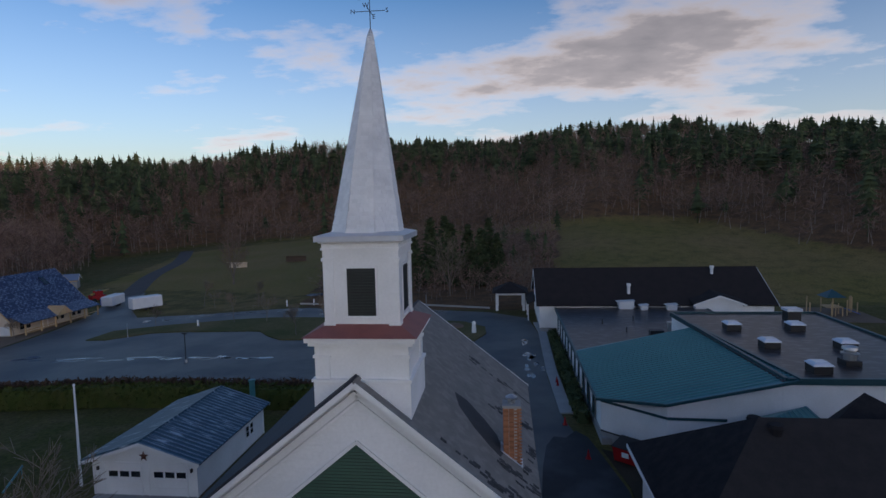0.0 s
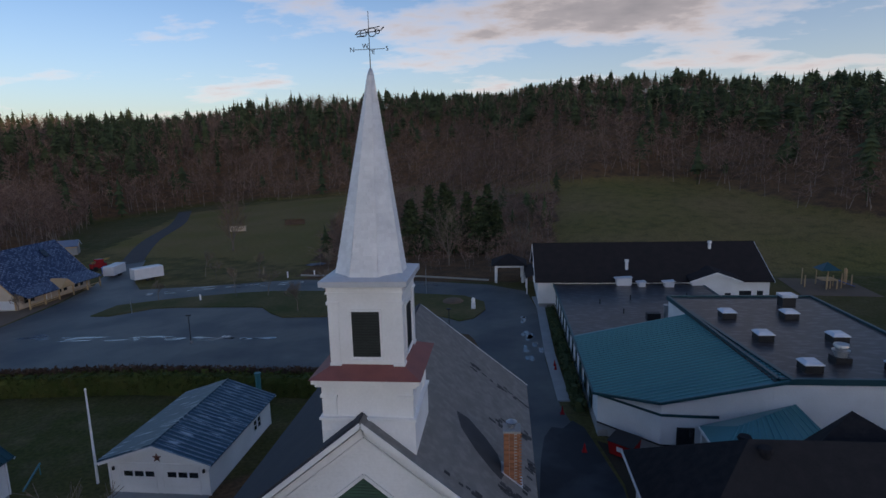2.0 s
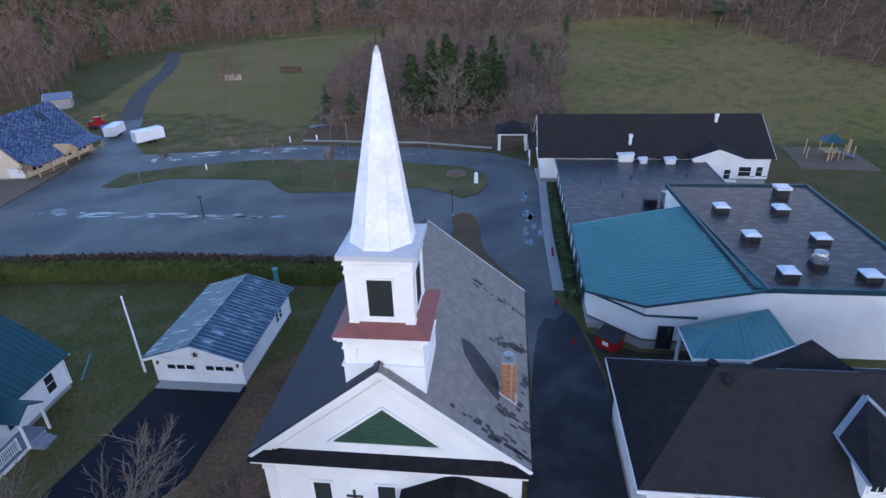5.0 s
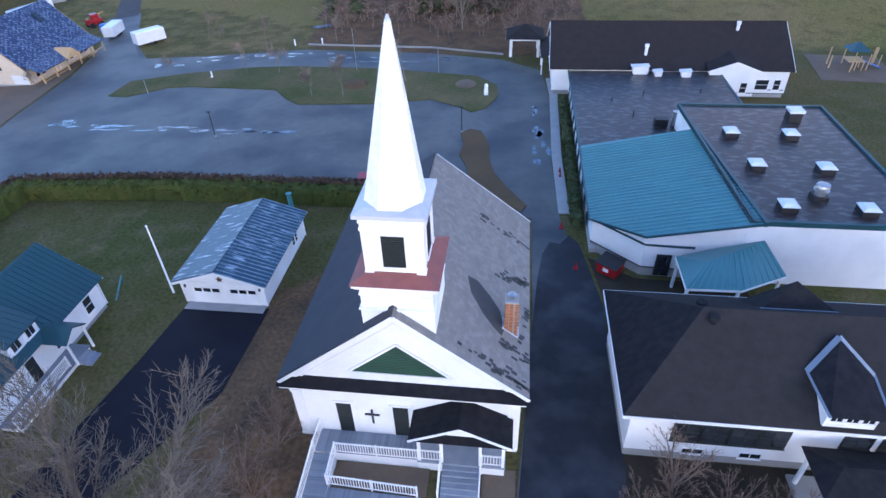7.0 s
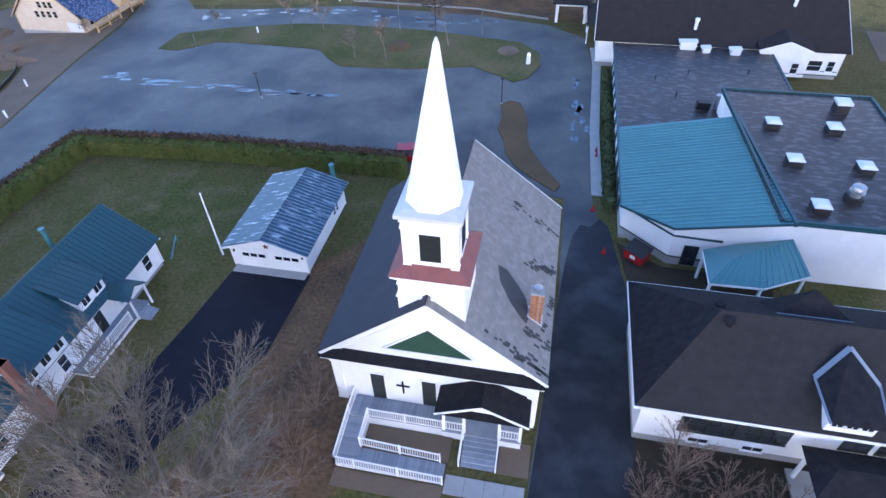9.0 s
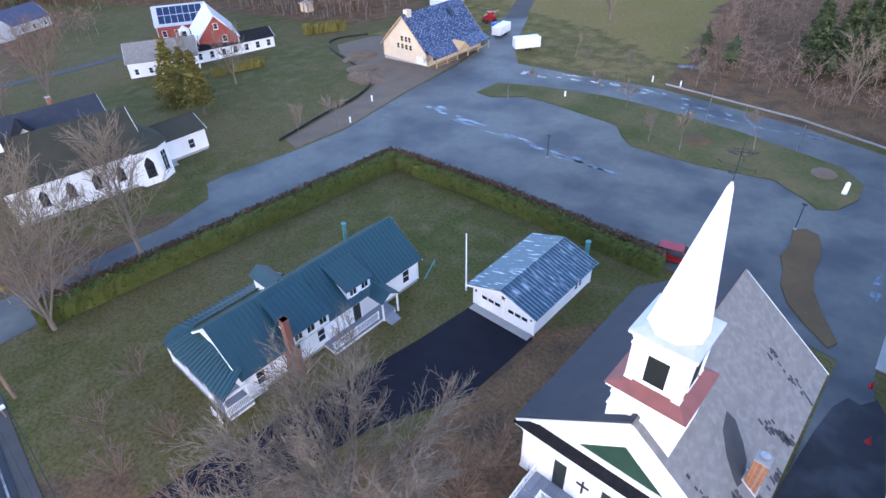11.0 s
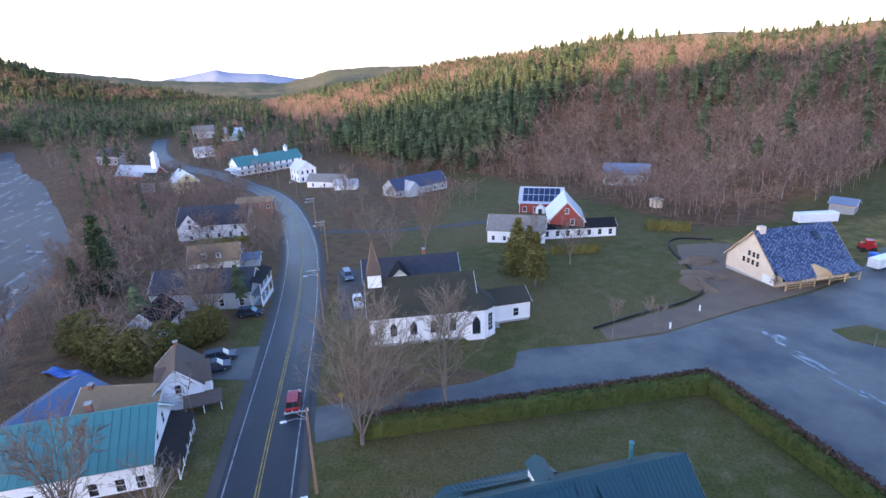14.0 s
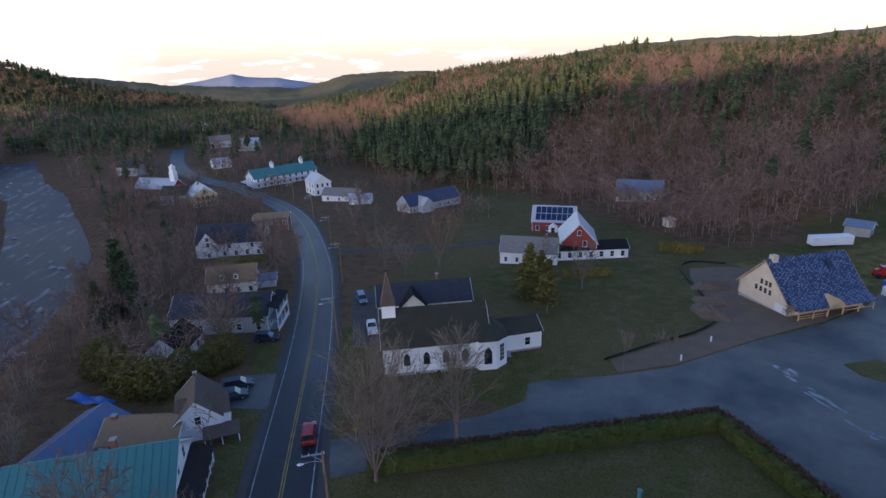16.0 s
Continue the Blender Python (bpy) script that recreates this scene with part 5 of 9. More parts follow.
shed_dormer(16.8, 21.0, -31.6, -28.4, 5.95, 4.2, 2.9)
shed_dormer(23.9, 26.9, -31.6, -29.0, 5.65, 4.45, 3.2)
hp("chimney", Shape().box(-29.5, 16.0, 0, -28.2, 17.1, 2.6).box(-29.0, 16.2, 2.6, -28.4, 16.8, 6.3).box(-29.06, 16.14, 6.18, -28.34, 16.86, 6.3), "brick_far", "tall weathered brick outside chimney")
hp("flue", Shape().tube((-35.6, 29.6, 3.2), (-35.6, 29.6, 6.2), .2, .2, 10).tube((-35.6, 29.6, 6.1), (-35.6, 29.6, 6.3), .27, .27, 10), "teal")
wrap = Shape().slab([(-37.9, 9.2, 2.75), (-28.2, 9.2, 2.75), (-29.0, 11.85, 3.75), (-37.0, 11.85, 3.75)], .12).slab([(-38.9, 10.6, 2.75), (-37.9, 9.2, 2.75), (-36.6, 11.85, 3.75), (-36.6, 22.0, 3.75), (-38.9, 22.0, 2.75)], .12)
wr = hp("porch_roof", wrap, "teal_dark", "lower teal metal porch roof that wraps the end")
for i in range(20):
    x0 = -37.6 + i * .48
    hp("seam", Shape().bar((x0, 9.22, 2.78), (max(-36.8, min(-29.1, x0 * .83 - 5.6)), 11.8, 3.78), .05, .05), "teal_dark", parent=wr)
for i in range(22):
    y0 = 11.4 + i * .48
    hp("seam", Shape().bar((-38.88, y0, 2.78), (-36.62, y0 + .1, 3.77), .05, .05), "teal_dark", parent=wr)
hp("dormer_wall", Shape().box(-37.2, 19.0, 3.3, -35.0, 20.6, 4.9), "clap")
hp("dormer_roof", Shape().slab([(-37.5, 18.7, 4.85), (-37.5, 19.8, 5.6), (-34.0, 19.8, 5.6), (-34.0, 18.7, 4.85)][::-1], .1).slab([(-37.5, 19.8, 5.6), (-37.5, 20.9, 4.85), (-34.0, 20.9, 4.85), (-34.0, 19.8, 5.6)][::-1], .1), "teal_dark")
hp("porch_floor", Shape().box(-37.6, 9.3, .35, -28.4, 11.8, .5), "deck")
hp("porch_skirt", Shape().box(-37.5, 9.4, 0, -28.5, 11.8, .35), "white")
for x0 in (-37.5, -34.5, -31.5, -28.6):
    hp("porch_post", Shape().box(x0 - .07, 9.33, .5, x0 + .07, 9.47, 2.62), "white")
hp("porch_beam", Shape().box(-37.7, 9.3, 2.45, -28.4, 9.5, 2.65).box(-28.6, 9.4, 2.45, -28.42, 11.8, 2.65), "white")
pr = part("porch_railing", Shape().box(-13.28, -4.3, .6, -13.2, -4.2, .62), "white", hs)


def hrail(pts):
    railing("r", pr, [(y - 22.6, -(x + 32.9), z) for x, y, z in pts])


hrail([(-28.5, 9.4, .5), (-28.5, 13.2, .5)])
hrail([(-37.5, 9.4, .5), (-30.6, 9.4, .5)])
hrail([(-28.7, 8.7, .15), (-29.9, 8.7, .15)])
hrail([(-27.6, 20.2, .5), (-27.6, 26.0, .5)])
hp("side_porch_floor", Shape().box(-29.1, 20.2, .35, -27.5, 28.3, .5), "deck")
hp("side_porch_skirt", Shape().box(-29.1, 20.25, 0, -27.56, 28.25, .35), "white")
for sg in (-1, 1):
    e = [(-29.2, 27.2, 3.5), (-26.9, 27.2, 3.5), (-26.9, 27.2 + sg * 1.25, 2.75), (-29.2, 27.2 + sg * 1.25, 2.75)]
    hp("entry_roof", Shape().slab(e[::-1] if sg < 0 else e, .1), "teal_dark")
    hp("entry_post", Shape().box(-27.15, 27.2 + sg * 1.0 - .07, .5, -27.0, 27.2 + sg * 1.0 + .07, 2.7), "white")
hp("entry_gable", Shape().add([(-26.98, 26.15, 2.75), (-26.98, 28.25, 2.75), (-26.98, 27.2, 3.38), (-27.1, 26.15, 2.75), (-27.1, 28.25, 2.75), (-27.1, 27.2, 3.38)], [(0, 1, 2), (3, 5, 4), (0, 3, 4, 1), (1, 4, 5, 2), (2, 5, 3, 0)]), "white")
for k in range(3):
    hp("entry_step", Shape().box(-27.5 + .35 * k, 26.6, 0, -27.15 + .35 * k, 27.9, .45 - .14 * k), "deck")
hp("downspout", Shape().tube((-28.6, 33.94, .25), (-29.4, 36.6, .85), .07, .07, 8).bar((-29.4, 36.5, 0), (-29.4, 36.5, .8), .05), "teal", "pale teal drain pipe lying from the house corner")


hs.matrix_world = pose(-32.5, 23.35, 0, 0, 0, 90) @ Matrix.Diagonal((.93, 1, 1, 1))


# ---------------------------------------------------------------- hedge
def hedge_run(a, b, w, h, mat, seed, name, label, wob=.12, dens=95):
    """A clipped hedge: a rough core, with many small leaf clumps on its faces."""
    r = np.random.RandomState(seed)
    a, b = np.array(a, float), np.array(b, float)
    L = np.linalg.norm(b - a)
    d = (b - a) / L
    n = np.array([-d[1], d[0]])
    k = int(L / .5)
    prof = [(-w / 2, 0), (-w / 2 * .98, h * .75), (-w / 2 * .75, h), (w / 2 * .75, h), (w / 2 * .98, h * .75), (w / 2, 0)]
    T = thing(name, label, "hedge", Matrix.Translation((a[0], a[1], 0)))
    s = Shape()
    for i in range(k + 1):
        q = a + d * (L * i / k)
        g0 = hz(*q)
        for u, z in prof:
            j = r.uniform(-wob, wob)
            s.v.append((q[0] + n[0] * (u + j) - a[0], q[1] + n[1] * (u + j) - a[1], g0 - .1 + z + (r.uniform(-wob, wob) if z > .1 else 0)))
    m = len(prof)
    s.f = [(i * m + j, i * m + j + 1, (i + 1) * m + j + 1, (i + 1) * m + j) for i in range(k) for j in range(m - 1)] + [tuple(range(m)), tuple(range(k * m + m - 1, k * m - 1, -1))]
    part("core", s, mat, T)
    cnt = int(L * dens)
    t = r.uniform(0, L, cnt)
    f = r.choice(3, cnt, p=[.36, .28, .36])
    u = np.where(f == 0, -w / 2, np.where(f == 2, w / 2, r.uniform(-w / 2, w / 2, cnt)))
    z = np.where(f == 1, h + r.uniform(-.1, .12, cnt), r.uniform(.05, h, cnt))
    x, y = a[0] + d[0] * t + n[0] * u, a[1] + d[1] * t + n[1] * u
    c = np.stack([x - a[0], y - a[1], height(x, y) + z], 1)
    sz = r.uniform(.10, .24, (cnt, 1))
    dirs = r.normal(size=(cnt, 3, 3))
    tri = (c[:, None, :] + dirs * sz[:, None, :] * .8).reshape(-1, 3)
    me = bpy.data.meshes.new("leaves")
    fill(me, tri, np.arange(len(tri)).reshape(-1, 3))
    me.materials.append(M[mat])
    part("leaves", me, mat, T)
    return T


hedge_run((-53.6, 5.0), (-49.6, 50.6), 1.5, 2.2, "hedge", 1, "hedge", "long clipped green hedge round the lawn")
hedge_run((-49.2, 50.4), (-10.2, 50.4), 1.3, 2.0, "hedge", 2, "hedge", "long clipped green hedge beside the parking lot")
hedge_run((-50.6, 51.5), (-10.6, 51.5), .9, 2.1, "hedge_brown", 3, "bare_hedge", "bare brown hedge behind the green one", wob=.2, dens=130)
hedge_run((-54.9, 6.0), (-50.9, 51.5), .8, 2.15, "hedge_brown", 4, "bare_hedge", "bare brown hedge along the lane", wob=.2, dens=130)
hedge_run((10.8, 48), (10.7, 78), .8, 1.0, "pine", 5, "foundation_shrubs", "low dark shrubs along the school wall", wob=.25, dens=60)
hedge_run((-124.4, 90.2), (-117.8, 99.2), 2.2, 2.4, "cedar", 6, "hedge", "round-topped olive hedge beside the meadow", wob=.4, dens=80)
hedge_run((-113.5, 58), (-110.5, 69), 1.8, 1.8, "cedar", 7, "hedge", "dark hedge before the farmhouse", wob=.3, dens=80)
hedge_run((-152, -27), (-150.5, -13), 2.6, 3.0, "cedar", 8, "hedge", "dark evergreen hedge beside the grey house", wob=.5, dens=80)


# ---------------------------------------------------------------- trees
def tree_mesh(seed, H, spread=.55, levels=5, r0=.22, trunk=.25, sides=5, kids=(3, 5), upward=.25, twig=.016):
    """A bare broad-leaved tree: trunk and limbs, and a crown of fine twigs."""
    r = random.Random(seed)
    wood, fine = Shape(), Shape()

    def grow(p, d, length, rad, lv):
        n = 3 if lv < 3 else 2
        q = p
        for i in range(n):
            d = (d + Vector((r.gauss(0, .12), r.gauss(0, .12), r.gauss(0, .06) + upward * .12))).normalized()
            e = q + d * (length / n)
            ra, rb = rad * (1 - .35 * i / n), rad * (1 - .35 * (i + 1) / n)
            (wood if lv < 3 else fine).tube(q, e, ra, rb, sides if lv < 2 else 3, cap=False)
            if lv >= 1 and i < n - 1 and lv < levels:
                side(e, d, length, rb, lv)
            q = e
        if lv < levels:
            for _ in range(r.randint(*kids)):
                side(q, d, length, rad * .62, lv)

    def side(p, d, length, rad, lv):
        a = r.uniform(0, 6.283)
        o = d.orthogonal().normalized()
        o = (o * math.cos(a) + d.cross(o) * math.sin(a)).normalized()
        k = r.uniform(.45, 1.0) * spread * 1.5
        nd = (d + o * k + Vector((0, 0, upward * .5))).normalized()
        grow(p, nd, length * r.uniform(.58, .82), max(twig, rad * r.uniform(.5, .75)), lv + 1)

    grow(Vector((0, 0, -.3)), Vector((0, 0, 1)), H * trunk + .3, r0, 0)
    k = H / max(q[2] for q in fine.v)
    for s in (wood, fine):
        s.v = [(a * k, b * k, c * k) for a, b, c in s.v]
    return wood, fine


def bare_tree(x, y, seed, H, label, bark="bark", twigs="twig", name="bare_tree", group="", **kw):
    T = thing(name, label, "tree", pose(x, y, hz(x, y), 0, 0, seed * 37 % 360), group)
    w, f = tree_mesh(seed, H, **kw)
    part("trunk", w, bark, T)
    part("crown", f, twigs, T)
    return T


def vase_mesh(seed, H, spread=.5, stems=6, limbs=11, shoots=10, twigs=4, r0=.2, fork=.12, fine_r=.009):
    """A bare tree that forks low into long rising limbs, each set with straight shoots and fine twigs all the way up."""
    r = random.Random(seed)
    wood, fine = Shape(), Shape()

    def bent(p, d, length, n, wob, lift):
        pts = [p]
        for _ in range(n):
            d = (d + Vector((r.gauss(0, wob), r.gauss(0, wob), r.gauss(0, wob * .5) + lift))).normalized()
            pts.append(pts[-1] + d * (length / n))
        return pts

    def along(pts, t):
        k = min(len(pts) - 2, int(t * (len(pts) - 1)))
        u = t * (len(pts) - 1) - k
        return pts[k].lerp(pts[k + 1], u), (pts[k + 1] - pts[k]).normalized()

    def swing(d, k):
        o = Vector((r.gauss(0, 1), r.gauss(0, 1), r.gauss(0, .6)))
        o = (o - d * o.dot(d)).normalized()
        return (d + o * k).normalized()

    def draw(sh, pts, ra, rb, n):
        for i in range(len(pts) - 1):
            a, b = i / (len(pts) - 1), (i + 1) / (len(pts) - 1)
            sh.tube(pts[i], pts[i + 1], ra + (rb - ra) * a, ra + (rb - ra) * b, n, cap=False)

    top = Vector((0, 0, H * fork))
    draw(wood, [Vector((0, 0, -.3)), top], r0, r0 * .85, 7)
    for s in range(stems):
        a = 2 * math.pi * (s + r.uniform(-.3, .3)) / stems
        k = spread * r.uniform(.35, 1.25)
        d = Vector((math.cos(a) * k, math.sin(a) * k, 1)).normalized()
        L = H * (1 - fork) * r.uniform(.8, 1.08)
        stem = bent(top + Vector((0, 0, -r.uniform(0, .3) * H * fork)), d, L, 6, .07, .03)
        draw(wood, stem, r0 * .5, .022, 5)
        for i in range(limbs):
            t = .12 + .85 * (i + r.random()) / limbs
            p, d1 = along(stem, t)
            limb = bent(p, swing(d1, r.uniform(.45, .95)), L * (.62 - .42 * t) * r.uniform(.7, 1.2), 4, .10, .05)
            draw(wood if t < .5 else fine, limb, r0 * .17 * (1.25 - t), .012, 4)
            for j in range(shoots):
                q, d2 = along(limb, .12 + .86 * (j + r.random()) / shoots)
                sht = bent(q, swing(d2, r.uniform(.35, .8)), L * .14 * r.uniform(.5, 1.3), 2, .12, .06)
                draw(fine, sht, fine_r * 1.3, fine_r * .8, 3)
                for _ in range(twigs):
                    q2, d3 = along(sht, r.uniform(.1, .95))
                    fine.tube(q2, q2 + swing(d3, r.uniform(.4, .9)) * (L * .05 * r.uniform(.5, 1.4)), fine_r, fine_r * .6, 3, cap=False)
    return wood, fine


def vase_tree(x, y, seed, H, label, bark="bark", leafless="twig", name="bare_tree", group="", **kw):
    T = thing(name, label, "tree", pose(x, y, hz(x, y)), group)
    w, f = vase_mesh(seed, H, **kw)
    part("trunk", w, bark, T)
    part("crown", f, leafless, T)
    return T


vase_tree(-15.1, 12.3, 11, 12.0, "large bare spreading tree with fine grey-tan twigs", spread=1.05, stems=12, limbs=14, shoots=14, twigs=5, r0=.34, fine_r=.015)
vase_tree(-54.8, 16.5, 4, 17.5, "tall slim bare tree with pale trunk beside the hedge", bark="bark", spread=.26, stems=4, limbs=12, shoots=10, twigs=4, r0=.26, fork=.2, fine_r=.018)
vase_tree(-52.0, 5.8, 7, 16.5, "tall bare roadside tree with forked pale limbs", bark="bark", spread=.36, stems=6, limbs=12, shoots=10, twigs=4, r0=.28, fork=.08, fine_r=.018)
vase_tree(-55.8, 8.0, 9, 14.5, "bare roadside tree with many crossing limbs", bark="bark", spread=.45, stems=5, limbs=11, shoots=10, twigs=4, r0=.2, fork=.06, fine_r=.018)
vase_tree(-46.5, -15.5, 13, 6.5, "small bare crooked tree beside the turquoise-roofed house", bark="bark_pale", spread=.9, stems=6, limbs=9, shoots=7, twigs=3, r0=.13, fork=.12, fine_r=.011)
sap = bare_tree(-66.9, 46.6, 21, 7.0, "slender bare sapling beside the lane", r0=.09, trunk=.3, levels=4, spread=.32, kids=(2, 4))
sap2 = bare_tree(-67.9, 54.8, 22, 6.0, "small bare round-headed sapling", r0=.08, trunk=.25, levels=4, spread=.6, kids=(3, 4))
for i, (x, y) in enumerate(((-52.4, 88), (-38.6, 87.6), (-24.7, 77.7), (-20.1, 77.9), (-50.5, 103.9), (-54.2, 106.5), (-33, 87), (-12, 84), (-74.5, 84.5), (-41, 102), (-28, 103))):
    copy_thing(sap if i % 2 else sap2, pose(x, y, hz(x, y), 0, 0, i * 67) @ Matrix.Scale(.62 + .11 * (i % 4), 4))
bt = vase_tree(-130.4, 31.2, 31, 13.5, "broad bare reddish-brown tree in a meadow", leafless="twig_red", spread=.34, stems=6, limbs=10, shoots=7, twigs=3, r0=.28, fine_r=.026)
b2 = vase_tree(-94, -16, 32, 12, "bare grey-brown tree among village houses", spread=.42, stems=5, limbs=9, shoots=6, twigs=3, r0=.2, fork=.16, fine_r=.022)
_r = random.Random(77)
for i, (x, y) in enumerate(((-46.5, -23), (-70, -45), (-80, -42), (-97, -16), (-112, -34), (-128, -20), (-120, -44), (-137, -34), (-160, -38), (-152, -12), (-128, 22), (-136, 18), (-150, 14), (-186, 14), (-192, 22), (-201, 18),
                            (-104, -45), (-90, -56), (-118, -58), (-160, -55), (-178, -50), (-200, -60), (-228, -48), (-238, -60), (-216, -36), (-240, -34), (-150, -95), (-180, -102), (-220, -112), (-130, -50), (-148, -58), (-168, -12), (-133, -5.5), (-142, -6),
                            (-112, 52), (-104, 58), (-171, 30), (-66, -38), (-58, -44), (-230, 34), (-243, 44), (-26, 150), (-14, 140), (2, 150), (-20, 165), (-30, 118), (-6, 110), (8, 112), (-62, 135))):
    s = _r.uniform(.6, 1.0)
    copy_thing(b2 if i % 3 else bt, pose(x, y, hz(x, y) - .1, 0, 0, i * 53) @ Matrix.Scale(s, 4))
lilac = vase_tree(-9.6, 21.6, 41, 3.0, "bare brown twiggy shrub", bark="twig_red", leafless="twig_red", name="bare_shrub", spread=.8, stems=9, limbs=6, shoots=6, twigs=2, r0=.05, fork=.04, fine_r=.009)
for i, (x, y, s) in enumerate(((-11, 19.4, 1.1), (-10.4, 23.4, .9), (-12.3, 16.5, 1.0), (14.5, 20.6, .9), (17.5, 20.2, 1.0), (20, 19.2, 1.0), (12.6, 19.5, .8), (-30.2, 7.2, .9), (-38.8, 8.4, 1.0), (16, 17.6, 1.1), (19.5, 16.4, 1.1), (13.6, 17.2, 1.1), (15, 15.8, 1.2), (18, 18.4, 1.0), (21.6, 17.6, 1.1), (17.2, 14.8, 1.2), (20.8, 14.6, 1.2), (13.2, 14.4, 1.1), (23.6, 15.4, 1.1), (-9.9, 18.2, 1.0), (-8.8, 16.4, .9), (-24, 5, 1.2), (-30, 3, 1.1), (-36, 4, 1.0),
                                (-58, 8, 1.2), (-60, 6, 1.1), (-57, 11, 1.3), (-63, 8, 1.0), (-70, 7, 1.0))):
    copy_thing(lilac, pose(x, y, hz(x, y), 0, 0, i * 71) @ Matrix.Scale(s, 4))
vase_tree(14.4, 21.0, 43, 5.4, "small bare ornamental tree before the dark-roofed hall", leafless="twig_red", spread=.5, stems=5, limbs=8, shoots=7, twigs=3, r0=.09, fork=.2, fine_r=.008)


def conifer(seed, layers=7, points=6, droop=.10, base=.10, width=.22, ragged=.35):
    """A unit-high conifer: trunk and tiers of ragged boughs."""
    r = np.random.RandomState(seed)
    v, f = [(.012 * math.cos(a), .012 * math.sin(a), 0) for a in (0, 2.1, 4.2)] + [(0, 0, .95)], [(0, 1, 3), (1, 2, 3), (2, 0, 3)]
    for i in range(layers):
        t = i / (layers - 1)
        z = base + (1 - base) * t * .94
        rad = width * ((1 - t ** 2.0) * (.55 + .45 * min(1, t / .25)) if points == 5 else (1 - t) ** .8) * r.uniform(.65 if points == 5 else .8, 1.15) + .012
        k = len(v)
        off = r.uniform(0, 6)
        ctr = (r.normal(0, .006), r.normal(0, .006), z + (1.25 if points == 5 else .55) * (1 - base) / layers + .05 * (1 - t))
        v.append(ctr)
        for j in range(points):
            a = off + 2 * math.pi * j / points
            for w, rr in ((-.5, rad * r.uniform(.35, .55)), (0, rad * r.uniform(1 - ragged, 1.1))):
                aa = a + w * 2 * math.pi / points
                v.append((rr * math.cos(aa), rr * math.sin(aa), z - (droop * .5 * rr / width if w == 0 else -.01)))
        n = 2 * points
        f += [(k, k + 1 + j, k + 1 + (j + 1) % n) for j in range(n)]
    return np.array(v), np.array(f)


def hardwood(seed, limbs=9, twigs=5, spread=.25):
    """A unit-high bare forest tree: a thin trunk and blades for limbs and twigs. Returns trunk and crown."""
    r = np.random.RandomState(seed)
    tv = [(.009 * math.cos(a), .009 * math.sin(a), 0) for a in (0, 2.1, 4.2)] + [(.06 * r.randn(), .06 * r.randn(), .62)]
    tf = [(0, 1, 3), (1, 2, 3), (2, 0, 3)]
    v, f = [], []

    def blade(p, q, w):
        d = q - p
        s = np.cross(d, r.randn(3))
        s = s / (np.linalg.norm(s) + 1e-6) * w
        k = len(v)
        v.extend([p - s, p + s, q])
        f.append((k, k + 1, k + 2))

    for i in range(limbs):
        z = r.uniform(.3, .75)
        a = r.uniform(0, 6.28)
        p = np.array((0, 0, z))
        rr = spread * r.uniform(.5, 1.1)
        q = np.array((rr * math.cos(a), rr * math.sin(a), min(1, z + r.uniform(.12, .32))))
        blade(p, q, .006)
        for _ in range(twigs):
            t = r.uniform(.35, 1)
            b = p + (q - p) * t
            e = b + r.randn(3) * .085 + np.array((.04 * math.cos(a), .04 * math.sin(a), .07))
            blade(b, e, .0055)
    return (np.array(tv), np.array(tf)), (np.array(v), np.array(f))


def scatter(name, templates, x, y, hgt, wid, mat, label, category, seed=0, z=None):
    """Joins copies of unit templates, stood on the ground at x, y, into one mesh."""
    r = np.random.RandomState(seed)
    z = height(x, y) - .3 if z is None else z
    pick = r.randint(0, len(templates), len(x))
    rot = r.uniform(0, 6.283, len(x))
    V, Fc, k = [], [], 0
    if not len(x):
        return None
    for i, (tv, tf) in enumerate(templates):
        s = np.nonzero(pick == i)[0]
        if not len(s):
            continue
        c, sn = np.cos(rot[s])[:, None], np.sin(rot[s])[:, None]
        X = (tv[None, :, 0] * c - tv[None, :, 1] * sn) * (hgt[s] * wid[s])[:, None] + x[s][:, None]
        Y = (tv[None, :, 0] * sn + tv[None, :, 1] * c) * (hgt[s] * wid[s])[:, None] + y[s][:, None]
        Z = tv[None, :, 2] * hgt[s][:, None] + z[s][:, None]
        V.append(np.stack([X, Y, Z], -1).reshape(-1, 3))
        Fc.append((tf[None] + (np.arange(len(s)) * len(tv))[:, None, None] + k).reshape(-1, 3))
        k += len(s) * len(tv)
    me = bpy.data.meshes.new(name)
    fill(me, np.concatenate(V), np.concatenate(Fc))
    me.materials.append(M[mat])
    return tagged(new(name, me), label, category, kind="stuff")


PINES = [conifer(s, layers=8, points=5, width=.17 + .035 * (s % 4), base=.10 + .09 * (s % 4), ragged=.6, droop=.05) for s in range(12)]
HARD = [hardwood(s) for s in range(6)]
rs = np.random.RandomState(4)


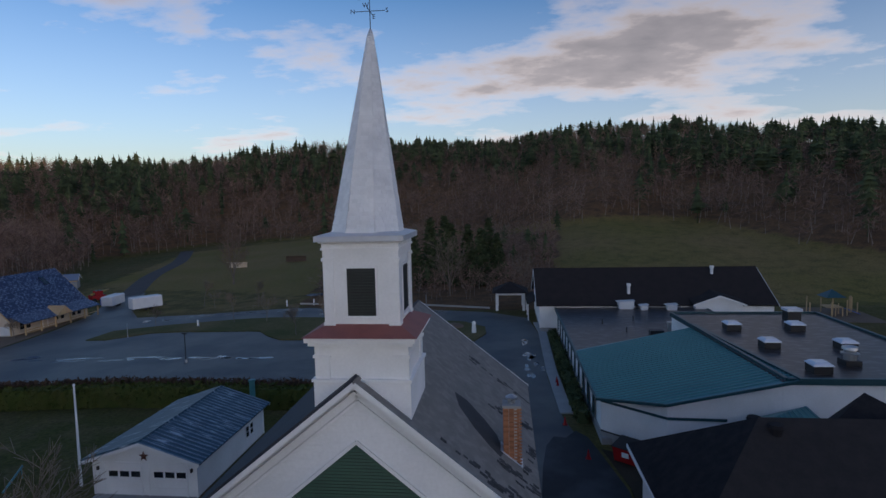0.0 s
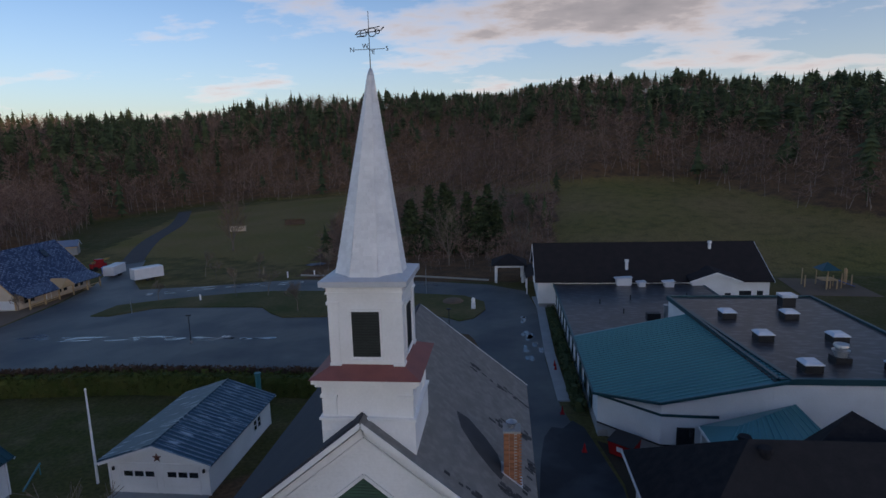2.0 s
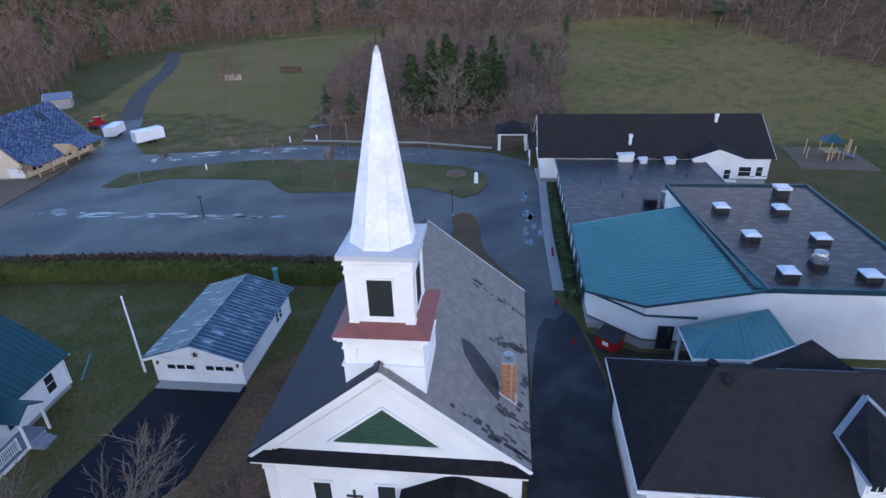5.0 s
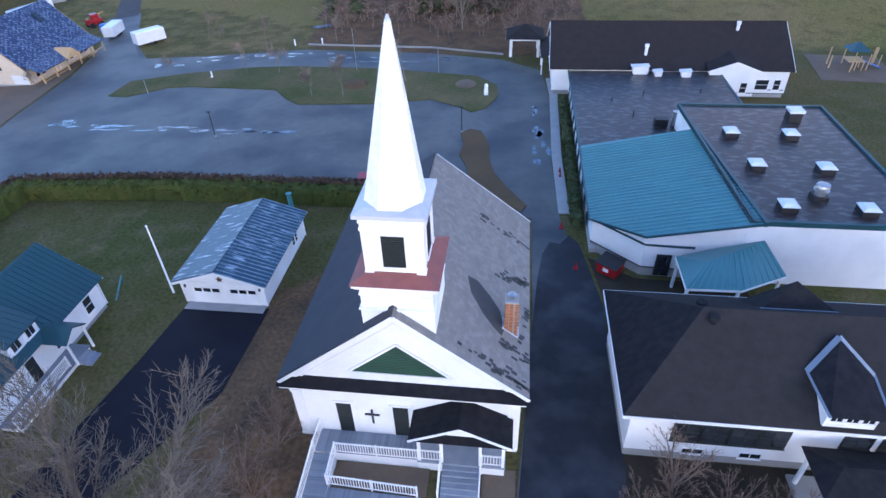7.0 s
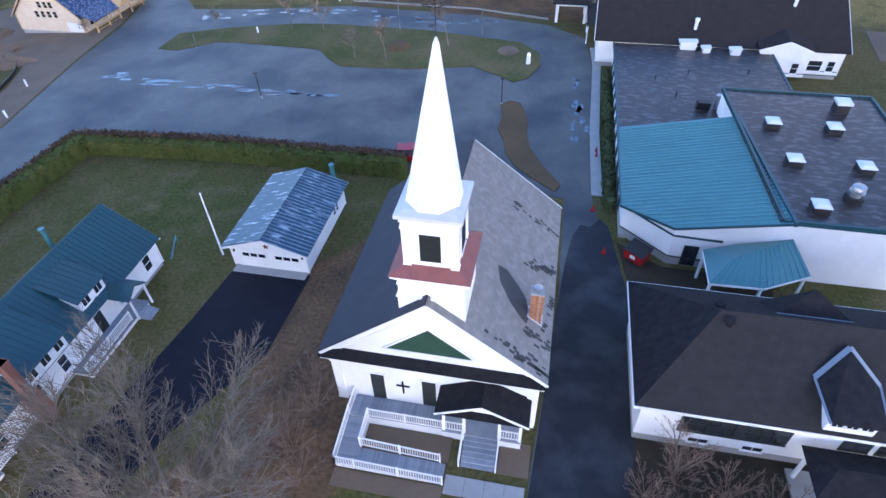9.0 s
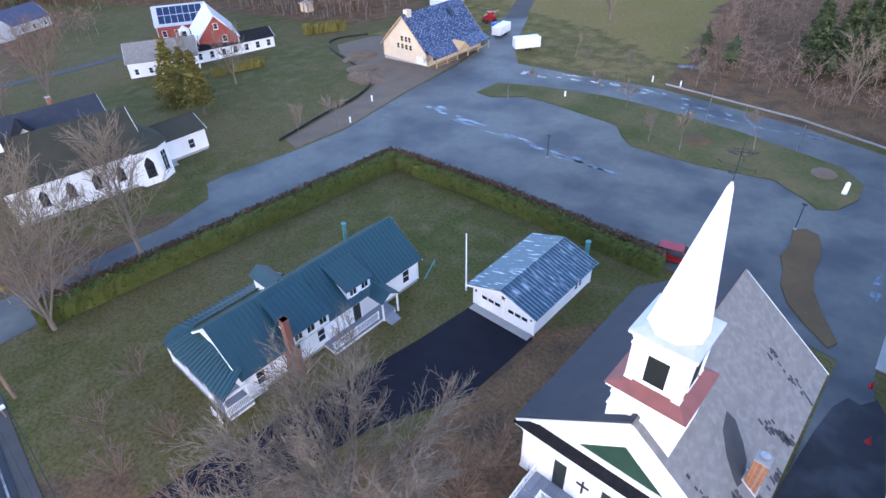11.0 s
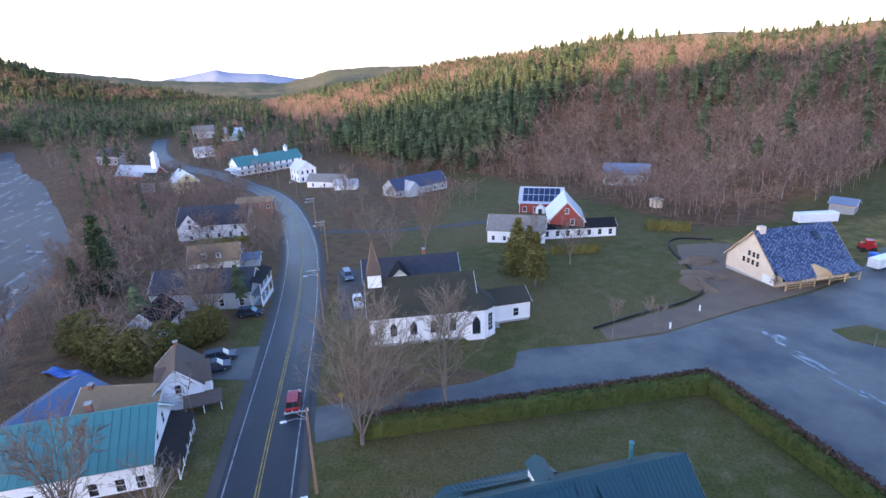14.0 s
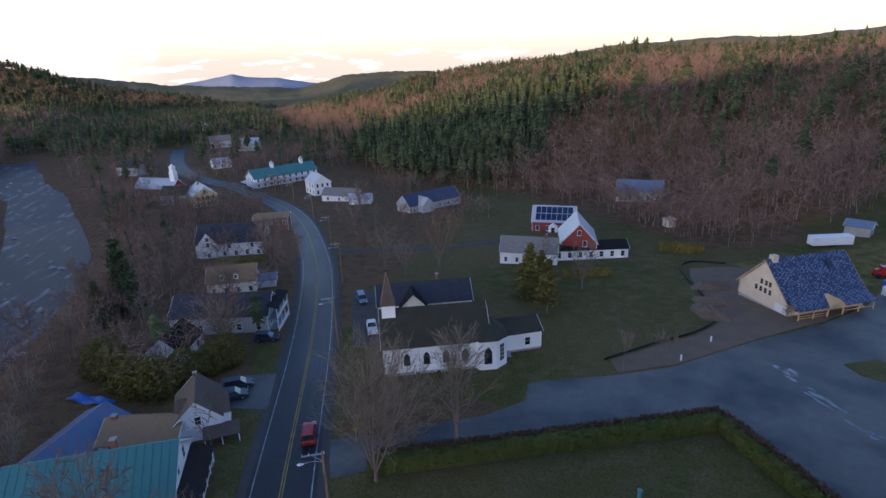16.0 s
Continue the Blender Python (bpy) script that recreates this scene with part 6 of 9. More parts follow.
def woods(n, box, keep, pine_share, tag, hmin=8, hmax=16):
    x, y = rs.uniform(box[0], box[1], n), rs.uniform(box[2], box[3], n)
    ok = keep(x, y)
    x, y = x[ok], y[ok]
    cl = .55 * np.sin(x * .021 + 2) * np.cos(y * .017 - 1) + .45 * np.sin(x * .055 + y * .043) + rs.normal(0, .75, len(x))
    isp = cl > pine_share(x, y)
    for sel, nm in ((isp, 0), (~isp, 1)):
        xx, yy = x[sel], y[sel]
        hh = rs.uniform(hmin, hmax, len(xx)) * (1.15 if nm == 0 else .95)
        hh = hh * np.where((xx > -110) & (yy > 90), .72, 1.0)
        ww = rs.uniform(1.0, 1.55, len(xx)) * np.where((xx > -110) & (yy > 90), 1.2, 1.0)
        if nm == 0:
            scatter("pine_woods", PINES, xx, yy, hh, ww, "pine", "dense dark evergreen %s" % tag, "woods", 1)
        else:
            scatter("hardwood_trunks", [h[0] for h in HARD], xx, yy, hh, ww, "trunk_far", "pale bare trunks of the %s" % tag, "woods", 2)
            scatter("hardwood_crowns", [h[1] for h in HARD], xx, yy, hh, ww, "wood_far", "brown bare crowns of the %s" % tag, "woods", 2)




def clear_of_far_houses(x, y):
    ok = np.ones(len(x), bool)
    for hx, hy in ((-392, -8), (-415, -30), (-430, -60), (-350, -112), (-385, -125), (-420, -110), (-372, -50), (-316, -82), (-340, -14)):
        ok &= np.hypot(x - hx, y - hy) > 13
    return ok


near_pine = lambda x, y: np.interp(forest_depth(x, y), [0, 32, 55, 75, 110, 150], [1.9, 1.3, .75, .35, .3, .4]) * np.where(x > -110, .6, 1) + np.where(x > -110, .1, 0) - 2.4 * np.exp(-((x + 285) / 60) ** 2 - ((y - 75) / 45) ** 2) - 1.8 * np.exp(-((x + 370) / 75) ** 2 - ((y - 60) / 60) ** 2)
woods(30000, (-760, 330, -40, 420), lambda x, y: (forest_depth(x, y) > 1) & (forest_depth(x, y) < 150) & (np.hypot(x + 184, y - 122) > 14), near_pine, "valley-side woods")
woods(15000, (-700, 420, 20, 640), lambda x, y: (forest_depth(x, y) >= 150) & (forest_depth(x, y) < 290), lambda x, y: np.full(len(x), .15), "hilltop woods", 6, 11)
woods(9500, (-1000, -60, -520, -90), lambda x, y: inside(WOODS_S, x, y) & (away(EDGE_S, x, y) < 330), lambda x, y: np.full(len(x), .55), "woods across the river", 11, 17)
woods(7500, (-1200, -325, -330, 60), lambda x, y: ~inside(WOODS_S, x, y) & ~inside(WOODS, x, y) & (away(RIVER, x, y) > 24) & (away(ROAD, x, y) > 12) & clear_of_far_houses(x, y), lambda x, y: np.where(x < -450, .1, .7), "valley-floor woods", 9, 15)
HOUSES = [(-59, -26.5, 13), (-59.5, -41.5, 10), (-72, -18.6, 9), (-72, -28, 9), (-79.5, -38, 10), (-111.5, -17.5, 13), (-109, -30, 8), (-144.5, -21, 10), (-186.5, -25, 15), (-207, -14, 9), (-277, -51, 12), (-288, -66, 10), (-316, -82, 15), (-312, -10, 25), (-275, 4, 9), (-252, 14, 10), (-240, 21, 8), (-84, -13, 9), (-219, 47, 16), (-166, 78, 12), (-136, 60, 15), (-104, 22, 14)]


def clear_of_houses(x, y):
    ok = np.ones(len(x), bool)
    for hx, hy, hr in HOUSES:
        ok &= np.hypot(x - hx, y - hy) > hr
    return ok


woods(2300, (-335, -62, -100, -8), lambda x, y: clear_of_houses(x, y) & (away(RIVER, x, y) > 20) & (away(ROAD, x, y) > 9) & (y < -9), lambda x, y: np.full(len(x), 1.5), "village trees", 5, 11)
woods(420, (-300, -140, 8, 75), lambda x, y: clear_of_houses(x, y) & ~inside(WOODS, x, y) & (away(ROAD, x, y) > 12) & (np.sin(x * .09) + np.cos(y * .13) > .3) & (np.hypot(x + 150, y - 45) > 14), lambda x, y: np.full(len(x), 1.6), "roadside thickets", 4, 9)
woods(1500, (-48, 24, 99, 250), lambda x, y: ~inside(WOODS, x, y) & inside([(-32, 108), (-8, 104), (10, 104), (14, 115), (17, 145), (22, 186), (-5, 225), (-38, 248), (-45, 170)], x, y), lambda x, y: np.full(len(x), 1.5), "brushy bank", 4, 9)
woods(500, (-330, -140, 30, 130), lambda x, y: clear_of_houses(x, y) & (away(EDGE, x, y) < 14) & (np.hypot(x + 184, y - 122) > 13), lambda x, y: np.full(len(x), 1.6), "wood edge", 4, 9)
woods(900, (-240, -114, 84, 160), lambda x, y: clear_of_houses(x, y) & ~inside(WOODS, x, y) & inside([(-235, 84), (-190, 96), (-148, 100), (-128, 104), (-118, 108), (-122, 128), (-150, 160), (-240, 150)], x, y) & (np.hypot(x + 185, y - 121) > 12), lambda x, y: np.full(len(x), 2.2), "wood beside the meadow", 7, 13)
woods(700, (-300, -60, -140, -40), lambda x, y: ~inside(WOODS_S, x, y) & (away(RIVER, x, y) > 22) & (y < -46 + (x + 60) * .1), lambda x, y: np.full(len(x), 1.2), "riverside trees", 7, 12)


def evergreen(x, y, H, seed, label, mat="pine", width=.3, name="spruce", layers=14, base=.04, group="", rounded=False):
    v, f = conifer(seed, layers=layers, points=13, width=width, base=base, ragged=.45)
    T = thing(name, label, "tree", pose(x, y, hz(x, y) - .1), group)
    v = v * H
    part("trunk", Shape().tube((0, 0, 0), (0, 0, H * .8), .02 * H, .004 * H, 6), "bark", T)
    rr = np.random.RandomState(seed)
    cnt = 3200 if rounded else 1100
    t = rr.uniform(0, 1, cnt) ** 1.2
    zz = base + (1 - base) * t
    rad = width * (1 - t) ** .8 * rr.uniform(.55, 1.05, cnt) * H
    if rounded:
        rad = width * np.sqrt(np.clip(1 - (1.75 * t - .72) ** 2, 0, 1)) * (.55 + .5 * rr.uniform(0, 1, cnt) ** .5) * (1 + .18 * np.sin(9 * t + seed)) * H
        zz = .03 + .95 * t
        v, f = v[:4], f[:3]
    a = rr.uniform(0, 6.283, cnt)
    c = np.stack([rad * np.cos(a), rad * np.sin(a), zz * H], 1)
    tri = (c[:, None, :] + rr.normal(size=(cnt, 3, 3)) * np.array([.035, .035, .02]) * H * .9).reshape(-1, 3)
    me = bpy.data.meshes.new("crown")
    fill(me, np.concatenate([v, tri]), np.concatenate([f, np.arange(len(tri)).reshape(-1, 3) + len(v)]))
    me.materials.append(M[mat])
    part("crown", me, mat, T)
    return T


_r = random.Random(9)
for i, (x, y, H) in enumerate(((-15, 122, 10), (-11.5, 125, 12), (-7, 124, 11), (-3.5, 127, 10.5), (-.5, 122, 10), (3, 128, 8.5), (-9, 131, 12), (-17, 129, 9), (1, 133, 11))):
    evergreen(x, y, H * 1.2, 50 + i, "dark green spruce in a group behind the lane", group="spruces behind the lane", width=.24)
evergreen(-93.5, 45.2, 11.5, 70, "tall olive arborvitae with a bare lower trunk", mat="cedar", width=.24, name="arborvitae", base=.22, layers=12)
evergreen(-104, 45.5, 12, 71, "broad olive-green arborvitae beside another", mat="cedar", width=.36, name="arborvitae", layers=12)
evergreen(-106, 49, 9.5, 76, "low olive-green arborvitae behind another", mat="cedar", width=.36, name="arborvitae", layers=11)
evergreen(62, 66, 13, 72, "dark spruce beyond the school roof", width=.28)
evergreen(57, 60, 10, 73, "dark spruce beyond the school roof", width=.28)
evergreen(-124.7, -41, 17, 74, "tall dark spruce near the river", width=.26)
evergreen(-118, -44, 10, 75, "dark spruce near the river", width=.28)
for i, (x, y, H) in enumerate(((-90, -33, 7), (-93, -36.5, 6.5), (-87, -31, 6.5), (-84, -28, 7), (-82, -24.5, 7), (-85.5, -21.5, 6.5), (-88, -18, 5.5), (-90.5, -15.5, 6), (-96.5, -36, 6))):
    evergreen(x, y, H, 80 + i, "olive evergreen in a dense clump", mat="cedar", width=.46, name="arborvitae", layers=9, rounded=True, group="evergreens behind the houses")
for i, (x, y, H) in enumerate(((-303, -14, 9), (-309, -9, 9), (-315, -5, 10))):
    evergreen(x, y, H, 95 + i, "dark spruce before the inn", width=.3, group="spruces before the inn")


# ---------------------------------------------------------------- far hills
def ridge_top(t, dist, prof):
    return np.interp(t, [p[0] for p in prof], [p[1] for p in prof]) + dist * .0016 * (np.sin(t * 41) * .6 + np.sin(t * 97 + 1) * .35 + np.sin(t * 213) * .2)


def ridge_woods(n, dist, a0, a1, prof, low, seed, h0, h1, pines, tag, wide=1.0):
    """Single trees over the near slope of a hill chain."""
    r = np.random.RandomState(seed)
    t, q = r.uniform(0, 1, n), r.uniform(.25, 1.0, n) ** .7
    b, dd = np.radians(a0 + (a1 - a0) * t), dist * (.84 + .16 * q)
    z = low + (ridge_top(t, dist, prof) - low) * np.sin(q * 1.5708) - 1.0
    x, y = dd * np.sin(b), dd * np.cos(b)
    p = np.sin(t * 60 + q * 9) * .3 + np.cos(t * 23 - q * 14) * .3 + r.normal(0, .5, n) > pines
    for sel, tpl, mat, nm in ((p, PINES, "pine", "evergreens"), (~p, [c for _, c in HARD], "wood_far", "bare trees")):
        scatter("hill_woods", tpl, x[sel], y[sel], r.uniform(h0, h1, sel.sum()), r.uniform(1.0, 1.7, sel.sum()) * wide, mat, "%s on the %s" % (nm, tag), "woods", seed, z[sel])


def far_ridge(name, dist, a0, a1, prof, mat, label, low=-90.0, crown=5.0):
    """A hill chain far off: bearings in degrees clockwise from +y, heights by profile, with a slope towards the viewer."""
    n, r = 340, random.Random(len(name))
    rows = [(.80, -9.0)] + [(.84 + .16 * q, math.sin(q * 1.5708)) for q in np.linspace(.04, 1, 22)] + [(1.06, -9.0)]
    m = len(rows)
    s = Shape()
    for i in range(n + 1):
        t = i / n
        b = radians(a0 + (a1 - a0) * t)
        h = ridge_top(t, dist, prof)
        for dd, k in rows:
            j = r.uniform(0, crown) if k > 0 else 0
            dn = dd + r.uniform(-.002, .002)
            s.v.append((dist * dn * math.sin(b), dist * dn * math.cos(b), low if k < 0 else low + (h - low) * k + j))
    s.f = [(i * m + j, (i + 1) * m + j, (i + 1) * m + j + 1, i * m + j + 1) for i in range(n) for j in range(m - 1)]
    ob = solo(name, s, mat, label, "hills", kind="structure")
    ob.data.polygons.foreach_set("use_smooth", [True] * len(ob.data.polygons))


NEAR_TOP = [(0, 50), (.1, 70), (.16, 58), (.189, 45), (.211, 32), (.226, 20), (.267, -4), (.323, -24), (.378, -48), (.427, -58), (.5, -40), (.55, -5), (.62, 12), (.75, 30), (1, 40)]
far_ridge("backdrop_near_hills", 1250, -130, -38, NEAR_TOP, "far_wood", "lit wooded hills beyond the village")
ridge_woods(8500, 1250, -130, -38, NEAR_TOP, -90.0, 61, 11, 20, -.1, "hills beyond the village", 1.25)
# its haze is only in the surface colour
far_ridge("backdrop_mountain", 4300, -135, -70, [(0, -120), (.3, -120), (.47, -110), (.523, -93), (.552, -64), (.595, -34), (.625, -62), (.67, -84), (.717, -120), (1, -140)], "far_hill", "mountain at the valley's end, coloured pale blue for haze", -260.0, 0.0)
far_ridge("backdrop_hills", 2600, -140, -20, [(0, 70), (.2, 40), (.267, 8), (.297, -14), (.325, -43), (.4125, -70), (.448, -27), (.4925, -20), (.5375, -36), (.5825, 1), (.667, 54), (.743, 74), (.778, 58), (.83, 83), (1, 80)], "far_near", "brown wooded hills along the valley")
far_ridge("backdrop_ridge", 2300, -20, 60, [(0, 50), (.3, 95), (.45, 150), (.53, 186), (.6, 155), (.75, 110), (1, 70)], "far_near", "wooded hill behind the near ridge")


# ---------------------------------------------------------------- the school
def gutter_box(sh, pts, z0, z1, t=.25):
    """A low parapet along a closed outline."""
    for (x0, y0), (x1, y1) in zip(pts, pts[1:] + pts[:1]):
        sh.bar((x0, y0, (z0 + z1) / 2), (x1, y1, (z0 + z1) / 2), t, z1 - z0)
    return sh


school = thing("school", "white flat-roofed school with dark roofs and a teal metal roof", "school", pose(20, 60, 0))
SX, SY = 20, 60


def sp(name, sh, mat, label="", parent=None):
    sh.v = [(x - SX, y - SY, z) for x, y, z in sh.v]
    return part(name, sh, mat, parent or school, label)


# classroom wing with a flat roof
sp("wall", Shape().box(11.6, 55, .5, 31, 81.5, 3.3), "white")
sp("foundation", Shape().box(11.65, 44, -.2, 31, 81.5, .5), "concrete")
sp("flat_roof", Shape().box(11.45, 55, 3.3, 31.1, 81.2, 3.42), "membrane", "wet dark flat roof with pale worn patches")
sp("parapet", Shape().box(11.3, 55, 3.1, 11.5, 81.4, 3.5), "teal_dark")
sp("parapet", Shape().box(30.95, 62.5, 3.1, 31.2, 81.2, 3.5), "teal_dark")
for i in range(11):
    y = 47.5 + i * 3.05
    window(school, (11.58 - SX, y - SY, 1.0), (-1, 0), .85, 1.75, trim="teal_dark", cols=1, rows=2, board=.08)
# the teal roof rises towards the hall
plane = lambda x: 3.5 + (x - 11.5) * .222
foot = [(11.7, 57.5), (11.7, 44.6), (15.6, 41.2), (23.6, 40.9), (22.4, 57.2)]
body = Shape()
k = len(foot)
body.v = [(x, y, .9) for x, y in foot] + [(x, y, plane(x) - .12) for x, y in foot]
body.f = [tuple(range(k)), tuple(range(2 * k - 1, k - 1, -1))] + [(i, i + k, (i + 1) % k + k, (i + 1) % k) for i in range(k)]
sp("wall", body, "white")
sp("wall_base", Shape().prism([(x, y) for x, y in foot[::-1]], 0, .9), "concrete")
sp("wall_band", gutter_box(Shape(), [(11.7, 44.6), (15.6, 41.2), (19.5, 41.0)], 3.12, 3.3, .12), "teal_dark")
sp("wall_band", gutter_box(Shape(), [(11.7, 44.6), (15.6, 41.2), (19.5, 41.0)], .85, .95, .1), "black")
tr = [(11.35, 58.0), (11.35, 44.3), (15.4, 40.75), (23.95, 40.45), (22.55, 57.6)]
tro = sp("teal_roof", Shape().slab([(x, y, plane(x)) for x, y in tr], .12), "teal", "sloping teal standing-seam metal roof")
i = 0
y = 41.2
while y < 57.6:
    x0 = 11.36 if y > 44.3 else 11.36 + (44.3 - y) * 1.14
    x1 = 23.9 - (y - 40.45) * .082
    sp("seam", Shape().bar((x0, y, plane(x0) + .02), (x1, y, plane(x1) + .02), .09, .11), "teal_seam", parent=tro)
    y += .52
sp("roof_edge", Shape().bar((23.97, 40.4, 6.18), (22.55, 57.7, 5.98), .32, .42), "teal_dark")
sp("fascia", Shape().bar((11.3, 58, 3.42), (11.3, 44.3, 3.42), .1, .2).bar((11.3, 44.3, 3.42), (15.4, 40.7, 4.3), .1, .2).bar((15.4, 40.7, 4.3), (23.95, 40.4, 6.2), .1, .2), "teal_dark")
door(school, (17.3 - SX, 41.1 - SY, .1), (-.04, -1), 1.0, 2.1, mat="glass", trim="black")
# the hall
sp("wall", Shape().prism([(23.0, 40.9), (36.2, 40.9), (36.2, 63), (22.0, 63)], 0, 6.0), "white")
sp("hall_roof", Shape().prism([(22.9, 40.75), (36.35, 40.75), (36.35, 63.1), (21.85, 63.1)], 6.0, 6.12), "membrane", "wet brown flat hall roof")
sp("parapet", gutter_box(Shape(), [(23.2, 40.8), (36.3, 40.8), (36.3, 63.05), (21.9, 63.05)], 5.86, 6.3), "teal_dark")
for x, y in ((25.3, 55.8), (30.7, 55.6), (25.8, 49.4), (31.4, 49.1), (26.2, 42.8), (32.0, 42.6)):
    sk = thing("skylight", "domed roof skylight on a black kerb", "skylight", pose(x, y, 6.12), "skylights on the hall roof")
    part("kerb", Shape().box(-.62, -.62, 0, .62, .62, .55), "black", sk)
    part("dome", Shape().add([(a * .68, b * .68, .55) for a, b in ((-1, -1), (1, -1), (1, 1), (-1, 1))] + [(a * .66, b * .66, .63) for a, b in ((-1, -1), (1, -1), (1, 1), (-1, 1))] + [(a * .42, b * .42, .80) for a, b in ((-1, -1), (1, -1), (1, 1), (-1, 1))],
                             [(0, 1, 5, 4), (1, 2, 6, 5), (2, 3, 7, 6), (3, 0, 4, 7), (4, 5, 9, 8), (5, 6, 10, 9), (6, 7, 11, 10), (7, 4, 8, 11), (8, 9, 10, 11)]), "lens", sk, "cloudy white dome")
v = thing("roof_ventilator", "round galvanised roof ventilator", "ventilator", pose(29.2, 44.6, 6.12))
part("kerb", Shape().box(-.55, -.55, 0, .55, .55, .4), "black", v)
part("hood", Shape().rings([(.42, .4), (.42, .75), (.6, .78), (.6, .9), (.4, .95), (.4, 1.15), (.55, 1.18), (.5, 1.35), (.1, 1.42)], 14), "steel", v)
v = thing("roof_vent_box", "tall dark roof vent with a pale cap", "ventilator", pose(32.3, 59.6, 6.12))
part("box", Shape().box(-.6, -.6, 0, .6, .6, 1.0), "black", v)
part("cap", Shape().box(-.7, -.7, 1.0, .7, .7, 1.25), "lens", v)
for x, y, w, h, nm, lb in ((20.7, 79.6, 1.0, 1.0, "air_handler", "white rooftop air handler"), (22.9, 78.9, .45, .6, "roof_vent", "small white roof vent"), (26.4, 78.7, .6, .7, "roof_vent", "low white roof vent")):
    v = thing(nm, lb, "ventilator", pose(x, y, 3.42))
    part("body", Shape().box(-w, -.5, .15, w, .5, h).box(-w * .9, -.45, 0, w * .9, .45, .15), "car_white", v)
    part("hood", Shape().slab([(-w - .25, -.6, h + .02), (w + .1, -.6, h + .14), (w + .1, .6, h + .14), (-w - .25, .6, h + .02)], .06), "car_white", v)
v = thing("roof_vent", "small dark vent with a steel pipe", "ventilator", pose(21.5, 63.6, 3.42))
part("box", Shape().box(-1.6, -.4, 0, -.2, .4, .8), "black", v)
part("pipe", Shape().tube((.5, 0, 0), (.5, 0, 1.5), .28, .28, 10).tube((.5, 0, 1.5), (.5, 0, 1.7), .36, .36, 10), "steel", v)
for x, y in ((18, 66), (25, 68), (16, 70), (27, 73), (20, 72)):
    solo("roof_pipe", Shape().tube((0, 0, 0), (0, 0, .6), .06, .06, 8), "black", "thin black vent pipe on the flat roof", "pipe", pose(x, y, 3.42))
# entrance canopy with a teal hipped roof
can = thing("school_canopy", "teal metal hipped entrance canopy on white posts", "canopy", pose(21.5, 39.6, 0))
A, B, C, D = (-3.7, -3.6, 3.1), (.3, -3.5, 3.1), (4.1, -1.5, 3.1), (3.0, 1.3, 4.35)
E, F, G = (-1.8, -1.3, 3.95), (-3.7, .3, 3.1), (-1.0, 1.3, 3.2)
can_s = part("roof", Shape().slab([A, B, E], .1).slab([B, D, E], .1).slab([B, C, D], .1), "teal", can)
part("roof", Shape().slab([F, A, E], .1), "teal", can)
part("roof", Shape().slab([F, E, D], .1).slab([F, D, G], .1), "teal", can)
for k in range(14):
    t = (k + .5) / 14
    lo = Vector(A).lerp(Vector(B), t / .5) if t < .5 else Vector(B).lerp(Vector(C), (t - .5) / .5)
    part("seam", Shape().bar(lo + Vector((0, 0, .03)), Vector(E).lerp(Vector(D), t) + Vector((0, 0, .03)), .06, .07), "teal_seam", can_s)
for a, b in ((A, B), (B, C), (F, A)):
    part("fascia", Shape().bar(Vector(a) - Vector((0, 0, .1)), Vector(b) - Vector((0, 0, .1)), .06, .2), "white", can)
for px, py in ((-3.5, -3.3), (-3.5, .1), (.2, -3.3), (3.8, -1.4)):
    part("post", Shape().box(px - .1, py - .1, 0, px + .1, py + .1, 3.05), "white", can)
# the pitched wing at the back
ann = gable_house("school_wing", "white school wing with long dark brown shingle roof", "school wing", 24.6, 87.2, 0, 0, 30.6, 13.6, 3.9, 3.9, wall="white", roof="shingle_bare", over=.5, base=.6,
                  wins=[("s", 10.0, 1.1, .9, 1.3), ("s", 12.3, 1.1, 1.6, 1.3), ("s", 14.2, 1.1, .8, 1.3), ("w", 3, 1.2, 1, 1.4), ("w", -3, 1.2, 1, 1.4)], doors=[("s", 8.0, .3, 1.0, 2.1, "pale_green")])
part("gable_roof", Shape().slab([(4.7, -8.3, 4.0), (8.0, -8.3, 5.2), (8.0, -2.8, 5.6), (4.7, -6.0, 4.5)], .12).slab([(8.0, -8.3, 5.2), (11.3, -8.3, 4.0), (11.3, -6.0, 4.5), (8.0, -2.8, 5.6)], .12), "shingle_bare", ann)
part("gable_wall", Shape().add([(5.0, -8.0, .6), (11.0, -8.0, .6), (11.0, -8.0, 4.0), (8.0, -8.0, 5.1), (5.0, -8.0, 4.0), (5.0, -6.7, .6), (11.0, -6.7, .6), (11.0, -6.7, 4.0), (8.0, -6.7, 5.1), (5.0, -6.7, 4.0)],
                                [(0, 1, 2, 3, 4), (9, 8, 7, 6, 5), (0, 5, 6, 1), (1, 6, 7, 2), (4, 9, 5, 0), (2, 7, 8, 3), (3, 8, 9, 4)]), "white", ann)
window(ann, (9.6, -8.0, 1.1), (0, -1), .8, 1.3)
door(ann, (7.2, -8.0, .3), (0, -1), .95, 2.1, mat="pale_green")
for x, y, z in ((-3.0, -5.0, 6.2), (9.3, -1.2, 8.1)):
    part("vent_pipe", Shape().tube((x, y, z - 1.6), (x, y, z), .22, .22, 10).tube((x, y, z - .1), (x, y, z + .25), .3, .3, 10), "car_white", ann, "white roof vent")
part("fascia", Shape().bar((4.65, -8.34, 3.92), (8.0, -8.34, 5.14), .06, .26).bar((8.0, -8.34, 5.14), (11.35, -8.34, 3.92), .06, .26), "white", ann)
part("band", Shape().box(4.9, -8.03, 1.0, 15.3, -8.01, 1.1).box(11.0, -6.84, 1.0, 15.34, -6.81, 1.1), "teal_dark", ann)
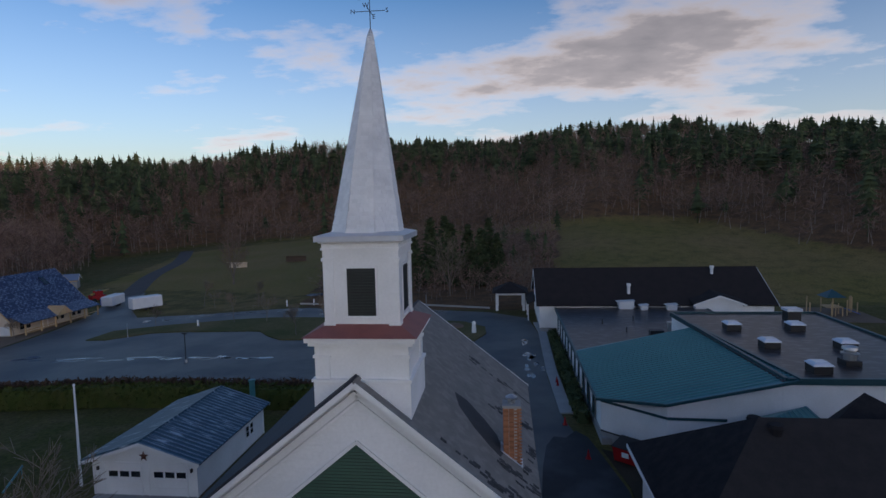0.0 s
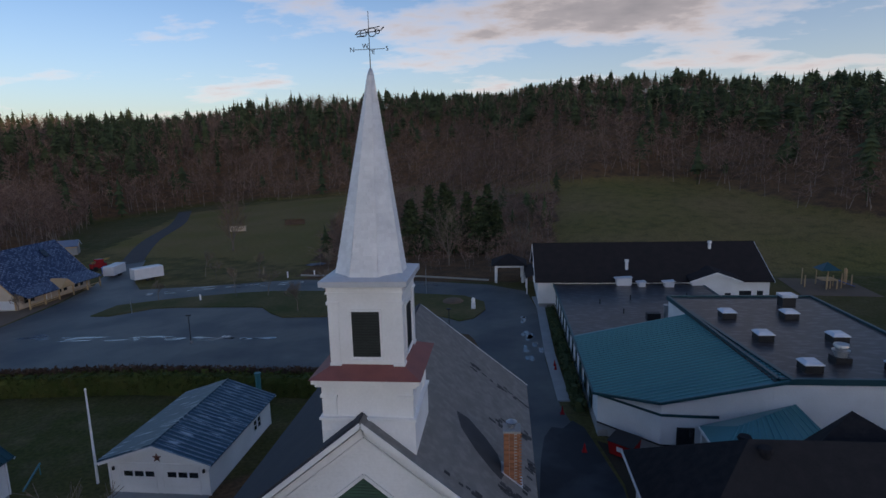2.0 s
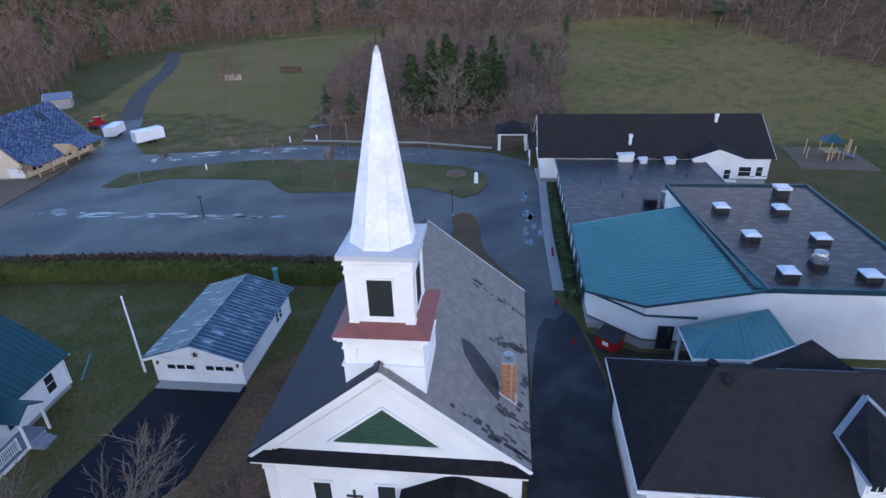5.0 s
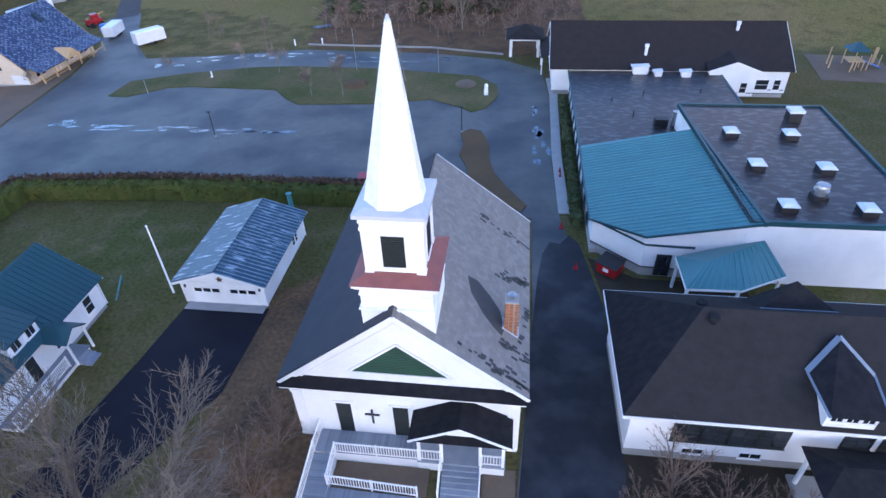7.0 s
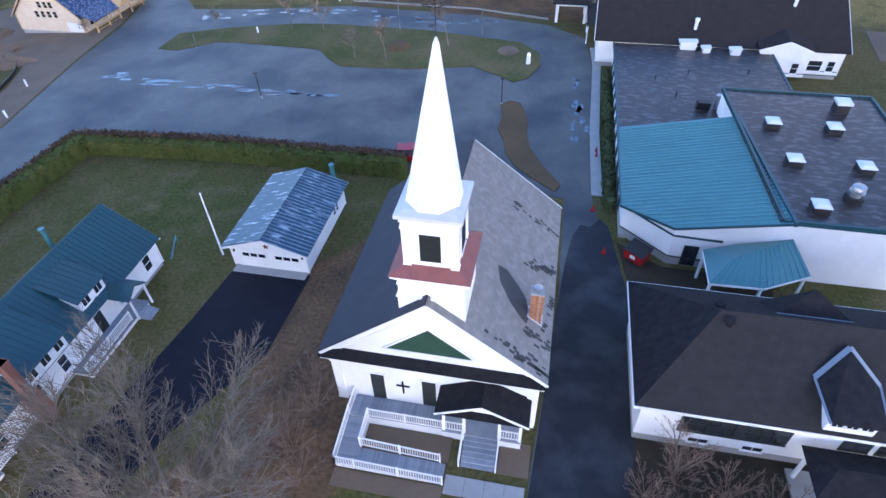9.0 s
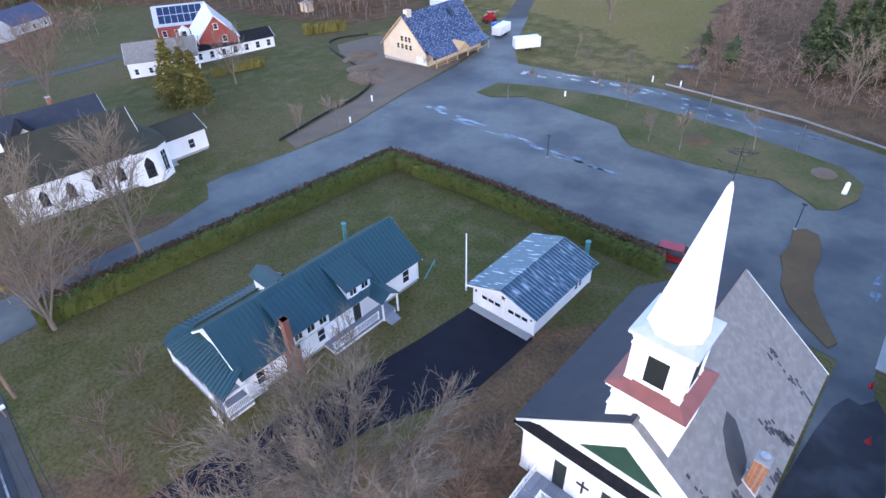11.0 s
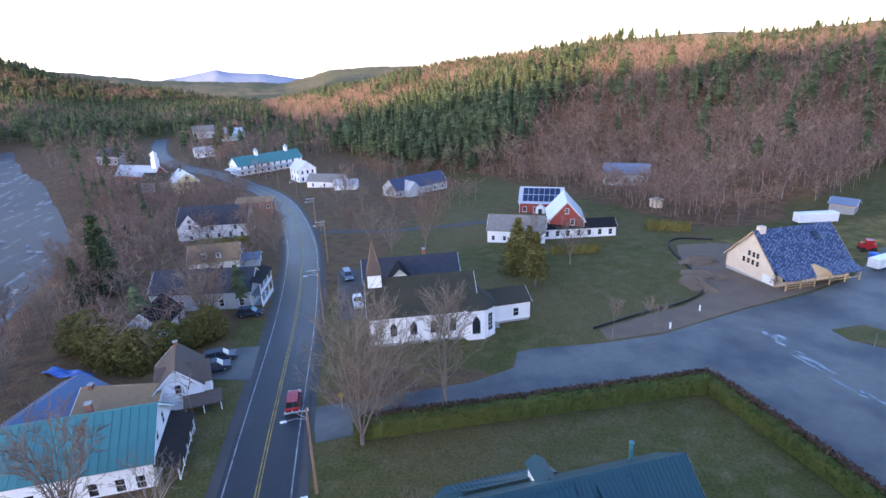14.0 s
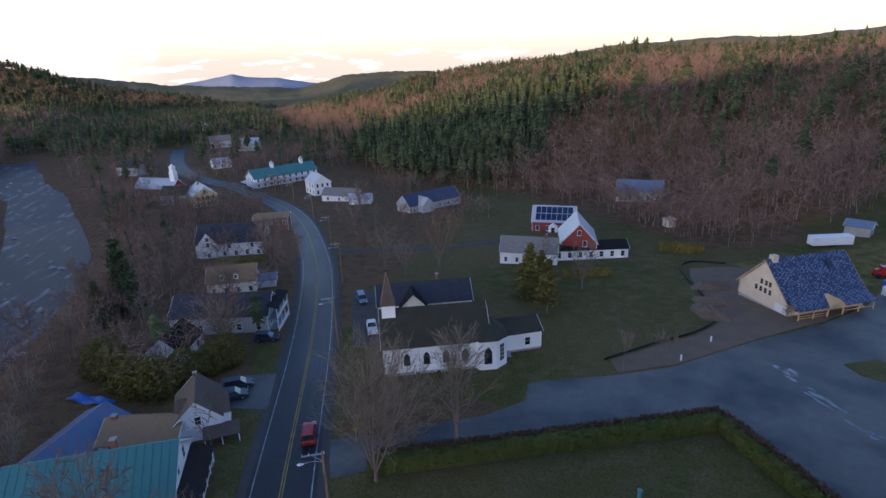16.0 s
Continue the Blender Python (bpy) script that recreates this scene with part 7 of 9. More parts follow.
# pavilion and covered walk at the end of the lane
pav = thing("pavilion", "small dark-roofed pavilion on white posts", "pavilion", pose(5.4, 97.8, 0))
for px in (-2.2, 2.2):
    for py in (-2.2, 2.2):
        part("post", Shape().box(px - .22, py - .22, 0, px + .22, py + .22, 2.7), "white", pav)
part("beam", gutter_box(Shape(), [(-2.3, -2.3), (2.3, -2.3), (2.3, 2.3), (-2.3, 2.3)], 2.6, 3.0, .25), "white", pav)
part("roof", Shape().add([(a * 3, b * 3, 3.0) for a, b in ((-1, -1), (1, -1), (1, 1), (-1, 1))] + [(0, 0, 4.6)], [(0, 1, 4), (1, 2, 4), (2, 3, 4), (3, 0, 4), (3, 2, 1, 0)]), "shingle_bare", pav)
wk = thing("covered_walk", "dark-roofed covered walk on white posts", "covered walk", pose(9.0, 92.0, 0))
part("roof", Shape().slab([(-1.2, -4.4, 2.6), (0, -4.4, 3.1), (0, 4.4, 3.1), (-1.2, 4.4, 2.6)], .1).slab([(0, -4.4, 3.1), (1.2, -4.4, 2.6), (1.2, 4.4, 2.6), (0, 4.4, 3.1)], .1), "shingle_bare", wk)
for py in (-4.2, 0, 4.2):
    for px in (-1, 1):
        part("post", Shape().box(px - .08, py - .08, 0, px + .08, py + .08, 2.6), "white", wk)
# dumpster, cones, statue-like marker, lamp posts
dm = thing("dumpster", "red steel dumpster with a black lid", "dumpster", pose(13.1, 41.2, 0, 0, 0, -38))
part("bin", Shape().add([(-.85, -.6, .12), (.85, -.6, .12), (.85, .6, .12), (-.85, .6, .12), (-.95, -.75, 1.15), (.95, -.75, 1.15), (.95, .75, 1.4), (-.95, .75, 1.4)], [(3, 2, 1, 0), (0, 1, 5, 4), (1, 2, 6, 5), (2, 3, 7, 6), (3, 0, 4, 7), (4, 5, 6, 7)]), "red", dm)
part("lid", Shape().slab([(-1, -.8, 1.2), (1, -.8, 1.2), (1, .8, 1.46), (-1, .8, 1.46)], .06), "black", dm)
part("notice", Shape().box(-.25, -.72, .55, .25, -.66, .9), "car_white", dm)
cone = thing("traffic_cone", "orange traffic cone on the lane", "traffic cone", pose(9.6, 58.2, .04), "traffic cones on the lane")
part("cone", Shape().rings([(.16, .04), (.03, .7)], 10), "red", cone)
part("foot", Shape().box(-.2, -.2, 0, .2, .2, .04), "red", cone)
for x, y in ((9.3, 47.6), (10.3, 41.5), (9.6, 57.2)):
    copy_thing(cone, pose(x, y, .04))
hy = thing("white_marker", "short white rounded post in the grass island", "marker post", pose(.2, 79.4, .15))
part("post", Shape().rings([(.32, 0), (.3, .9), (.22, 1.0), (.3, 1.15), (.26, 1.45), (.1, 1.6)], 10), "white", hy)
lamp = thing("lot_lamp", "slim dark parking-lot lamp post", "lamp post", pose(-33.3, 64.4, 0))
part("pole", Shape().tube((0, 0, -.1), (0, 0, 3.5), .06, .05, 8), "black", lamp)
part("head", Shape().box(-.28, -.12, 3.45, .28, .12, 3.58), "black", lamp)
part("base", Shape().tube((0, 0, -.1), (0, 0, .35), .16, .16, 8), "concrete", lamp)
copy_thing(lamp, pose(-2.1, 67.4, 0))
for i, (x, y, h) in enumerate(((-20.8, 88.7, 6.5), (-7.6, 87.9, 4.0), (-52, 80.5, 2.2))):
    t = thing("bare_post", "thin pale bare post in the grass", "post", pose(x, y, hz(x, y)), "thin posts on the island")
    part("shaft", Shape().tube((0, 0, 0), (0, 0, h), .05, .04, 6), "steel", t)
for i, (x, y) in enumerate(((-67.5, 57.5), (-72.0, 66.5), (-35, 100.8), (-30, 101), (-44, 86.2))):
    t = thing("marker_stake", "short white marker stake", "stake", pose(x, y, hz(x, y)), "marker stakes")
    part("stake", Shape().box(-.1, -.1, 0, .1, .1, 1.1), "white", t)
solo("mulch_mound", Shape().rings([(1.6, 0), (1.3, .25), (.6, .42), (.1, .45)], 12), "dirt", "low dark mulch mound on the island", "mound", pose(-3.0, 83.2, .15))
solo("mulch_mound", Shape().rings([(2.0, 0), (1.6, .3), (.8, .5), (.1, .52)], 12), "brush", "low brown shrub bed on the island", "mound", pose(-19.5, 82.5, .15))
solo("guard_rail", Shape().bar((-32, 99.4, .55), (-10, 98.2, .55), .08, .3).bar((-10, 98.2, .55), (2, 95.2, .55), .08, .3), "steel", "low grey guard rail beside the lane", "guard rail")

# ---------------------------------------------------------------- hall with the dark hipped roof
hall = thing("library", "white hall with a dark hipped shingle roof and wide windows", "hall", pose(23.5, 28.1, 0))
l, w = 11.5, 4.65
part("wall", Shape().box(-l, -w, .7, l, w, 4.7), "white", hall)
part("foundation", Shape().box(-l + .03, -w + .03, 0, l - .03, w - .03, .7), "concrete", hall)
e, rz, ez = .7, 8.45, 4.75
rx = l - 4.0
for nm, pts in (("s", [(-l - e, -w - e, ez), (l + e, -w - e, ez), (rx, 0, rz), (-rx, 0, rz)]), ("n", [(l + e, w + e, ez), (-l - e, w + e, ez), (-rx, 0, rz), (rx, 0, rz)]),
                ("w", [(-l - e, w + e, ez), (-l - e, -w - e, ez), (-rx, 0, rz)]), ("e", [(l + e, -w - e, ez), (l + e, w + e, ez), (rx, 0, rz)])):
    # the front slope is painted lighter, as daylight falls on it
    part("roof", Shape().slab(pts, .12), "shingle_worn_lit" if nm == "s" else "shingle_dark", hall, "dark charcoal shingle slope")
part("eave", gutter_box(Shape(), [(-l - e, -w - e), (l + e, -w - e), (l + e, w + e), (-l - e, w + e)], ez - .22, ez - .02, .1), "white", hall)
for i, x in enumerate((-8.2, -6.6, -5.0, -3.4, 1.0, 3.0, 7.2, 9.2)):
    window(hall, (x, -w, 2.0 if x < 0 else 2.6), (0, -1), 1.45, 2.3 if x < 0 else 1.4, trim="shutter", cols=2, rows=3, board=.1)
for y in (-2, 1.5):
    window(hall, (-l, y, 2.0), (-1, 0), 1.2, 1.9, cols=2, rows=2)
for x in (-7.5, -4.2):
    window(hall, (x, -w, .75), (0, -1), 1.2, .45, cols=2, rows=1, board=.06)
for x, y in ((-7.3, .9), (-7.0, -.6)):
    part("roof_vent", Shape().tube((x, y, 7.0), (x, y, 8.75 - abs(y) * .8), .26, .26, 10).tube((x, y, 8.7 - abs(y) * .8), (x, y, 8.85 - abs(y) * .8), .36, .3, 10), "shingle_dark", hall)
dw = part("dormer", Shape().box(-1.75, -5.2, 5.0, .85, -1.2, 6.35), "white", hall, "hip-roofed dormer with small panes")
part("dormer_roof", Shape().add([(-1.95, -5.65, 6.28), (1.05, -5.65, 6.28), (-.45, -1.45, 8.05), (-2.2, -2.8, 6.62), (1.3, -2.8, 6.62), (-.45, -.6, 7.6)], [(0, 1, 2), (3, 0, 2), (1, 4, 2), (3, 2, 5), (2, 4, 5)]), "shingle_dark", dw)
for a in ((-2.2, -2.8, 6.64), (1.3, -2.8, 6.64)):
    part("flashing", Shape().bar(a, (-.45, -1.4, 8.08), .32, .04), "car_grey", dw, "pale blue-grey metal valley flashing")
for sg, a, b in ((-1, (-2.2, -2.8, 6.64), (-1.95, -5.65, 6.30)), (1, (1.3, -2.8, 6.64), (1.05, -5.65, 6.30))):
    part("flashing", Shape().bar(a, b, .16, .04), "car_grey", dw)
for x in (-1.25, -.45, .35):
    window(hall, (x, -5.21, 5.5), (0, -1), .6, .65, cols=2, rows=1, board=.07)
part("turret_roof", Shape().add([(-3.9, .9, 7.75), (.5, .9, 7.75), (.5, 3.6, 6.0), (-3.9, 3.6, 6.0), (-1.6, 2.4, 8.85)], [(0, 1, 4), (1, 2, 4), (2, 3, 4), (3, 0, 4)]), "shingle_dark", hall)
part("flashing", Shape().bar((-3.9, .86, 7.80), (.5, .86, 7.80), .22, .05), "car_grey", hall, "pale blue-grey metal ridge flashing")

hc = thing("hall_canopy", "dark-roofed entrance canopy on pale blue-white columns", "canopy", pose(24.0, 21.0, 0))
part("roof", Shape().add([(-2.7, -1.4, 3.1), (3.3, -1.4, 3.1), (3.3, 1.9, 3.1), (-2.7, 1.9, 3.1), (-1.4, .2, 3.9), (2.2, .2, 3.9)], [(0, 1, 5, 4), (1, 2, 5), (2, 3, 4, 5), (3, 0, 4), (3, 2, 1, 0)]), "shingle_dark", hc)
for px, py in ((-2.3, -1.1), (.4, -1.1), (2.9, -1.1), (-2.3, 1.4)):
    part("column", Shape().tube((px, py, 0), (px, py, 3.1), .15, .13, 12).box(px - .22, py - .22, 0, px + .22, py + .22, .14).box(px - .2, py - .2, 2.95, px + .2, py + .2, 3.08), "white", hc)
part("floor", Shape().box(-2.6, -1.3, 0, 3.2, 1.9, .25), "concrete", hc)

# ---------------------------------------------------------------- the small church by the road
R2 = 84.0
c2 = gable_house("small_church", "small white church with brown roof and pointed windows", "church", -80.7, 19.2, -2.75, R2, 17.2, 9.2, 5.5, 4.5, roof="shingle_moss", over=.35, base=.8, corner=True)


def pointed(parent, u, z, w, h, side_y, n=-1):
    """A window with a pointed head on the long wall."""
    yy = side_y
    prof = [(-w / 2, 0), (w / 2, 0), (w / 2, h * .68), (w * .28, h * .87), (0, h), (-w * .28, h * .87), (-w / 2, h * .68)]
    o = Shape()
    big = [(a * 1.22, z + b * 1.07 - .08) for a, b in prof]
    o.add([(u + a, yy + n * .05, b) for a, b in big] + [(u + a, yy + .02, b) for a, b in big], [tuple(range(7)) if n < 0 else tuple(range(6, -1, -1))] + [(i, i + 7, (i + 1) % 7 + 7, (i + 1) % 7) for i in range(7)])
    fr = part("window", o, "white", parent)
    gl = Shape().add([(u + a, yy + n * .06, z + b) for a, b in prof] + [(u + a, yy, z + b) for a, b in prof], [tuple(range(7)) if n < 0 else tuple(range(6, -1, -1))] + [(i, i + 7, (i + 1) % 7 + 7, (i + 1) % 7) for i in range(7)])
    part("pane", gl, "glass", fr, "dark leaded glass")


for u in (-4.9, -1.7, 1.5, 4.6):
    pointed(c2, u, 2.0, 1.05, 2.3, -4.6)
for u in (-3.2, .2, 3.6):
    window(c2, (u, -4.56, .25), (0, -1), .8, .4, cols=1, rows=1, board=.08)
bay = part("bay", Shape().prism([(6.2, -4.5), (6.9, -5.7), (9.6, -5.7), (11.6, -4.2), (11.6, 0), (6.2, 0)], .5, 5.7), "clap", c2)
part("bay_roof", Shape().add([(5.9, -4.6, 5.7), (6.8, -6.0, 5.7), (9.8, -6.0, 5.7), (11.9, -4.4, 5.7), (11.9, .2, 5.7), (6.5, 0, 9.3), (8.6, -1.0, 8.4)], [(0, 1, 6, 5), (1, 2, 6), (2, 3, 6), (3, 4, 6), (4, 5, 6)]), "shingle_moss", bay)
for u, v in ((8.2, -5.72),):
    pointed(c2, u, 1.6, 1.3, 3.1, v)
window(c2, (10.62, -4.96, 1.7), (.6, -.8), 1.0, 3.0, cols=2, rows=4, board=.12)
an2 = gable_house("church_annex", "low white church annex with dark green shingle roof", "annex", -82.1, 33.6, -2.8, 90, 8.6, 6.0, 3.7, 1.5, roof="shingle_moss", over=.3, base=.6, wins=[("s", 1.8, 1.3, .9, 1.4)], doors=[("s", -2.2, .7, .9, 2.0, "white")])
part("steps", Shape().box(-2.8, -4.0, -.2, -1.6, -3.0, .7).box(-2.8, -4.6, -.2, -1.6, -4.0, .35), "concrete", an2)
stp = part("steeple_box", Shape().box(-8.4, -1.1, 8.2, -6.2, 1.1, 11.2), "white", c2)
part("steeple", Shape().add([(-8.55, -1.2, 11.2), (-6.05, -1.2, 11.2), (-6.05, 1.2, 11.2), (-8.55, 1.2, 11.2), (-7.3, 0, 16.6)], [(0, 1, 4), (1, 2, 4), (2, 3, 4), (3, 0, 4), (3, 2, 1, 0)]), "shingle_brown", stp)
part("steeple_rib", Shape().bar((-8.5, -1.15, 11.2), (-7.3, 0, 16.7), .06).bar((-6.1, -1.15, 11.2), (-7.3, 0, 16.7), .06), "shingle_tan", stp)
par = gable_house("parsonage", "cream house with slate-blue roof behind the small church", "house", -104, 22, hz(-104, 22), 84, 19, 7.5, 3.2, 3.0, wall="cream", roof="shingle_slate_shaded", chimneys=[(3.0, .8, 1.3)], wins=[("s", -6, 1, .9, 1.3), ("s", 0, 1, .9, 1.3), ("w", 0, 1, .9, 1.4), ("w", 0, 3.6, .8, 1.0)])
part("cross_gable", Shape().add([(-5, -5.2, .3), (0, -5.2, .3), (0, -5.2, 3.2), (-2.5, -5.2, 5.8), (-5, -5.2, 3.2), (-5, 0, .3), (0, 0, .3), (0, 0, 3.2), (-2.5, 0, 5.8), (-5, 0, 3.2)], [(0, 1, 2, 3, 4), (0, 5, 6, 1), (1, 6, 7, 2), (4, 9, 5, 0)]), "cream", par)
part("cross_roof", Shape().slab([(-5.4, -5.6, 3.05), (-2.5, -5.6, 6.05), (-2.5, 0, 6.05), (-5.4, 0, 3.05)], .12).slab([(-2.5, -5.6, 6.05), (.4, -5.6, 3.05), (.4, 0, 3.05), (-2.5, 0, 6.05)], .12), "shingle_dark", par)

# ---------------------------------------------------------------- house under construction
cs = gable_house("unfinished_house", "half-built timber house with blue roof underlay", "house", -83.3, 95.2, -3.0, 90, 17.5, 12.8, 3.4, 6.2, wall="sheathing", roof="tarpaper", over=.5, base=.6, trim="lumber", frame_mat="sheathing",
                 wins=[("w", u, 3.0, .7, 1.0) for u in (-1.8, -.6, .6, 1.8)] + [("w", u, 4.6, .7, 1.0) for u in (-.6, .6, 1.6)] + [("s", u, 1.3, .9, 1.2) for u in (-6.5, -5.2, 1, 2.4, 5.2, 6.6)], doors=[("s", -1.6, .65, 1.0, 2.1, "sheathing")])
part("porch_roof", Shape().slab([(-8.9, -9.2, 2.75), (8.9, -9.2, 2.75), (8.9, -6.3, 3.9), (-8.9, -6.3, 3.9)], .15), "tarpaper", cs)
part("porch_deck", Shape().box(-8.7, -9.0, .2, 8.7, -6.4, .6), "lumber", cs, "raw lumber porch deck")
for u in (-8.5, -5.2, -2.0, 1.4, 5.0, 8.5):
    part("porch_post", Shape().box(u - .1, -8.95, .6, u + .1, -8.75, 2.65), "lumber", cs)
part("porch_rail", Shape().bar((-8.5, -8.85, 1.5), (-2, -8.85, 1.5), .08, .12).bar((1.4, -8.85, 1.5), (8.5, -8.85, 1.5), .08, .12).bar((-8.5, -8.85, 1.05), (-2, -8.85, 1.05), .06, .1), "lumber", cs)
part("porch_gable", Shape().add([(-2.1, -9.4, 2.7), (1.5, -9.4, 2.7), (-.3, -9.4, 4.2), (-2.1, -6.2, 2.7), (1.5, -6.2, 2.7), (-.3, -6.2, 4.2)], [(0, 1, 2), (3, 5, 4), (0, 2, 5, 3), (1, 4, 5, 2)]), "lumber", cs)
part("stair", Shape().box(-1.6, -10.2, 0, .8, -9.0, .3).box(-1.6, -9.6, .3, .8, -9.0, .5), "lumber", cs)
part("chimney", Shape().box(-8.0, -.6, 6.5, -6.8, .6, 10.6), "sheathing", cs)
part("wrap_panel", Shape().box(-8.82, -6.2, .7, -8.77, -3.4, 2.2), "car_white", cs, "white house-wrap panel")
part("roof_hatch", Shape().slab([(-1.2, 1.4, 8.6), (1.8, 1.4, 8.6), (1.8, 3.2, 6.9), (-1.2, 3.2, 6.9)][::-1], .1), "red", cs)
part("skylight", Shape().slab([(3.4, -2.6, 7.55), (4.6, -2.6, 7.55), (4.6, -1.3, 8.85), (3.4, -1.3, 8.85)], .1), "glass", cs)
gable_house("picnic_shelter", "open timber shelter with blue-grey metal roof", "shelter", -115.3, 145.2, hz(-115.3, 145.2), 30, 6, 5, 2.6, 1.2, wall="lumber", roof="blue_metal", base=2.2, corner=False)


def trailer(x, y, rot, L, W, H, mat, label, name="trailer"):
    T = thing(name, label, "trailer", pose(x, y, hz(x, y), 0, 0, rot))
    part("body", Shape().add([(-L / 2, -W / 2, .55), (L / 2, -W / 2, .55), (L / 2, W / 2, .55), (-L / 2, W / 2, .55), (-L / 2, -W / 2, H - .12), (L / 2, -W / 2, H - .12), (L / 2, W / 2, H - .12), (-L / 2, W / 2, H - .12), (-L / 2 + .1, -W / 2 + .2, H), (L / 2 - .1, -W / 2 + .2, H), (L / 2 - .1, W / 2 - .2, H), (-L / 2 + .1, W / 2 - .2, H)],
                             [(3, 2, 1, 0), (0, 1, 5, 4), (1, 2, 6, 5), (2, 3, 7, 6), (3, 0, 4, 7), (4, 5, 9, 8), (5, 6, 10, 9), (6, 7, 11, 10), (7, 4, 8, 11), (8, 9, 10, 11)]), mat, T)
    for sx in (-.45, .45):
        for sy in (-W / 2 + .1, W / 2 - .1):
            part("wheel", Shape().tube((sx, sy - .1, .33), (sx, sy + .1, .33), .33, .33, 12), "tyre", T)
    part("drawbar", Shape().bar((L / 2, 0, .55), (L / 2 + 1.2, 0, .5), .1), "black", T)
    part("door", Shape().box(-L / 2 - .02, -W * .35, .7, -L / 2, W * .35, H - .3), mat, T)
    return T


trailer(-78.3, 113.5, 100, 5.4, 2.2, 2.5, "car_white", "white enclosed cargo trailer on the site")
trailer(-66.5, 106.8, 55, 5.6, 2.3, 2.7, "car_white", "white box trailer with rounded top edges")
trailer(-110.6, 131, 78, 10.5, 2.6, 2.9, "car_white", "long white office trailer beside the track")
solo("blue_tank", Shape().rings([(.9, 0), (1.0, .1), (1.0, 1.5), (.6, 1.7)], 14), "blue_plastic", "blue plastic barrel at the building site", "barrel", pose(-82.6, 116.8, hz(-82.6, 116.8)))
eq = thing("loader", "red and yellow construction lift parked by the site", "vehicle", pose(-88, 121.5, hz(-88, 121.5), 0, 0, 60))
part("body", Shape().box(-1.6, -.9, .6, 1.4, .9, 1.7).box(-.6, -.8, 1.7, .9, .8, 2.6), "red", eq)
part("boom", Shape().bar((-1.4, 0, 1.9), (2.6, 0, 2.6), .35), "line_y", eq)
for sx in (-1.1, 1.0):
    for sy in (-.9, .9):
        part("wheel", Shape().tube((sx, sy - .2, .55), (sx, sy + .2, .55), .55, .55, 12), "tyre", eq)
for i, (x, y, h) in enumerate(((-82.5, 74.5, 1.2), (-87, 79, .9), (-95, 84, 1.0))):
    heap = Shape().rings([(3.8, -.3), (3.1, h * .35), (2.2, h * .75), (1.2, h * .95), (.3, h)], 13)
    heap.v = [(a + .5 * math.sin(3 * b + i), b + .45 * math.cos(2.3 * a + i), c * (1 + .25 * math.sin(2 * a + 3 * b))) for a, b, c in heap.v]
    solo("earth_mound", heap, "dirt", "heap of bare brown earth on the site", "mound", pose(x, y, hz(x, y), 0, 0, i * 40) @ Matrix.Diagonal((1.4, .8, 1, 1)))
sf = Shape()
fl = curve_pts([(-71.5, 46), (-72.7, 50.7), (-74.5, 58), (-75.8, 65.4), (-78.9, 72.2), (-84.5, 76.5), (-94.7, 80.4), (-102.3, 83), (-110, 87), (-112, 92), (-108, 98)], 6)
rows = list(zip(offset(fl, .05), offset(fl, -.05)))
for l, r in rows:
    for (x, y), z in ((r, -.03), (l, -.03), (l, .47), (r, .47)):
        sf.v.append((x, y, hz(x, y) + z))
n = len(rows)
sf.f = [(3, 2, 1, 0), tuple(4 * n - 4 + i for i in range(4))]
sf.f += [(4 * k + i, 4 * k + (i + 1) % 4, 4 * k + 4 + (i + 1) % 4, 4 * k + 4 + i) for k in range(n - 1) for i in range(4)]
solo("silt_fence", sf, "black", "black fabric silt fence round the site", "fence")


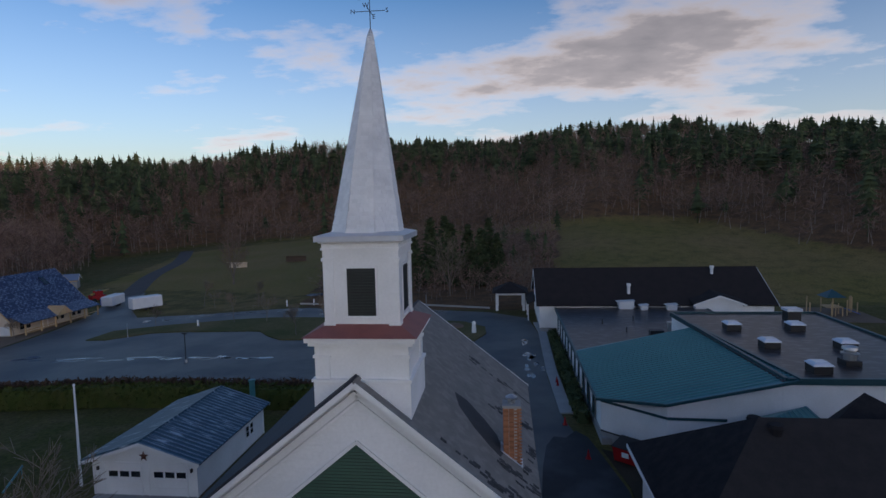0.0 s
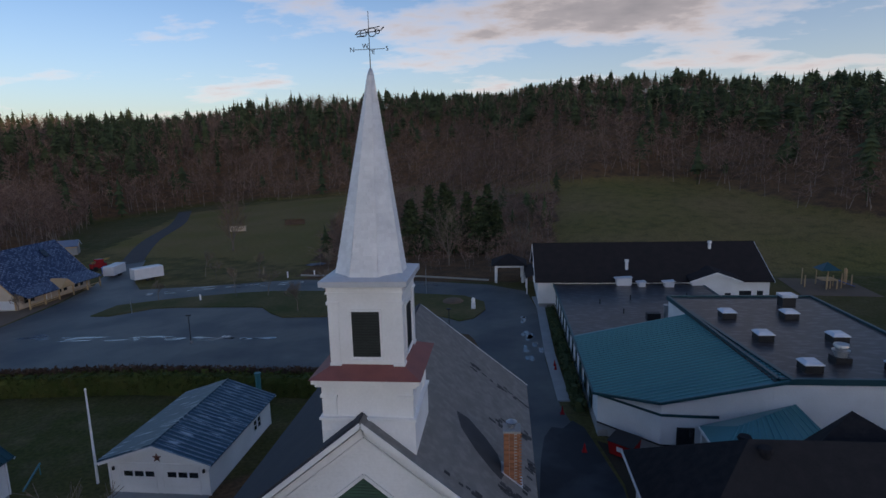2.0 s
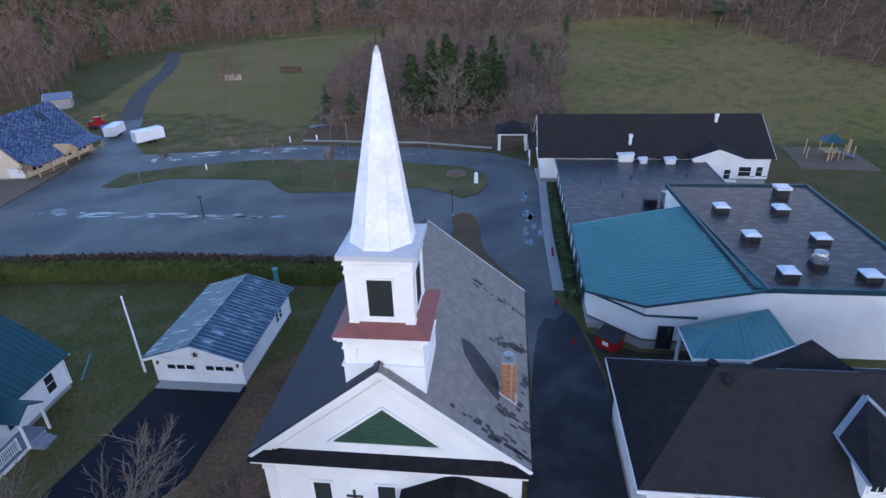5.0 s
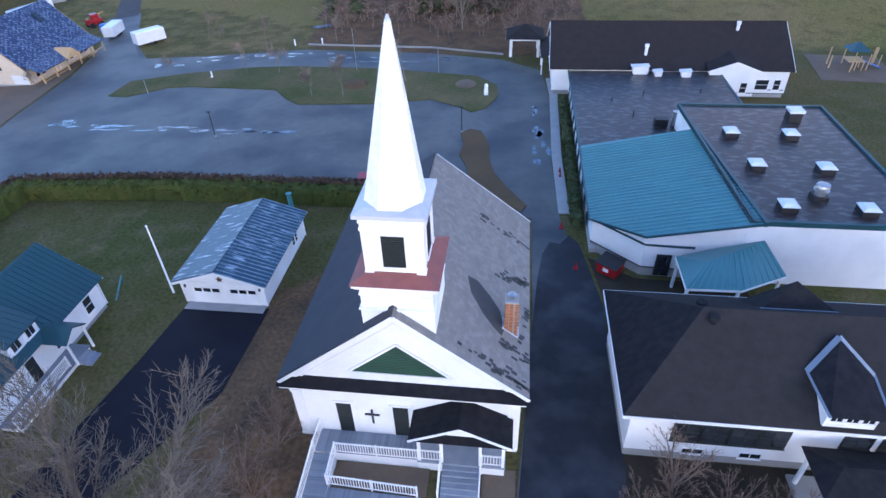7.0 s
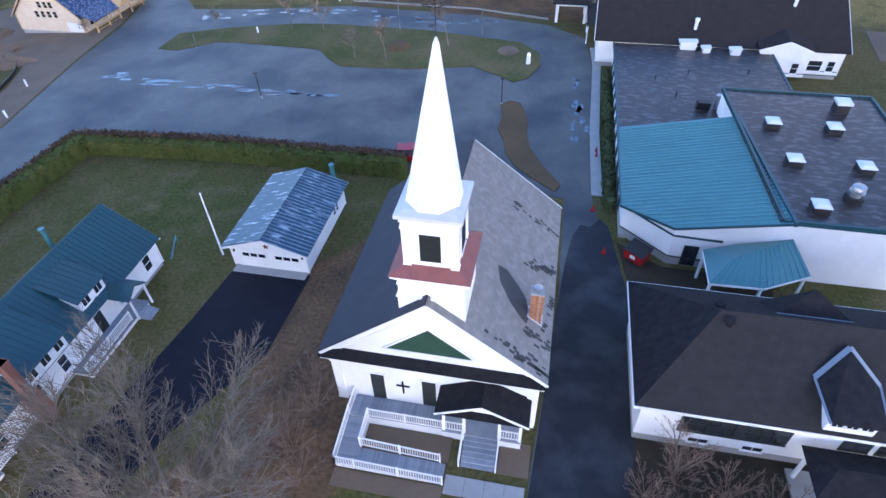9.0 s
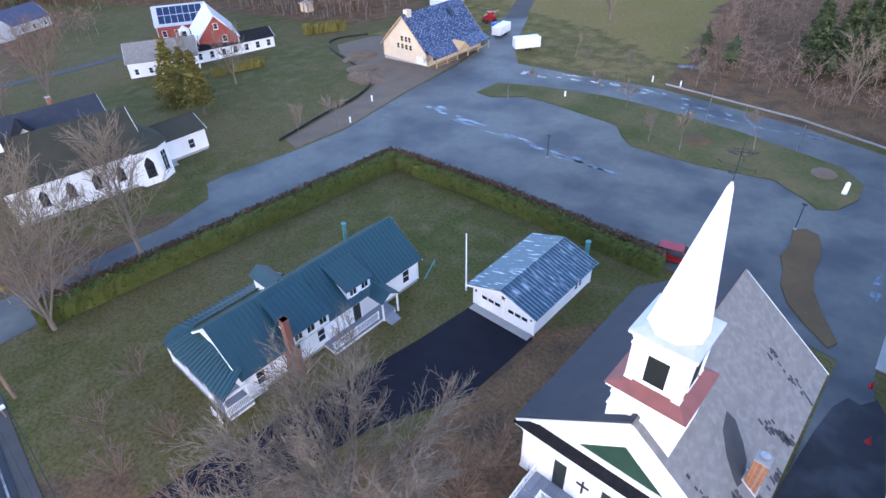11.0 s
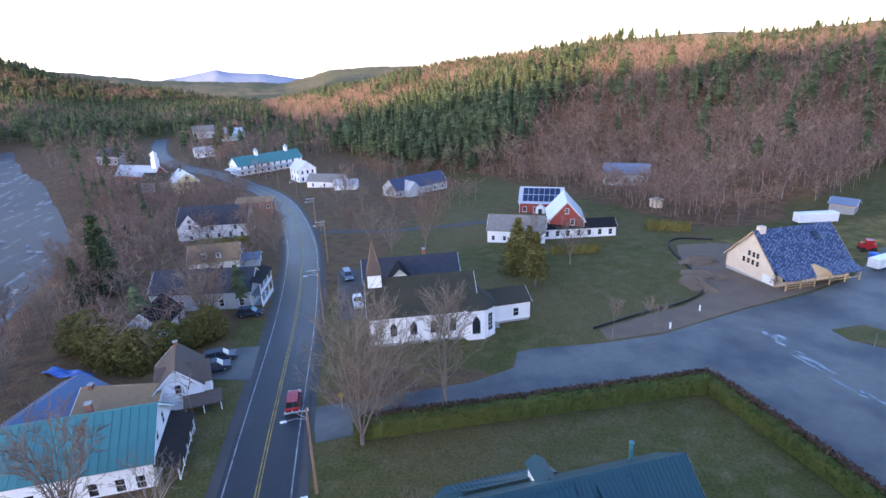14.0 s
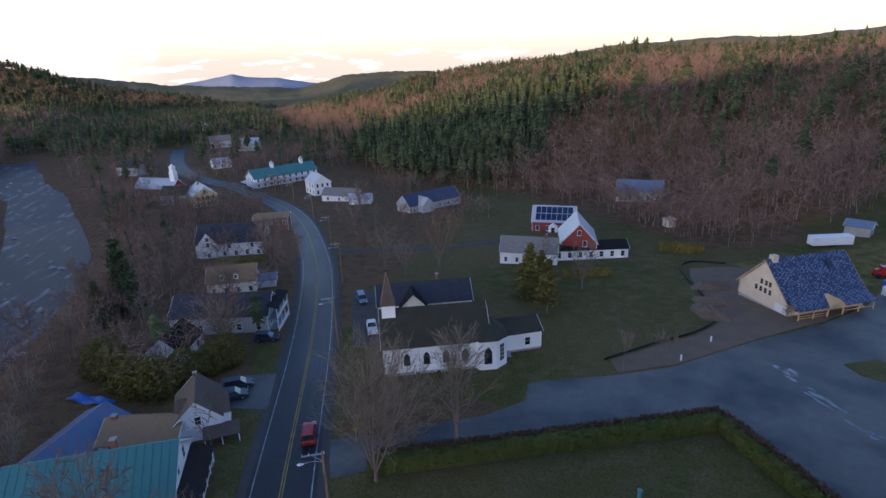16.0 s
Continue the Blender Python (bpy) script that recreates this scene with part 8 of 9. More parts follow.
# ---------------------------------------------------------------- vehicles
def car(x, y, rot, mat, label, L=4.6, W=1.85, H=1.65, kind="suv", z=None):
    T = thing("pickup_truck" if kind == "pickup" else "car", label, "truck" if kind == "pickup" else "car", pose(x, y, (hz(x, y) if z is None else z) + .1, 0, 0, rot))
    l, w = L / 2, W / 2
    side = [(-l, .35), (-l, .85), (-l + .1, .98), (l - 1.15, .98), (l - .12, .82), (l, .6), (l, .35)]
    s = Shape()
    k = len(side)
    s.add([(a, -w, b) for a, b in side] + [(a, w, b) for a, b in side], [tuple(range(k - 1, -1, -1)), tuple(range(k, 2 * k))] + [(i, (i + 1) % k, (i + 1) % k + k, i + k) for i in range(k)])
    part("body", s, mat, T)
    x0, x1 = (-l + .15, l - 1.5) if kind == "suv" else (-.5, l - 1.35)
    a = [(x0, -w + .06, .98), (x1 + .45, -w + .06, .98), (x1 + .45, w - .06, .98), (x0, w - .06, .98), (x0 + .25, -w + .25, H), (x1 - .35, -w + .25, H), (x1 - .35, w - .25, H), (x0 + .25, w - .25, H)]
    part("glasshouse", Shape().add(a, [(0, 1, 5, 4), (1, 2, 6, 5), (2, 3, 7, 6), (3, 0, 4, 7)]), "glass", T)
    part("roof", Shape().slab([(x0 + .2, -w + .22, H + .04), (x1 - .3, -w + .22, H + .04), (x1 - .3, w - .22, H + .04), (x0 + .2, w - .22, H + .04)], .05), mat, T)
    for xx in (x0 + .15, (x0 + x1) / 2, x1 + .2):
        for sy in (-1, 1):
            part("pillar", Shape().bar((xx, sy * (w - .05), .97), (xx + (.1 if xx < x1 - .5 else -.6), sy * (w - .23), H), .09), mat, T)
    if kind == "pickup":
        part("bed", Shape().box(-l + .05, -w + .02, .95, -.55, -w + .12, 1.2).box(-l + .05, w - .12, .95, -.55, w - .02, 1.2).box(-l + .02, -w + .02, .95, -l + .12, w - .02, 1.2), mat, T)
    for xx in (-l + .85, l - .85):
        for sy in (-1, 1):
            wh = part("wheel", Shape().tube((xx, sy * (w - .2), .33), (xx, sy * (w + .01), .33), .34, .34, 14), "tyre", T)
            part("rim", Shape().tube((xx, sy * (w - .02), .33), (xx, sy * (w + .02), .33), .19, .19, 10), "steel", wh)
    for sy in (-1, 1):
        part("headlight", Shape().box(l - .05, sy * .62 - .18, .62, l + .015, sy * .62 + .18, .78), "lens", T)
        part("tail_light", Shape().box(-l - .015, sy * .72 - .1, .62, -l + .05, sy * .72 + .1, .92), "red", T)
    part("bumper", Shape().box(l - .05, -w + .1, .3, l + .06, w - .1, .5).box(-l - .06, -w + .1, .3, -l + .05, w - .1, .5), "black", T)
    return T


car(-63.5, -1.9, 176, "red", "dark red sport-utility car driving on the road")
car(-9.9, 53.6, 15, "red", "red car parked at the end of the hedge")
car(-96.5, 10.2, 178, "car_white", "white pickup truck beside the small church", L=5.6, H=1.8, kind="pickup")
car(-113.5, 9.8, 5, "car_grey", "blue-grey station wagon parked on gravel", L=4.9)
car(-77.6, -13.4, 95, "car_dark", "dark car parked beside the brown-roofed house")
car(-81, -12.9, 95, "car_dark", "dark car parked in the driveway")
car(-98.5, -9.6, 80, "car_dark", "dark car parked near the road")

# ---------------------------------------------------------------- village houses
W3 = lambda L, z, n, w=.85, h=1.35: [("s", -L / 2 + (i + .5) * L / n, z, w, h) for i in range(n)]
tq = gable_house("turquoise_house", "white house with turquoise metal roof and dark porch", "house", -56.8, -25.0, -2.35, 90, 17.5, 10.5, 4.4, 3.6, roof="turquoise", over=.3, seam=.9, base=.5,
                 wins=[("s", u, 1.5, .9, 1.5) for u in (-6, -3, 0, 2.8, 5.4, 7.4)] + [("e", -2, 1.6, .9, 1.5), ("e", 2, 1.6, .9, 1.5), ("e", -1.6, 4.6, .8, 1.4), ("e", 1.6, 4.6, .8, 1.4)], chimneys=[(2.0, .8, 1.0)])
part("porch_roof", Shape().slab([(8.6, -5.2, 3.9), (8.6, 5.2, 3.9), (11.4, 5.2, 3.0), (11.4, -5.2, 3.0)][::-1], .12), "shingle_bare", tq, "dark lean-to porch roof")
part("porch_floor", Shape().box(8.7, -5.0, .2, 11.2, 5.0, .55), "deck", tq)
for u in (-4.9, -2.4, 0, 2.4, 4.9):
    part("porch_post", Shape().box(11.0, u - .07, .55, 11.14, u + .07, 2.95), "white", tq)
part("porch_rail", Shape().bar((11.07, -4.9, 1.35), (11.07, 4.9, 1.35), .08, .1).bar((11.07, -4.9, .75), (11.07, 4.9, .75), .05, .06), "white", tq)
gable_house("turquoise_wing", "lower white wing with turquoise metal roof", "house wing", -57.3, -40.0, -2.45, 90, 12.4, 9.5, 3.4, 3.2, roof="turquoise", over=.3, seam=.9, wins=W3(12.4, 1.2, 5))
br = gable_house("brown_roof_house", "white house with brown shingle roof and street porch", "house", -71.3, -16.9, -2.8, 8, 9.5, 7.2, 4.8, 3.4, size=.82, roof="shingle_brown", wins=[("n", -2, 1.2, .9, 1.4), ("n", 2, 1.2, .9, 1.4), ("n", 0, 4.2, .9, 1.3), ("e", 0, 4.0, .9, 1.4), ("e", 1.8, 1.2, .9, 1.4)], chimneys=[(-4.2, 0, .7)])
part("cross_roof", Shape().slab([(1.0, -3, 7.2), (4.6, -3, 5.0), (4.6, 5.2, 5.0), (1.0, 5.2, 7.2)], .12).slab([(-2.6, -3, 5.0), (1.0, -3, 7.2), (1.0, 5.2, 7.2), (-2.6, 5.2, 5.0)], .12), "shingle_brown", br)
part("gable_wall", Shape().add([(-2.3, 4.8, .3), (4.3, 4.8, .3), (4.3, 4.8, 4.95), (1, 4.8, 7.0), (-2.3, 4.8, 4.95), (-2.3, 3, .3), (4.3, 3, .3), (4.3, 3, 4.95), (1, 3, 7.0), (-2.3, 3, 4.95)], [(4, 3, 2, 1, 0), (1, 6, 5, 0), (1, 2, 7, 6), (4, 0, 5, 9)]), "clap", br)
window(br, (1, 4.8, 4.4), (0, 1), .9, 1.3)
window(br, (-.8, 4.8, 1.3), (0, 1), .9, 1.4)
part("porch_roof", Shape().slab([(4.6, .5, 3.3), (8.0, .5, 2.8), (8.0, 6.3, 2.8), (4.6, 6.3, 3.3)], .12), "shingle_brown", br)
for u in (.8, 3.4, 6.0):
    part("porch_post", Shape().box(7.7, u - .08, 0, 7.86, u + .08, 2.75), "white", br)
part("porch_floor", Shape().box(4.7, .6, -.3, 7.9, 6.1, .4), "deck", br)
part("skylight", Shape().slab([(2.4, 0, 6.5), (3.4, 0, 5.9), (3.4, 1.0, 5.9), (2.4, 1.0, 6.5)], .06), "solar", br)
gable_house("tan_wing", "low wing with tan shingle roof", "house wing", -69.0, -23.2, -2.6, 78, 10, 6.2, 2.6, 1.8, roof="shingle_tan", wins=W3(10, 1, 3), chimneys=[(-4, 0, .6)])
gable_house("blue_barn", "long shed with blue-grey metal roof", "shed", -69.2, -32.3, -2.6, -24, 12, 7.4, 2.3, 1.8, wall="white", roof="blue_bright", seam=1.2)
tp = Shape()
for i in range(5):
    for j in range(9):
        tp.v.append((-4 + j, -1 + i * .5, .35 + .3 * math.sin(j * 1.3 + i) * math.cos(i)))
tp.f = [(i * 9 + j, i * 9 + j + 1, (i + 1) * 9 + j + 1, (i + 1) * 9 + j) for i in range(4) for j in range(8)]
solo("tarpaulin", tp, "blue_plastic", "crumpled bright blue tarpaulin on the ground", "tarpaulin", pose(-83.7, -35.3, hz(-83.7, -35.3), 0, 0, 60))
d3 = gable_house("dark_roof_house", "long white house with weathered charcoal roof", "house", -109, -17.9, -4.5, 78, 19, 8.5, 4.2, 3.0, wall="grey_clap", roof="shingle_slate_shaded", wins=W3(19, 1.2, 5) + [("e", 2, 1.4, .9, 1.4), ("e", -2, 1.4, .9, 1.4), ("e", 0, 4.2, .9, 1.2)])
for z in (.4, 3.0):
    part("porch_floor", Shape().box(9.6, -4.2, z, 11.6, 4.2, z + .15), "deck", d3)
    part("porch_rail", Shape().bar((11.5, -4.2, z + 1.0), (11.5, 4.2, z + 1.0), .07, .1).bar((11.5, -4.2, z + .5), (11.5, 4.2, z + .5), .05, .5), "white", d3)
for u in (-4.1, -1.4, 1.4, 4.1):
    part("porch_post", Shape().box(11.4, u - .08, 0, 11.56, u + .08, 5.6), "white", d3)
part("porch_roof", Shape().slab([(9.6, -4.5, 6.1), (11.9, -4.5, 5.6), (11.9, 4.5, 5.6), (9.6, 4.5, 6.1)], .1), "shingle_dark", d3)
gable_house("white_cottage", "small white cottage with dark gable roof", "house", -98, -25.6, -4.3, 165, 9, 7, 3.2, 3.0, size=.92, roof="shingle_dark", wins=[("w", 0, 1.2, 1.6, 1.2), ("e", 0, 1.2, 1.6, 1.2)] + W3(9, 1, 2))
b2h = gable_house("brown_dormer_house", "cream house with russet roof and two small dormers", "house", -133, -19.2, -6.2, 88, 12, 7.5, 4.0, 3.2, wall="cream", size=.92, roof="shingle_tan", wins=W3(12, 1.2, 4))
for u in (-2.2, 1.2):
    dd = part("dormer", Shape().box(u - .6, -3.4, 4.6, u + .6, -1, 6.0), "white", b2h)
    part("dormer_roof", Shape().slab([(u - .85, -3.7, 5.95), (u, -3.7, 6.7), (u, -.5, 6.7), (u - .85, -.5, 5.95)], .08).slab([(u, -3.7, 6.7), (u + .85, -3.7, 5.95), (u + .85, -.5, 5.95), (u, -.5, 6.7)], .08), "shingle_tan", dd)
    window(b2h, (u, -3.42, 4.95), (0, -1), .6, .8, cols=1, rows=2, board=.07)
gable_house("side_shed", "small shed with blue-grey roof", "shed", -133.5, -11.4, -6.2, 88, 4.0, 4.5, 2.6, .8, wall="grey_clap", roof="blue_metal")
gh = gable_house("grey_house", "pale grey two-storey house with slate-blue roof", "house", -170.2, -23.1, -8.1, 82, 21, 12, 5.4, 4.4, wall="white", size=.92, roof="shingle_slate_shaded", wins=W3(21, 1.2, 6) + W3(21, 3.6, 3))
part("cross_gable", Shape().add([(-9.5, -7.2, .3), (-3, -7.2, .3), (-3, -7.2, 5.4), (-6.25, -7.2, 9.2), (-9.5, -7.2, 5.4), (-9.5, 0, .3), (-3, 0, .3), (-3, 0, 5.4), (-6.25, 0, 9.2), (-9.5, 0, 5.4)], [(0, 1, 2, 3, 4), (0, 5, 6, 1), (1, 6, 7, 2), (4, 9, 5, 0)]), "white", gh)
part("cross_roof", Shape().slab([(-10, -7.6, 5.1), (-6.25, -7.6, 9.5), (-6.25, 0, 9.5), (-10, 0, 5.1)], .12).slab([(-6.25, -7.6, 9.5), (-2.5, -7.6, 5.1), (-2.5, 0, 5.1), (-6.25, 0, 9.5)], .12), "shingle_slate_shaded", gh)
for z, h in ((1.2, 1.2), (4.6, 1.3), (6.6, 1.0)):
    window(gh, (-6.25, -7.2, z), (0, -1), .9, h)
gable_house("brick_store", "low red brick building with white-trimmed upper windows", "store", -197, -13.5, -9.5, 84, 12, 8, 5.2, .8, wall="brick_far", size=.95, roof="shingle_tan", wins=W3(12, 3.0, 5))
yh = gable_house("yellow_house", "yellow clapboard house with silver metal roof", "house", -260, -46.7, -12.9, 20, 15, 10.5, 6.0, 4.0, wall="yellow", size=.93, roof="silver", seam=1.2, wins=[("e", u, z, 1, 1.6) for u in (-3.4, -1.1, 1.1, 3.4) for z in (1.2, 4.2)] + [("e", 0, 7.2, 1, 1.3)] + W3(15, 1.2, 4))
gable_house("grey_house", "old grey house with brown roof among bare shrubs", "building", -266.4, -57.7, -12.9, 70, 14, 9, 5.5, 3.5, wall="grey_clap", size=.9, roof="shingle_moss", wins=W3(14, 1.2, 4))
wc = gable_house("far_church", "white church with pale metal roof and square belfry", "church", -287.4, -69.7, -12.9, 60, 24, 10, 5.0, 4.5, wall="red_clap", size=.9, roof="silver", wins=W3(24, 1.5, 5, 1.0, 2.2))
part("belfry", Shape().box(8.6, -1.4, 8, 11.4, 1.4, 13.5).box(8.9, -1.1, 13.5, 11.1, 1.1, 15.5), "white", wc)
part("belfry_roof", Shape().add([(8.6, -1.4, 15.5), (11.4, -1.4, 15.5), (11.4, 1.4, 15.5), (8.6, 1.4, 15.5), (10, 0, 17.4)], [(0, 1, 4), (1, 2, 4), (2, 3, 4), (3, 0, 4), (3, 2, 1, 0)]), "white", wc)
inn = gable_house("inn", "long white inn with green metal roof and two cupolas", "inn", -297, -13.5, -12.9, 118, 40, 12, 6.0, 4.2, size=.85, roof="turquoise", over=.6, wins=[(sd, -20 + (i + .5) * 4, z, 1.1, 1.5) for sd in "sn" for i in range(10) for z in (1.2, 4.0)] + [("w", u, z, 1.0, 1.6) for u in (-3, 0, 3) for z in (1.2, 4.0)])
for u in (-6, 13):
    cu = part("cupola", Shape().box(u - .9, -.9, 9.6, u + .9, .9, 12.4), "white", inn)
    part("cupola_roof", Shape().add([(u - 1.2, -1.2, 12.4), (u + 1.2, -1.2, 12.4), (u + 1.2, 1.2, 12.4), (u - 1.2, 1.2, 12.4), (u, 0, 14.2)], [(0, 1, 4), (1, 2, 4), (2, 3, 4), (3, 0, 4), (3, 2, 1, 0)]), "silver", cu)
part("porch_roof", Shape().slab([(-23, -9.0, 3.3), (20, -9.0, 3.3), (20, -6, 4.0), (-23, -6, 4.0)], .12).slab([(-23.5, -9, 3.3), (-20, -6, 4.0), (-20, 6, 4.0), (-23.5, 6, 3.3)][::-1], .12), "silver", inn)
for i in range(11):
    part("porch_post", Shape().box(-22.6 + i * 4.2, -8.8, 0, -22.4 + i * 4.2, -8.6, 3.3), "white", inn)
w4 = gable_house("white_house", "tall white two-storey house with grey roof", "house", -263, 3.7, -12.8, 20, 11, 8, 6.2, 3.2, roof="silver", wins=[("e", u, z, .9, 1.5) for u in (-2.4, 0, 2.4) for z in (1.2, 4.2)] + W3(11, 1.2, 3) + W3(11, 4.2, 3))
gable_house("white_outbuilding", "low white outbuilding with grey roof", "shed", -241, 13.4, -12.0, 60, 16, 7, 3.2, 2.4, roof="shingle", wins=W3(16, 1, 3))
gable_house("white_shed", "small white shed with pale roof", "shed", -230, 20.2, -11.6, 75, 9, 6, 3.0, 1.6, roof="silver")
bh = gable_house("blue_roof_house", "low grey house with dark blue roof among trees", "house", -209, 45, -10.0, 115, 26, 9, 3.6, 3.6, wall="grey_clap", size=.93, roof="blue_dark", wins=W3(26, 1, 6))
part("cross_gable", Shape().add([(-9, -8, .3), (-3, -8, .3), (-3, -8, 3.6), (-6, -8, 6.6), (-9, -8, 3.6), (-9, 0, .3), (-3, 0, .3), (-3, 0, 3.6), (-6, 0, 6.6), (-9, 0, 3.6)], [(0, 1, 2, 3, 4), (0, 5, 6, 1), (1, 6, 7, 2), (4, 9, 5, 0), (2, 7, 8, 3), (3, 8, 9, 4)]), "grey_clap", bh)
gable_house("white_cottage", "small white cottage with pale metal roof", "house", -354.4, -50.7, -12.6, 110, 10, 7, 3.4, 2.4, roof="silver", wins=W3(12, 1, 3))
for i, (x, y, r, wl, rf) in enumerate(((-420, -40, 80, "pale_green", "silver"), (-445, -62, 100, "grey_clap", "shingle"), (-352, -98, 60, "grey_clap", "shingle_slate_shaded"), (-560, -88, 20, "cream", "silver"))):
    gable_house("village_house", "distant pale village house with metal roof", "house", x, y, hz(x, y), r, 14, 9, 5, 3.4, wall=wl, roof=rf, wins=W3(14, 1.2, 4), group="distant village houses")
# farm with the red barn and the solar house
fa = gable_house("farmhouse", "white farmhouse with grey shingle roof", "house", -128.3, 55.1, -5.7, 62, 17, 8, 4.4, 3.6, size=.85, roof="shingle", wins=[("w", 0, 1.3, .9, 1.5), ("w", 0, 4.4, .9, 1.3), ("w", 2.2, 1.3, .9, 1.5)] + W3(17, 1.3, 5), chimneys=[(5, 0, 1.2)])
rb = gable_house("red_barn", "red barn with pale metal roof and white-trimmed windows", "barn", -130.5, 69.5, -5.7, 158, 13, 9.5, 5.6, 5.2, wall="red_clap", size=.93, roof="silver", over=.5, wins=[("w", -1.6, 1.4, 1, 1.6), ("w", 1.6, 4.4, 1, 1.5), ("w", 0, 7.6, .9, 1.3), ("e", -1.6, 1.4, 1, 1.6), ("e", 1.6, 4.4, 1, 1.5), ("e", -1.6, 4.4, 1, 1.5), ("e", 0, 7.6, .9, 1.3)])
gable_house("farm_wing", "low white farm wing with dark roof", "house wing", -126.5, 69.3, -5.4, 78, 22, 5.5, 3.0, 1.4, roof="shingle_dark", wins=W3(22, 1, 8, .9, 1.4))
so = gable_house("solar_house", "dark red house with a pale roof of solar panels", "house", -158, 75, -7.4, 62, 14, 9, 4.0, 4.2, wall="red_clap", size=.93, roof="silver", wins=W3(14, 1.0, 4, 1.1, 1.6))
for i in range(7):
    for j in range(2):
        u, v = -6.0 + i * 1.75, .35 + j * 2.0
        q = lambda uu, vv: (uu, -(vv), 4.0 + 4.2 + .24 - vv * 4.2 / 4.5)
        part("solar_panel", Shape().slab([q(u, v + 1.85), q(u + 1.62, v + 1.85), q(u + 1.62, v), q(u, v)], .04), "solar", so)
part("porch_gable", Shape().add([(-1.5, -6, 0), (1.5, -6, 0), (1.5, -6, 2.6), (0, -6, 3.8), (-1.5, -6, 2.6), (-1.5, -4.5, 0), (1.5, -4.5, 0), (1.5, -4.5, 2.6), (0, -4.5, 3.8), (-1.5, -4.5, 2.6)], [(0, 1, 2, 3, 4), (1, 6, 7, 2), (4, 9, 5, 0), (2, 7, 8, 3), (3, 8, 9, 4)]), "white", so)
window(so, (0, -6.0, .4), (0, -1), 1.2, 2.0)
gn = gable_house("green_house", "pale green house with grey metal roof at the wood's edge", "house", -185.5, 121.5, hz(-185.5, 121.5), 57, 16, 8, 4.4, 3.2, wall="pale_green", roof="blue_metal", wins=W3(16, 1.2, 5) + [("e", 0, 1.2, .9, 1.4), ("w", 0, 1.2, .9, 1.4), ("w", 0, 4.2, .9, 1.2)])
solo("garden_shed", Shape().box(-1.6, -1.2, 0, 1.6, 1.2, 2.2).slab([(-1.9, -1.5, 2.3), (1.9, -1.5, 2.3), (1.9, 1.5, 2.7), (-1.9, 1.5, 2.7)], .1), "sheathing", "small pale wooden field shed", "shed", pose(-145.9, 107.8, hz(-145.9, 107.8)))

# ---------------------------------------------------------------- street poles, cables and signs
poles = [(8, -1.6), (-45.1, 0.3), (-90.4, 3.4), (-128, 6.4), (-163.7, 5.2), (-205, 0.5), (-240, -7), (-268, -16)]
tops = []
for i, (x, y) in enumerate(poles):
    H = 10.3 if i < 4 else 9.5
    z = hz(x, y)
    T = thing("utility_pole", "leaning weathered wooden utility pole with crossarm and street lamp", "utility pole", pose(x, y, z, 0, 0, 0), "utility poles along the road")
    part("pole", Shape().tube((0, 0, -.5), (0, 0, H), .17, .11, 8), "pole_wood", T)
    part("crossarm", Shape().box(-.06, -2.1, H - .35, .06, .25, H - .22), "steel", T, "pale weathered crossarm")
    part("brace", Shape().bar((0, -.1, H - 1.1), (0, -1.0, H - .4), .05), "steel", T)
    for k in (-2.0, -1.3, -.6, .15):
        part("insulator", Shape().tube((0, k, H - .22), (0, k, H), .05, .04, 6), "lens", T)
    la = part("lamp_arm", Shape().tube((0, 0, H - 1.3), (0, -1.0, H - 1.0), .03, .03, 6).tube((0, -1.0, H - 1.0), (0, -2.0, H - 1.1), .03, .03, 6), "steel", T)
    part("lamp_head", Shape().rings([(.06, -.08), (.2, -.06), (.22, .02), (.1, .1)], 10), "lens", la).matrix_local = Matrix.Translation((0, -2.25, H - 1.12)) @ Matrix.Diagonal((.8, 1.7, 1, 1))
    tops.append((x, y, z, H))
for (x0, y0, z0, h0), (x1, y1, z1, h1) in zip(tops, tops[1:]):
    for k, dz in ((-2.0, 0), (-1.3, 0), (-.6, 0), (0.0, -2.3), (0.0, -2.7)):
        c = Shape()
        N = 14
        P = [Vector((x0 + (x1 - x0) * t, y0 + (y1 - y0) * t + k, (z0 + h0) + (z1 + h1 - z0 - h0) * t + dz - 4 * .7 * t * (1 - t))) for t in [i / N for i in range(N + 1)]]
        c.path(P, .018)
        solo("cable", c, "wire", "thin sagging overhead cable along the road", "cable", group="overhead cables")
c = Shape()
P = [Vector((-45.1 + (-60 + 45.1) * t, .3 + (-15 - .3) * t, 8.0 - 4.2 * t - 4 * .5 * t * (1 - t))) for t in [i / 14 for i in range(15)]]
c.path(P, .018)
solo("cable", c, "wire", "thin cable from the pole to a house", "cable")
for x, y, nm, lb in ((-60.5, 4.2, "road_sign", "yellow diamond road sign on a post"), (-160, 6.3, "road_sign", "yellow diamond road sign on a post")):
    T = thing(nm, lb, "road sign", pose(x, y, hz(x, y), 0, 0, 90))
    part("post", Shape().tube((0, 0, 0), (0, 0, 2.2), .04, .04, 6), "steel", T)
    part("plate", Shape().add([(0, -.03, 1.6), (.5, -.03, 2.1), (0, -.03, 2.6), (-.5, -.03, 2.1), (0, 0, 1.6), (.5, 0, 2.1), (0, 0, 2.6), (-.5, 0, 2.1)], [(0, 1, 2, 3), (7, 6, 5, 4), (0, 4, 5, 1), (1, 5, 6, 2), (2, 6, 7, 3), (3, 7, 4, 0)]), "line_y", T)
mb = thing("mailbox", "white mailbox on a post beside the road", "mailbox", pose(-43.3, -.9, hz(-43.3, -.9)))
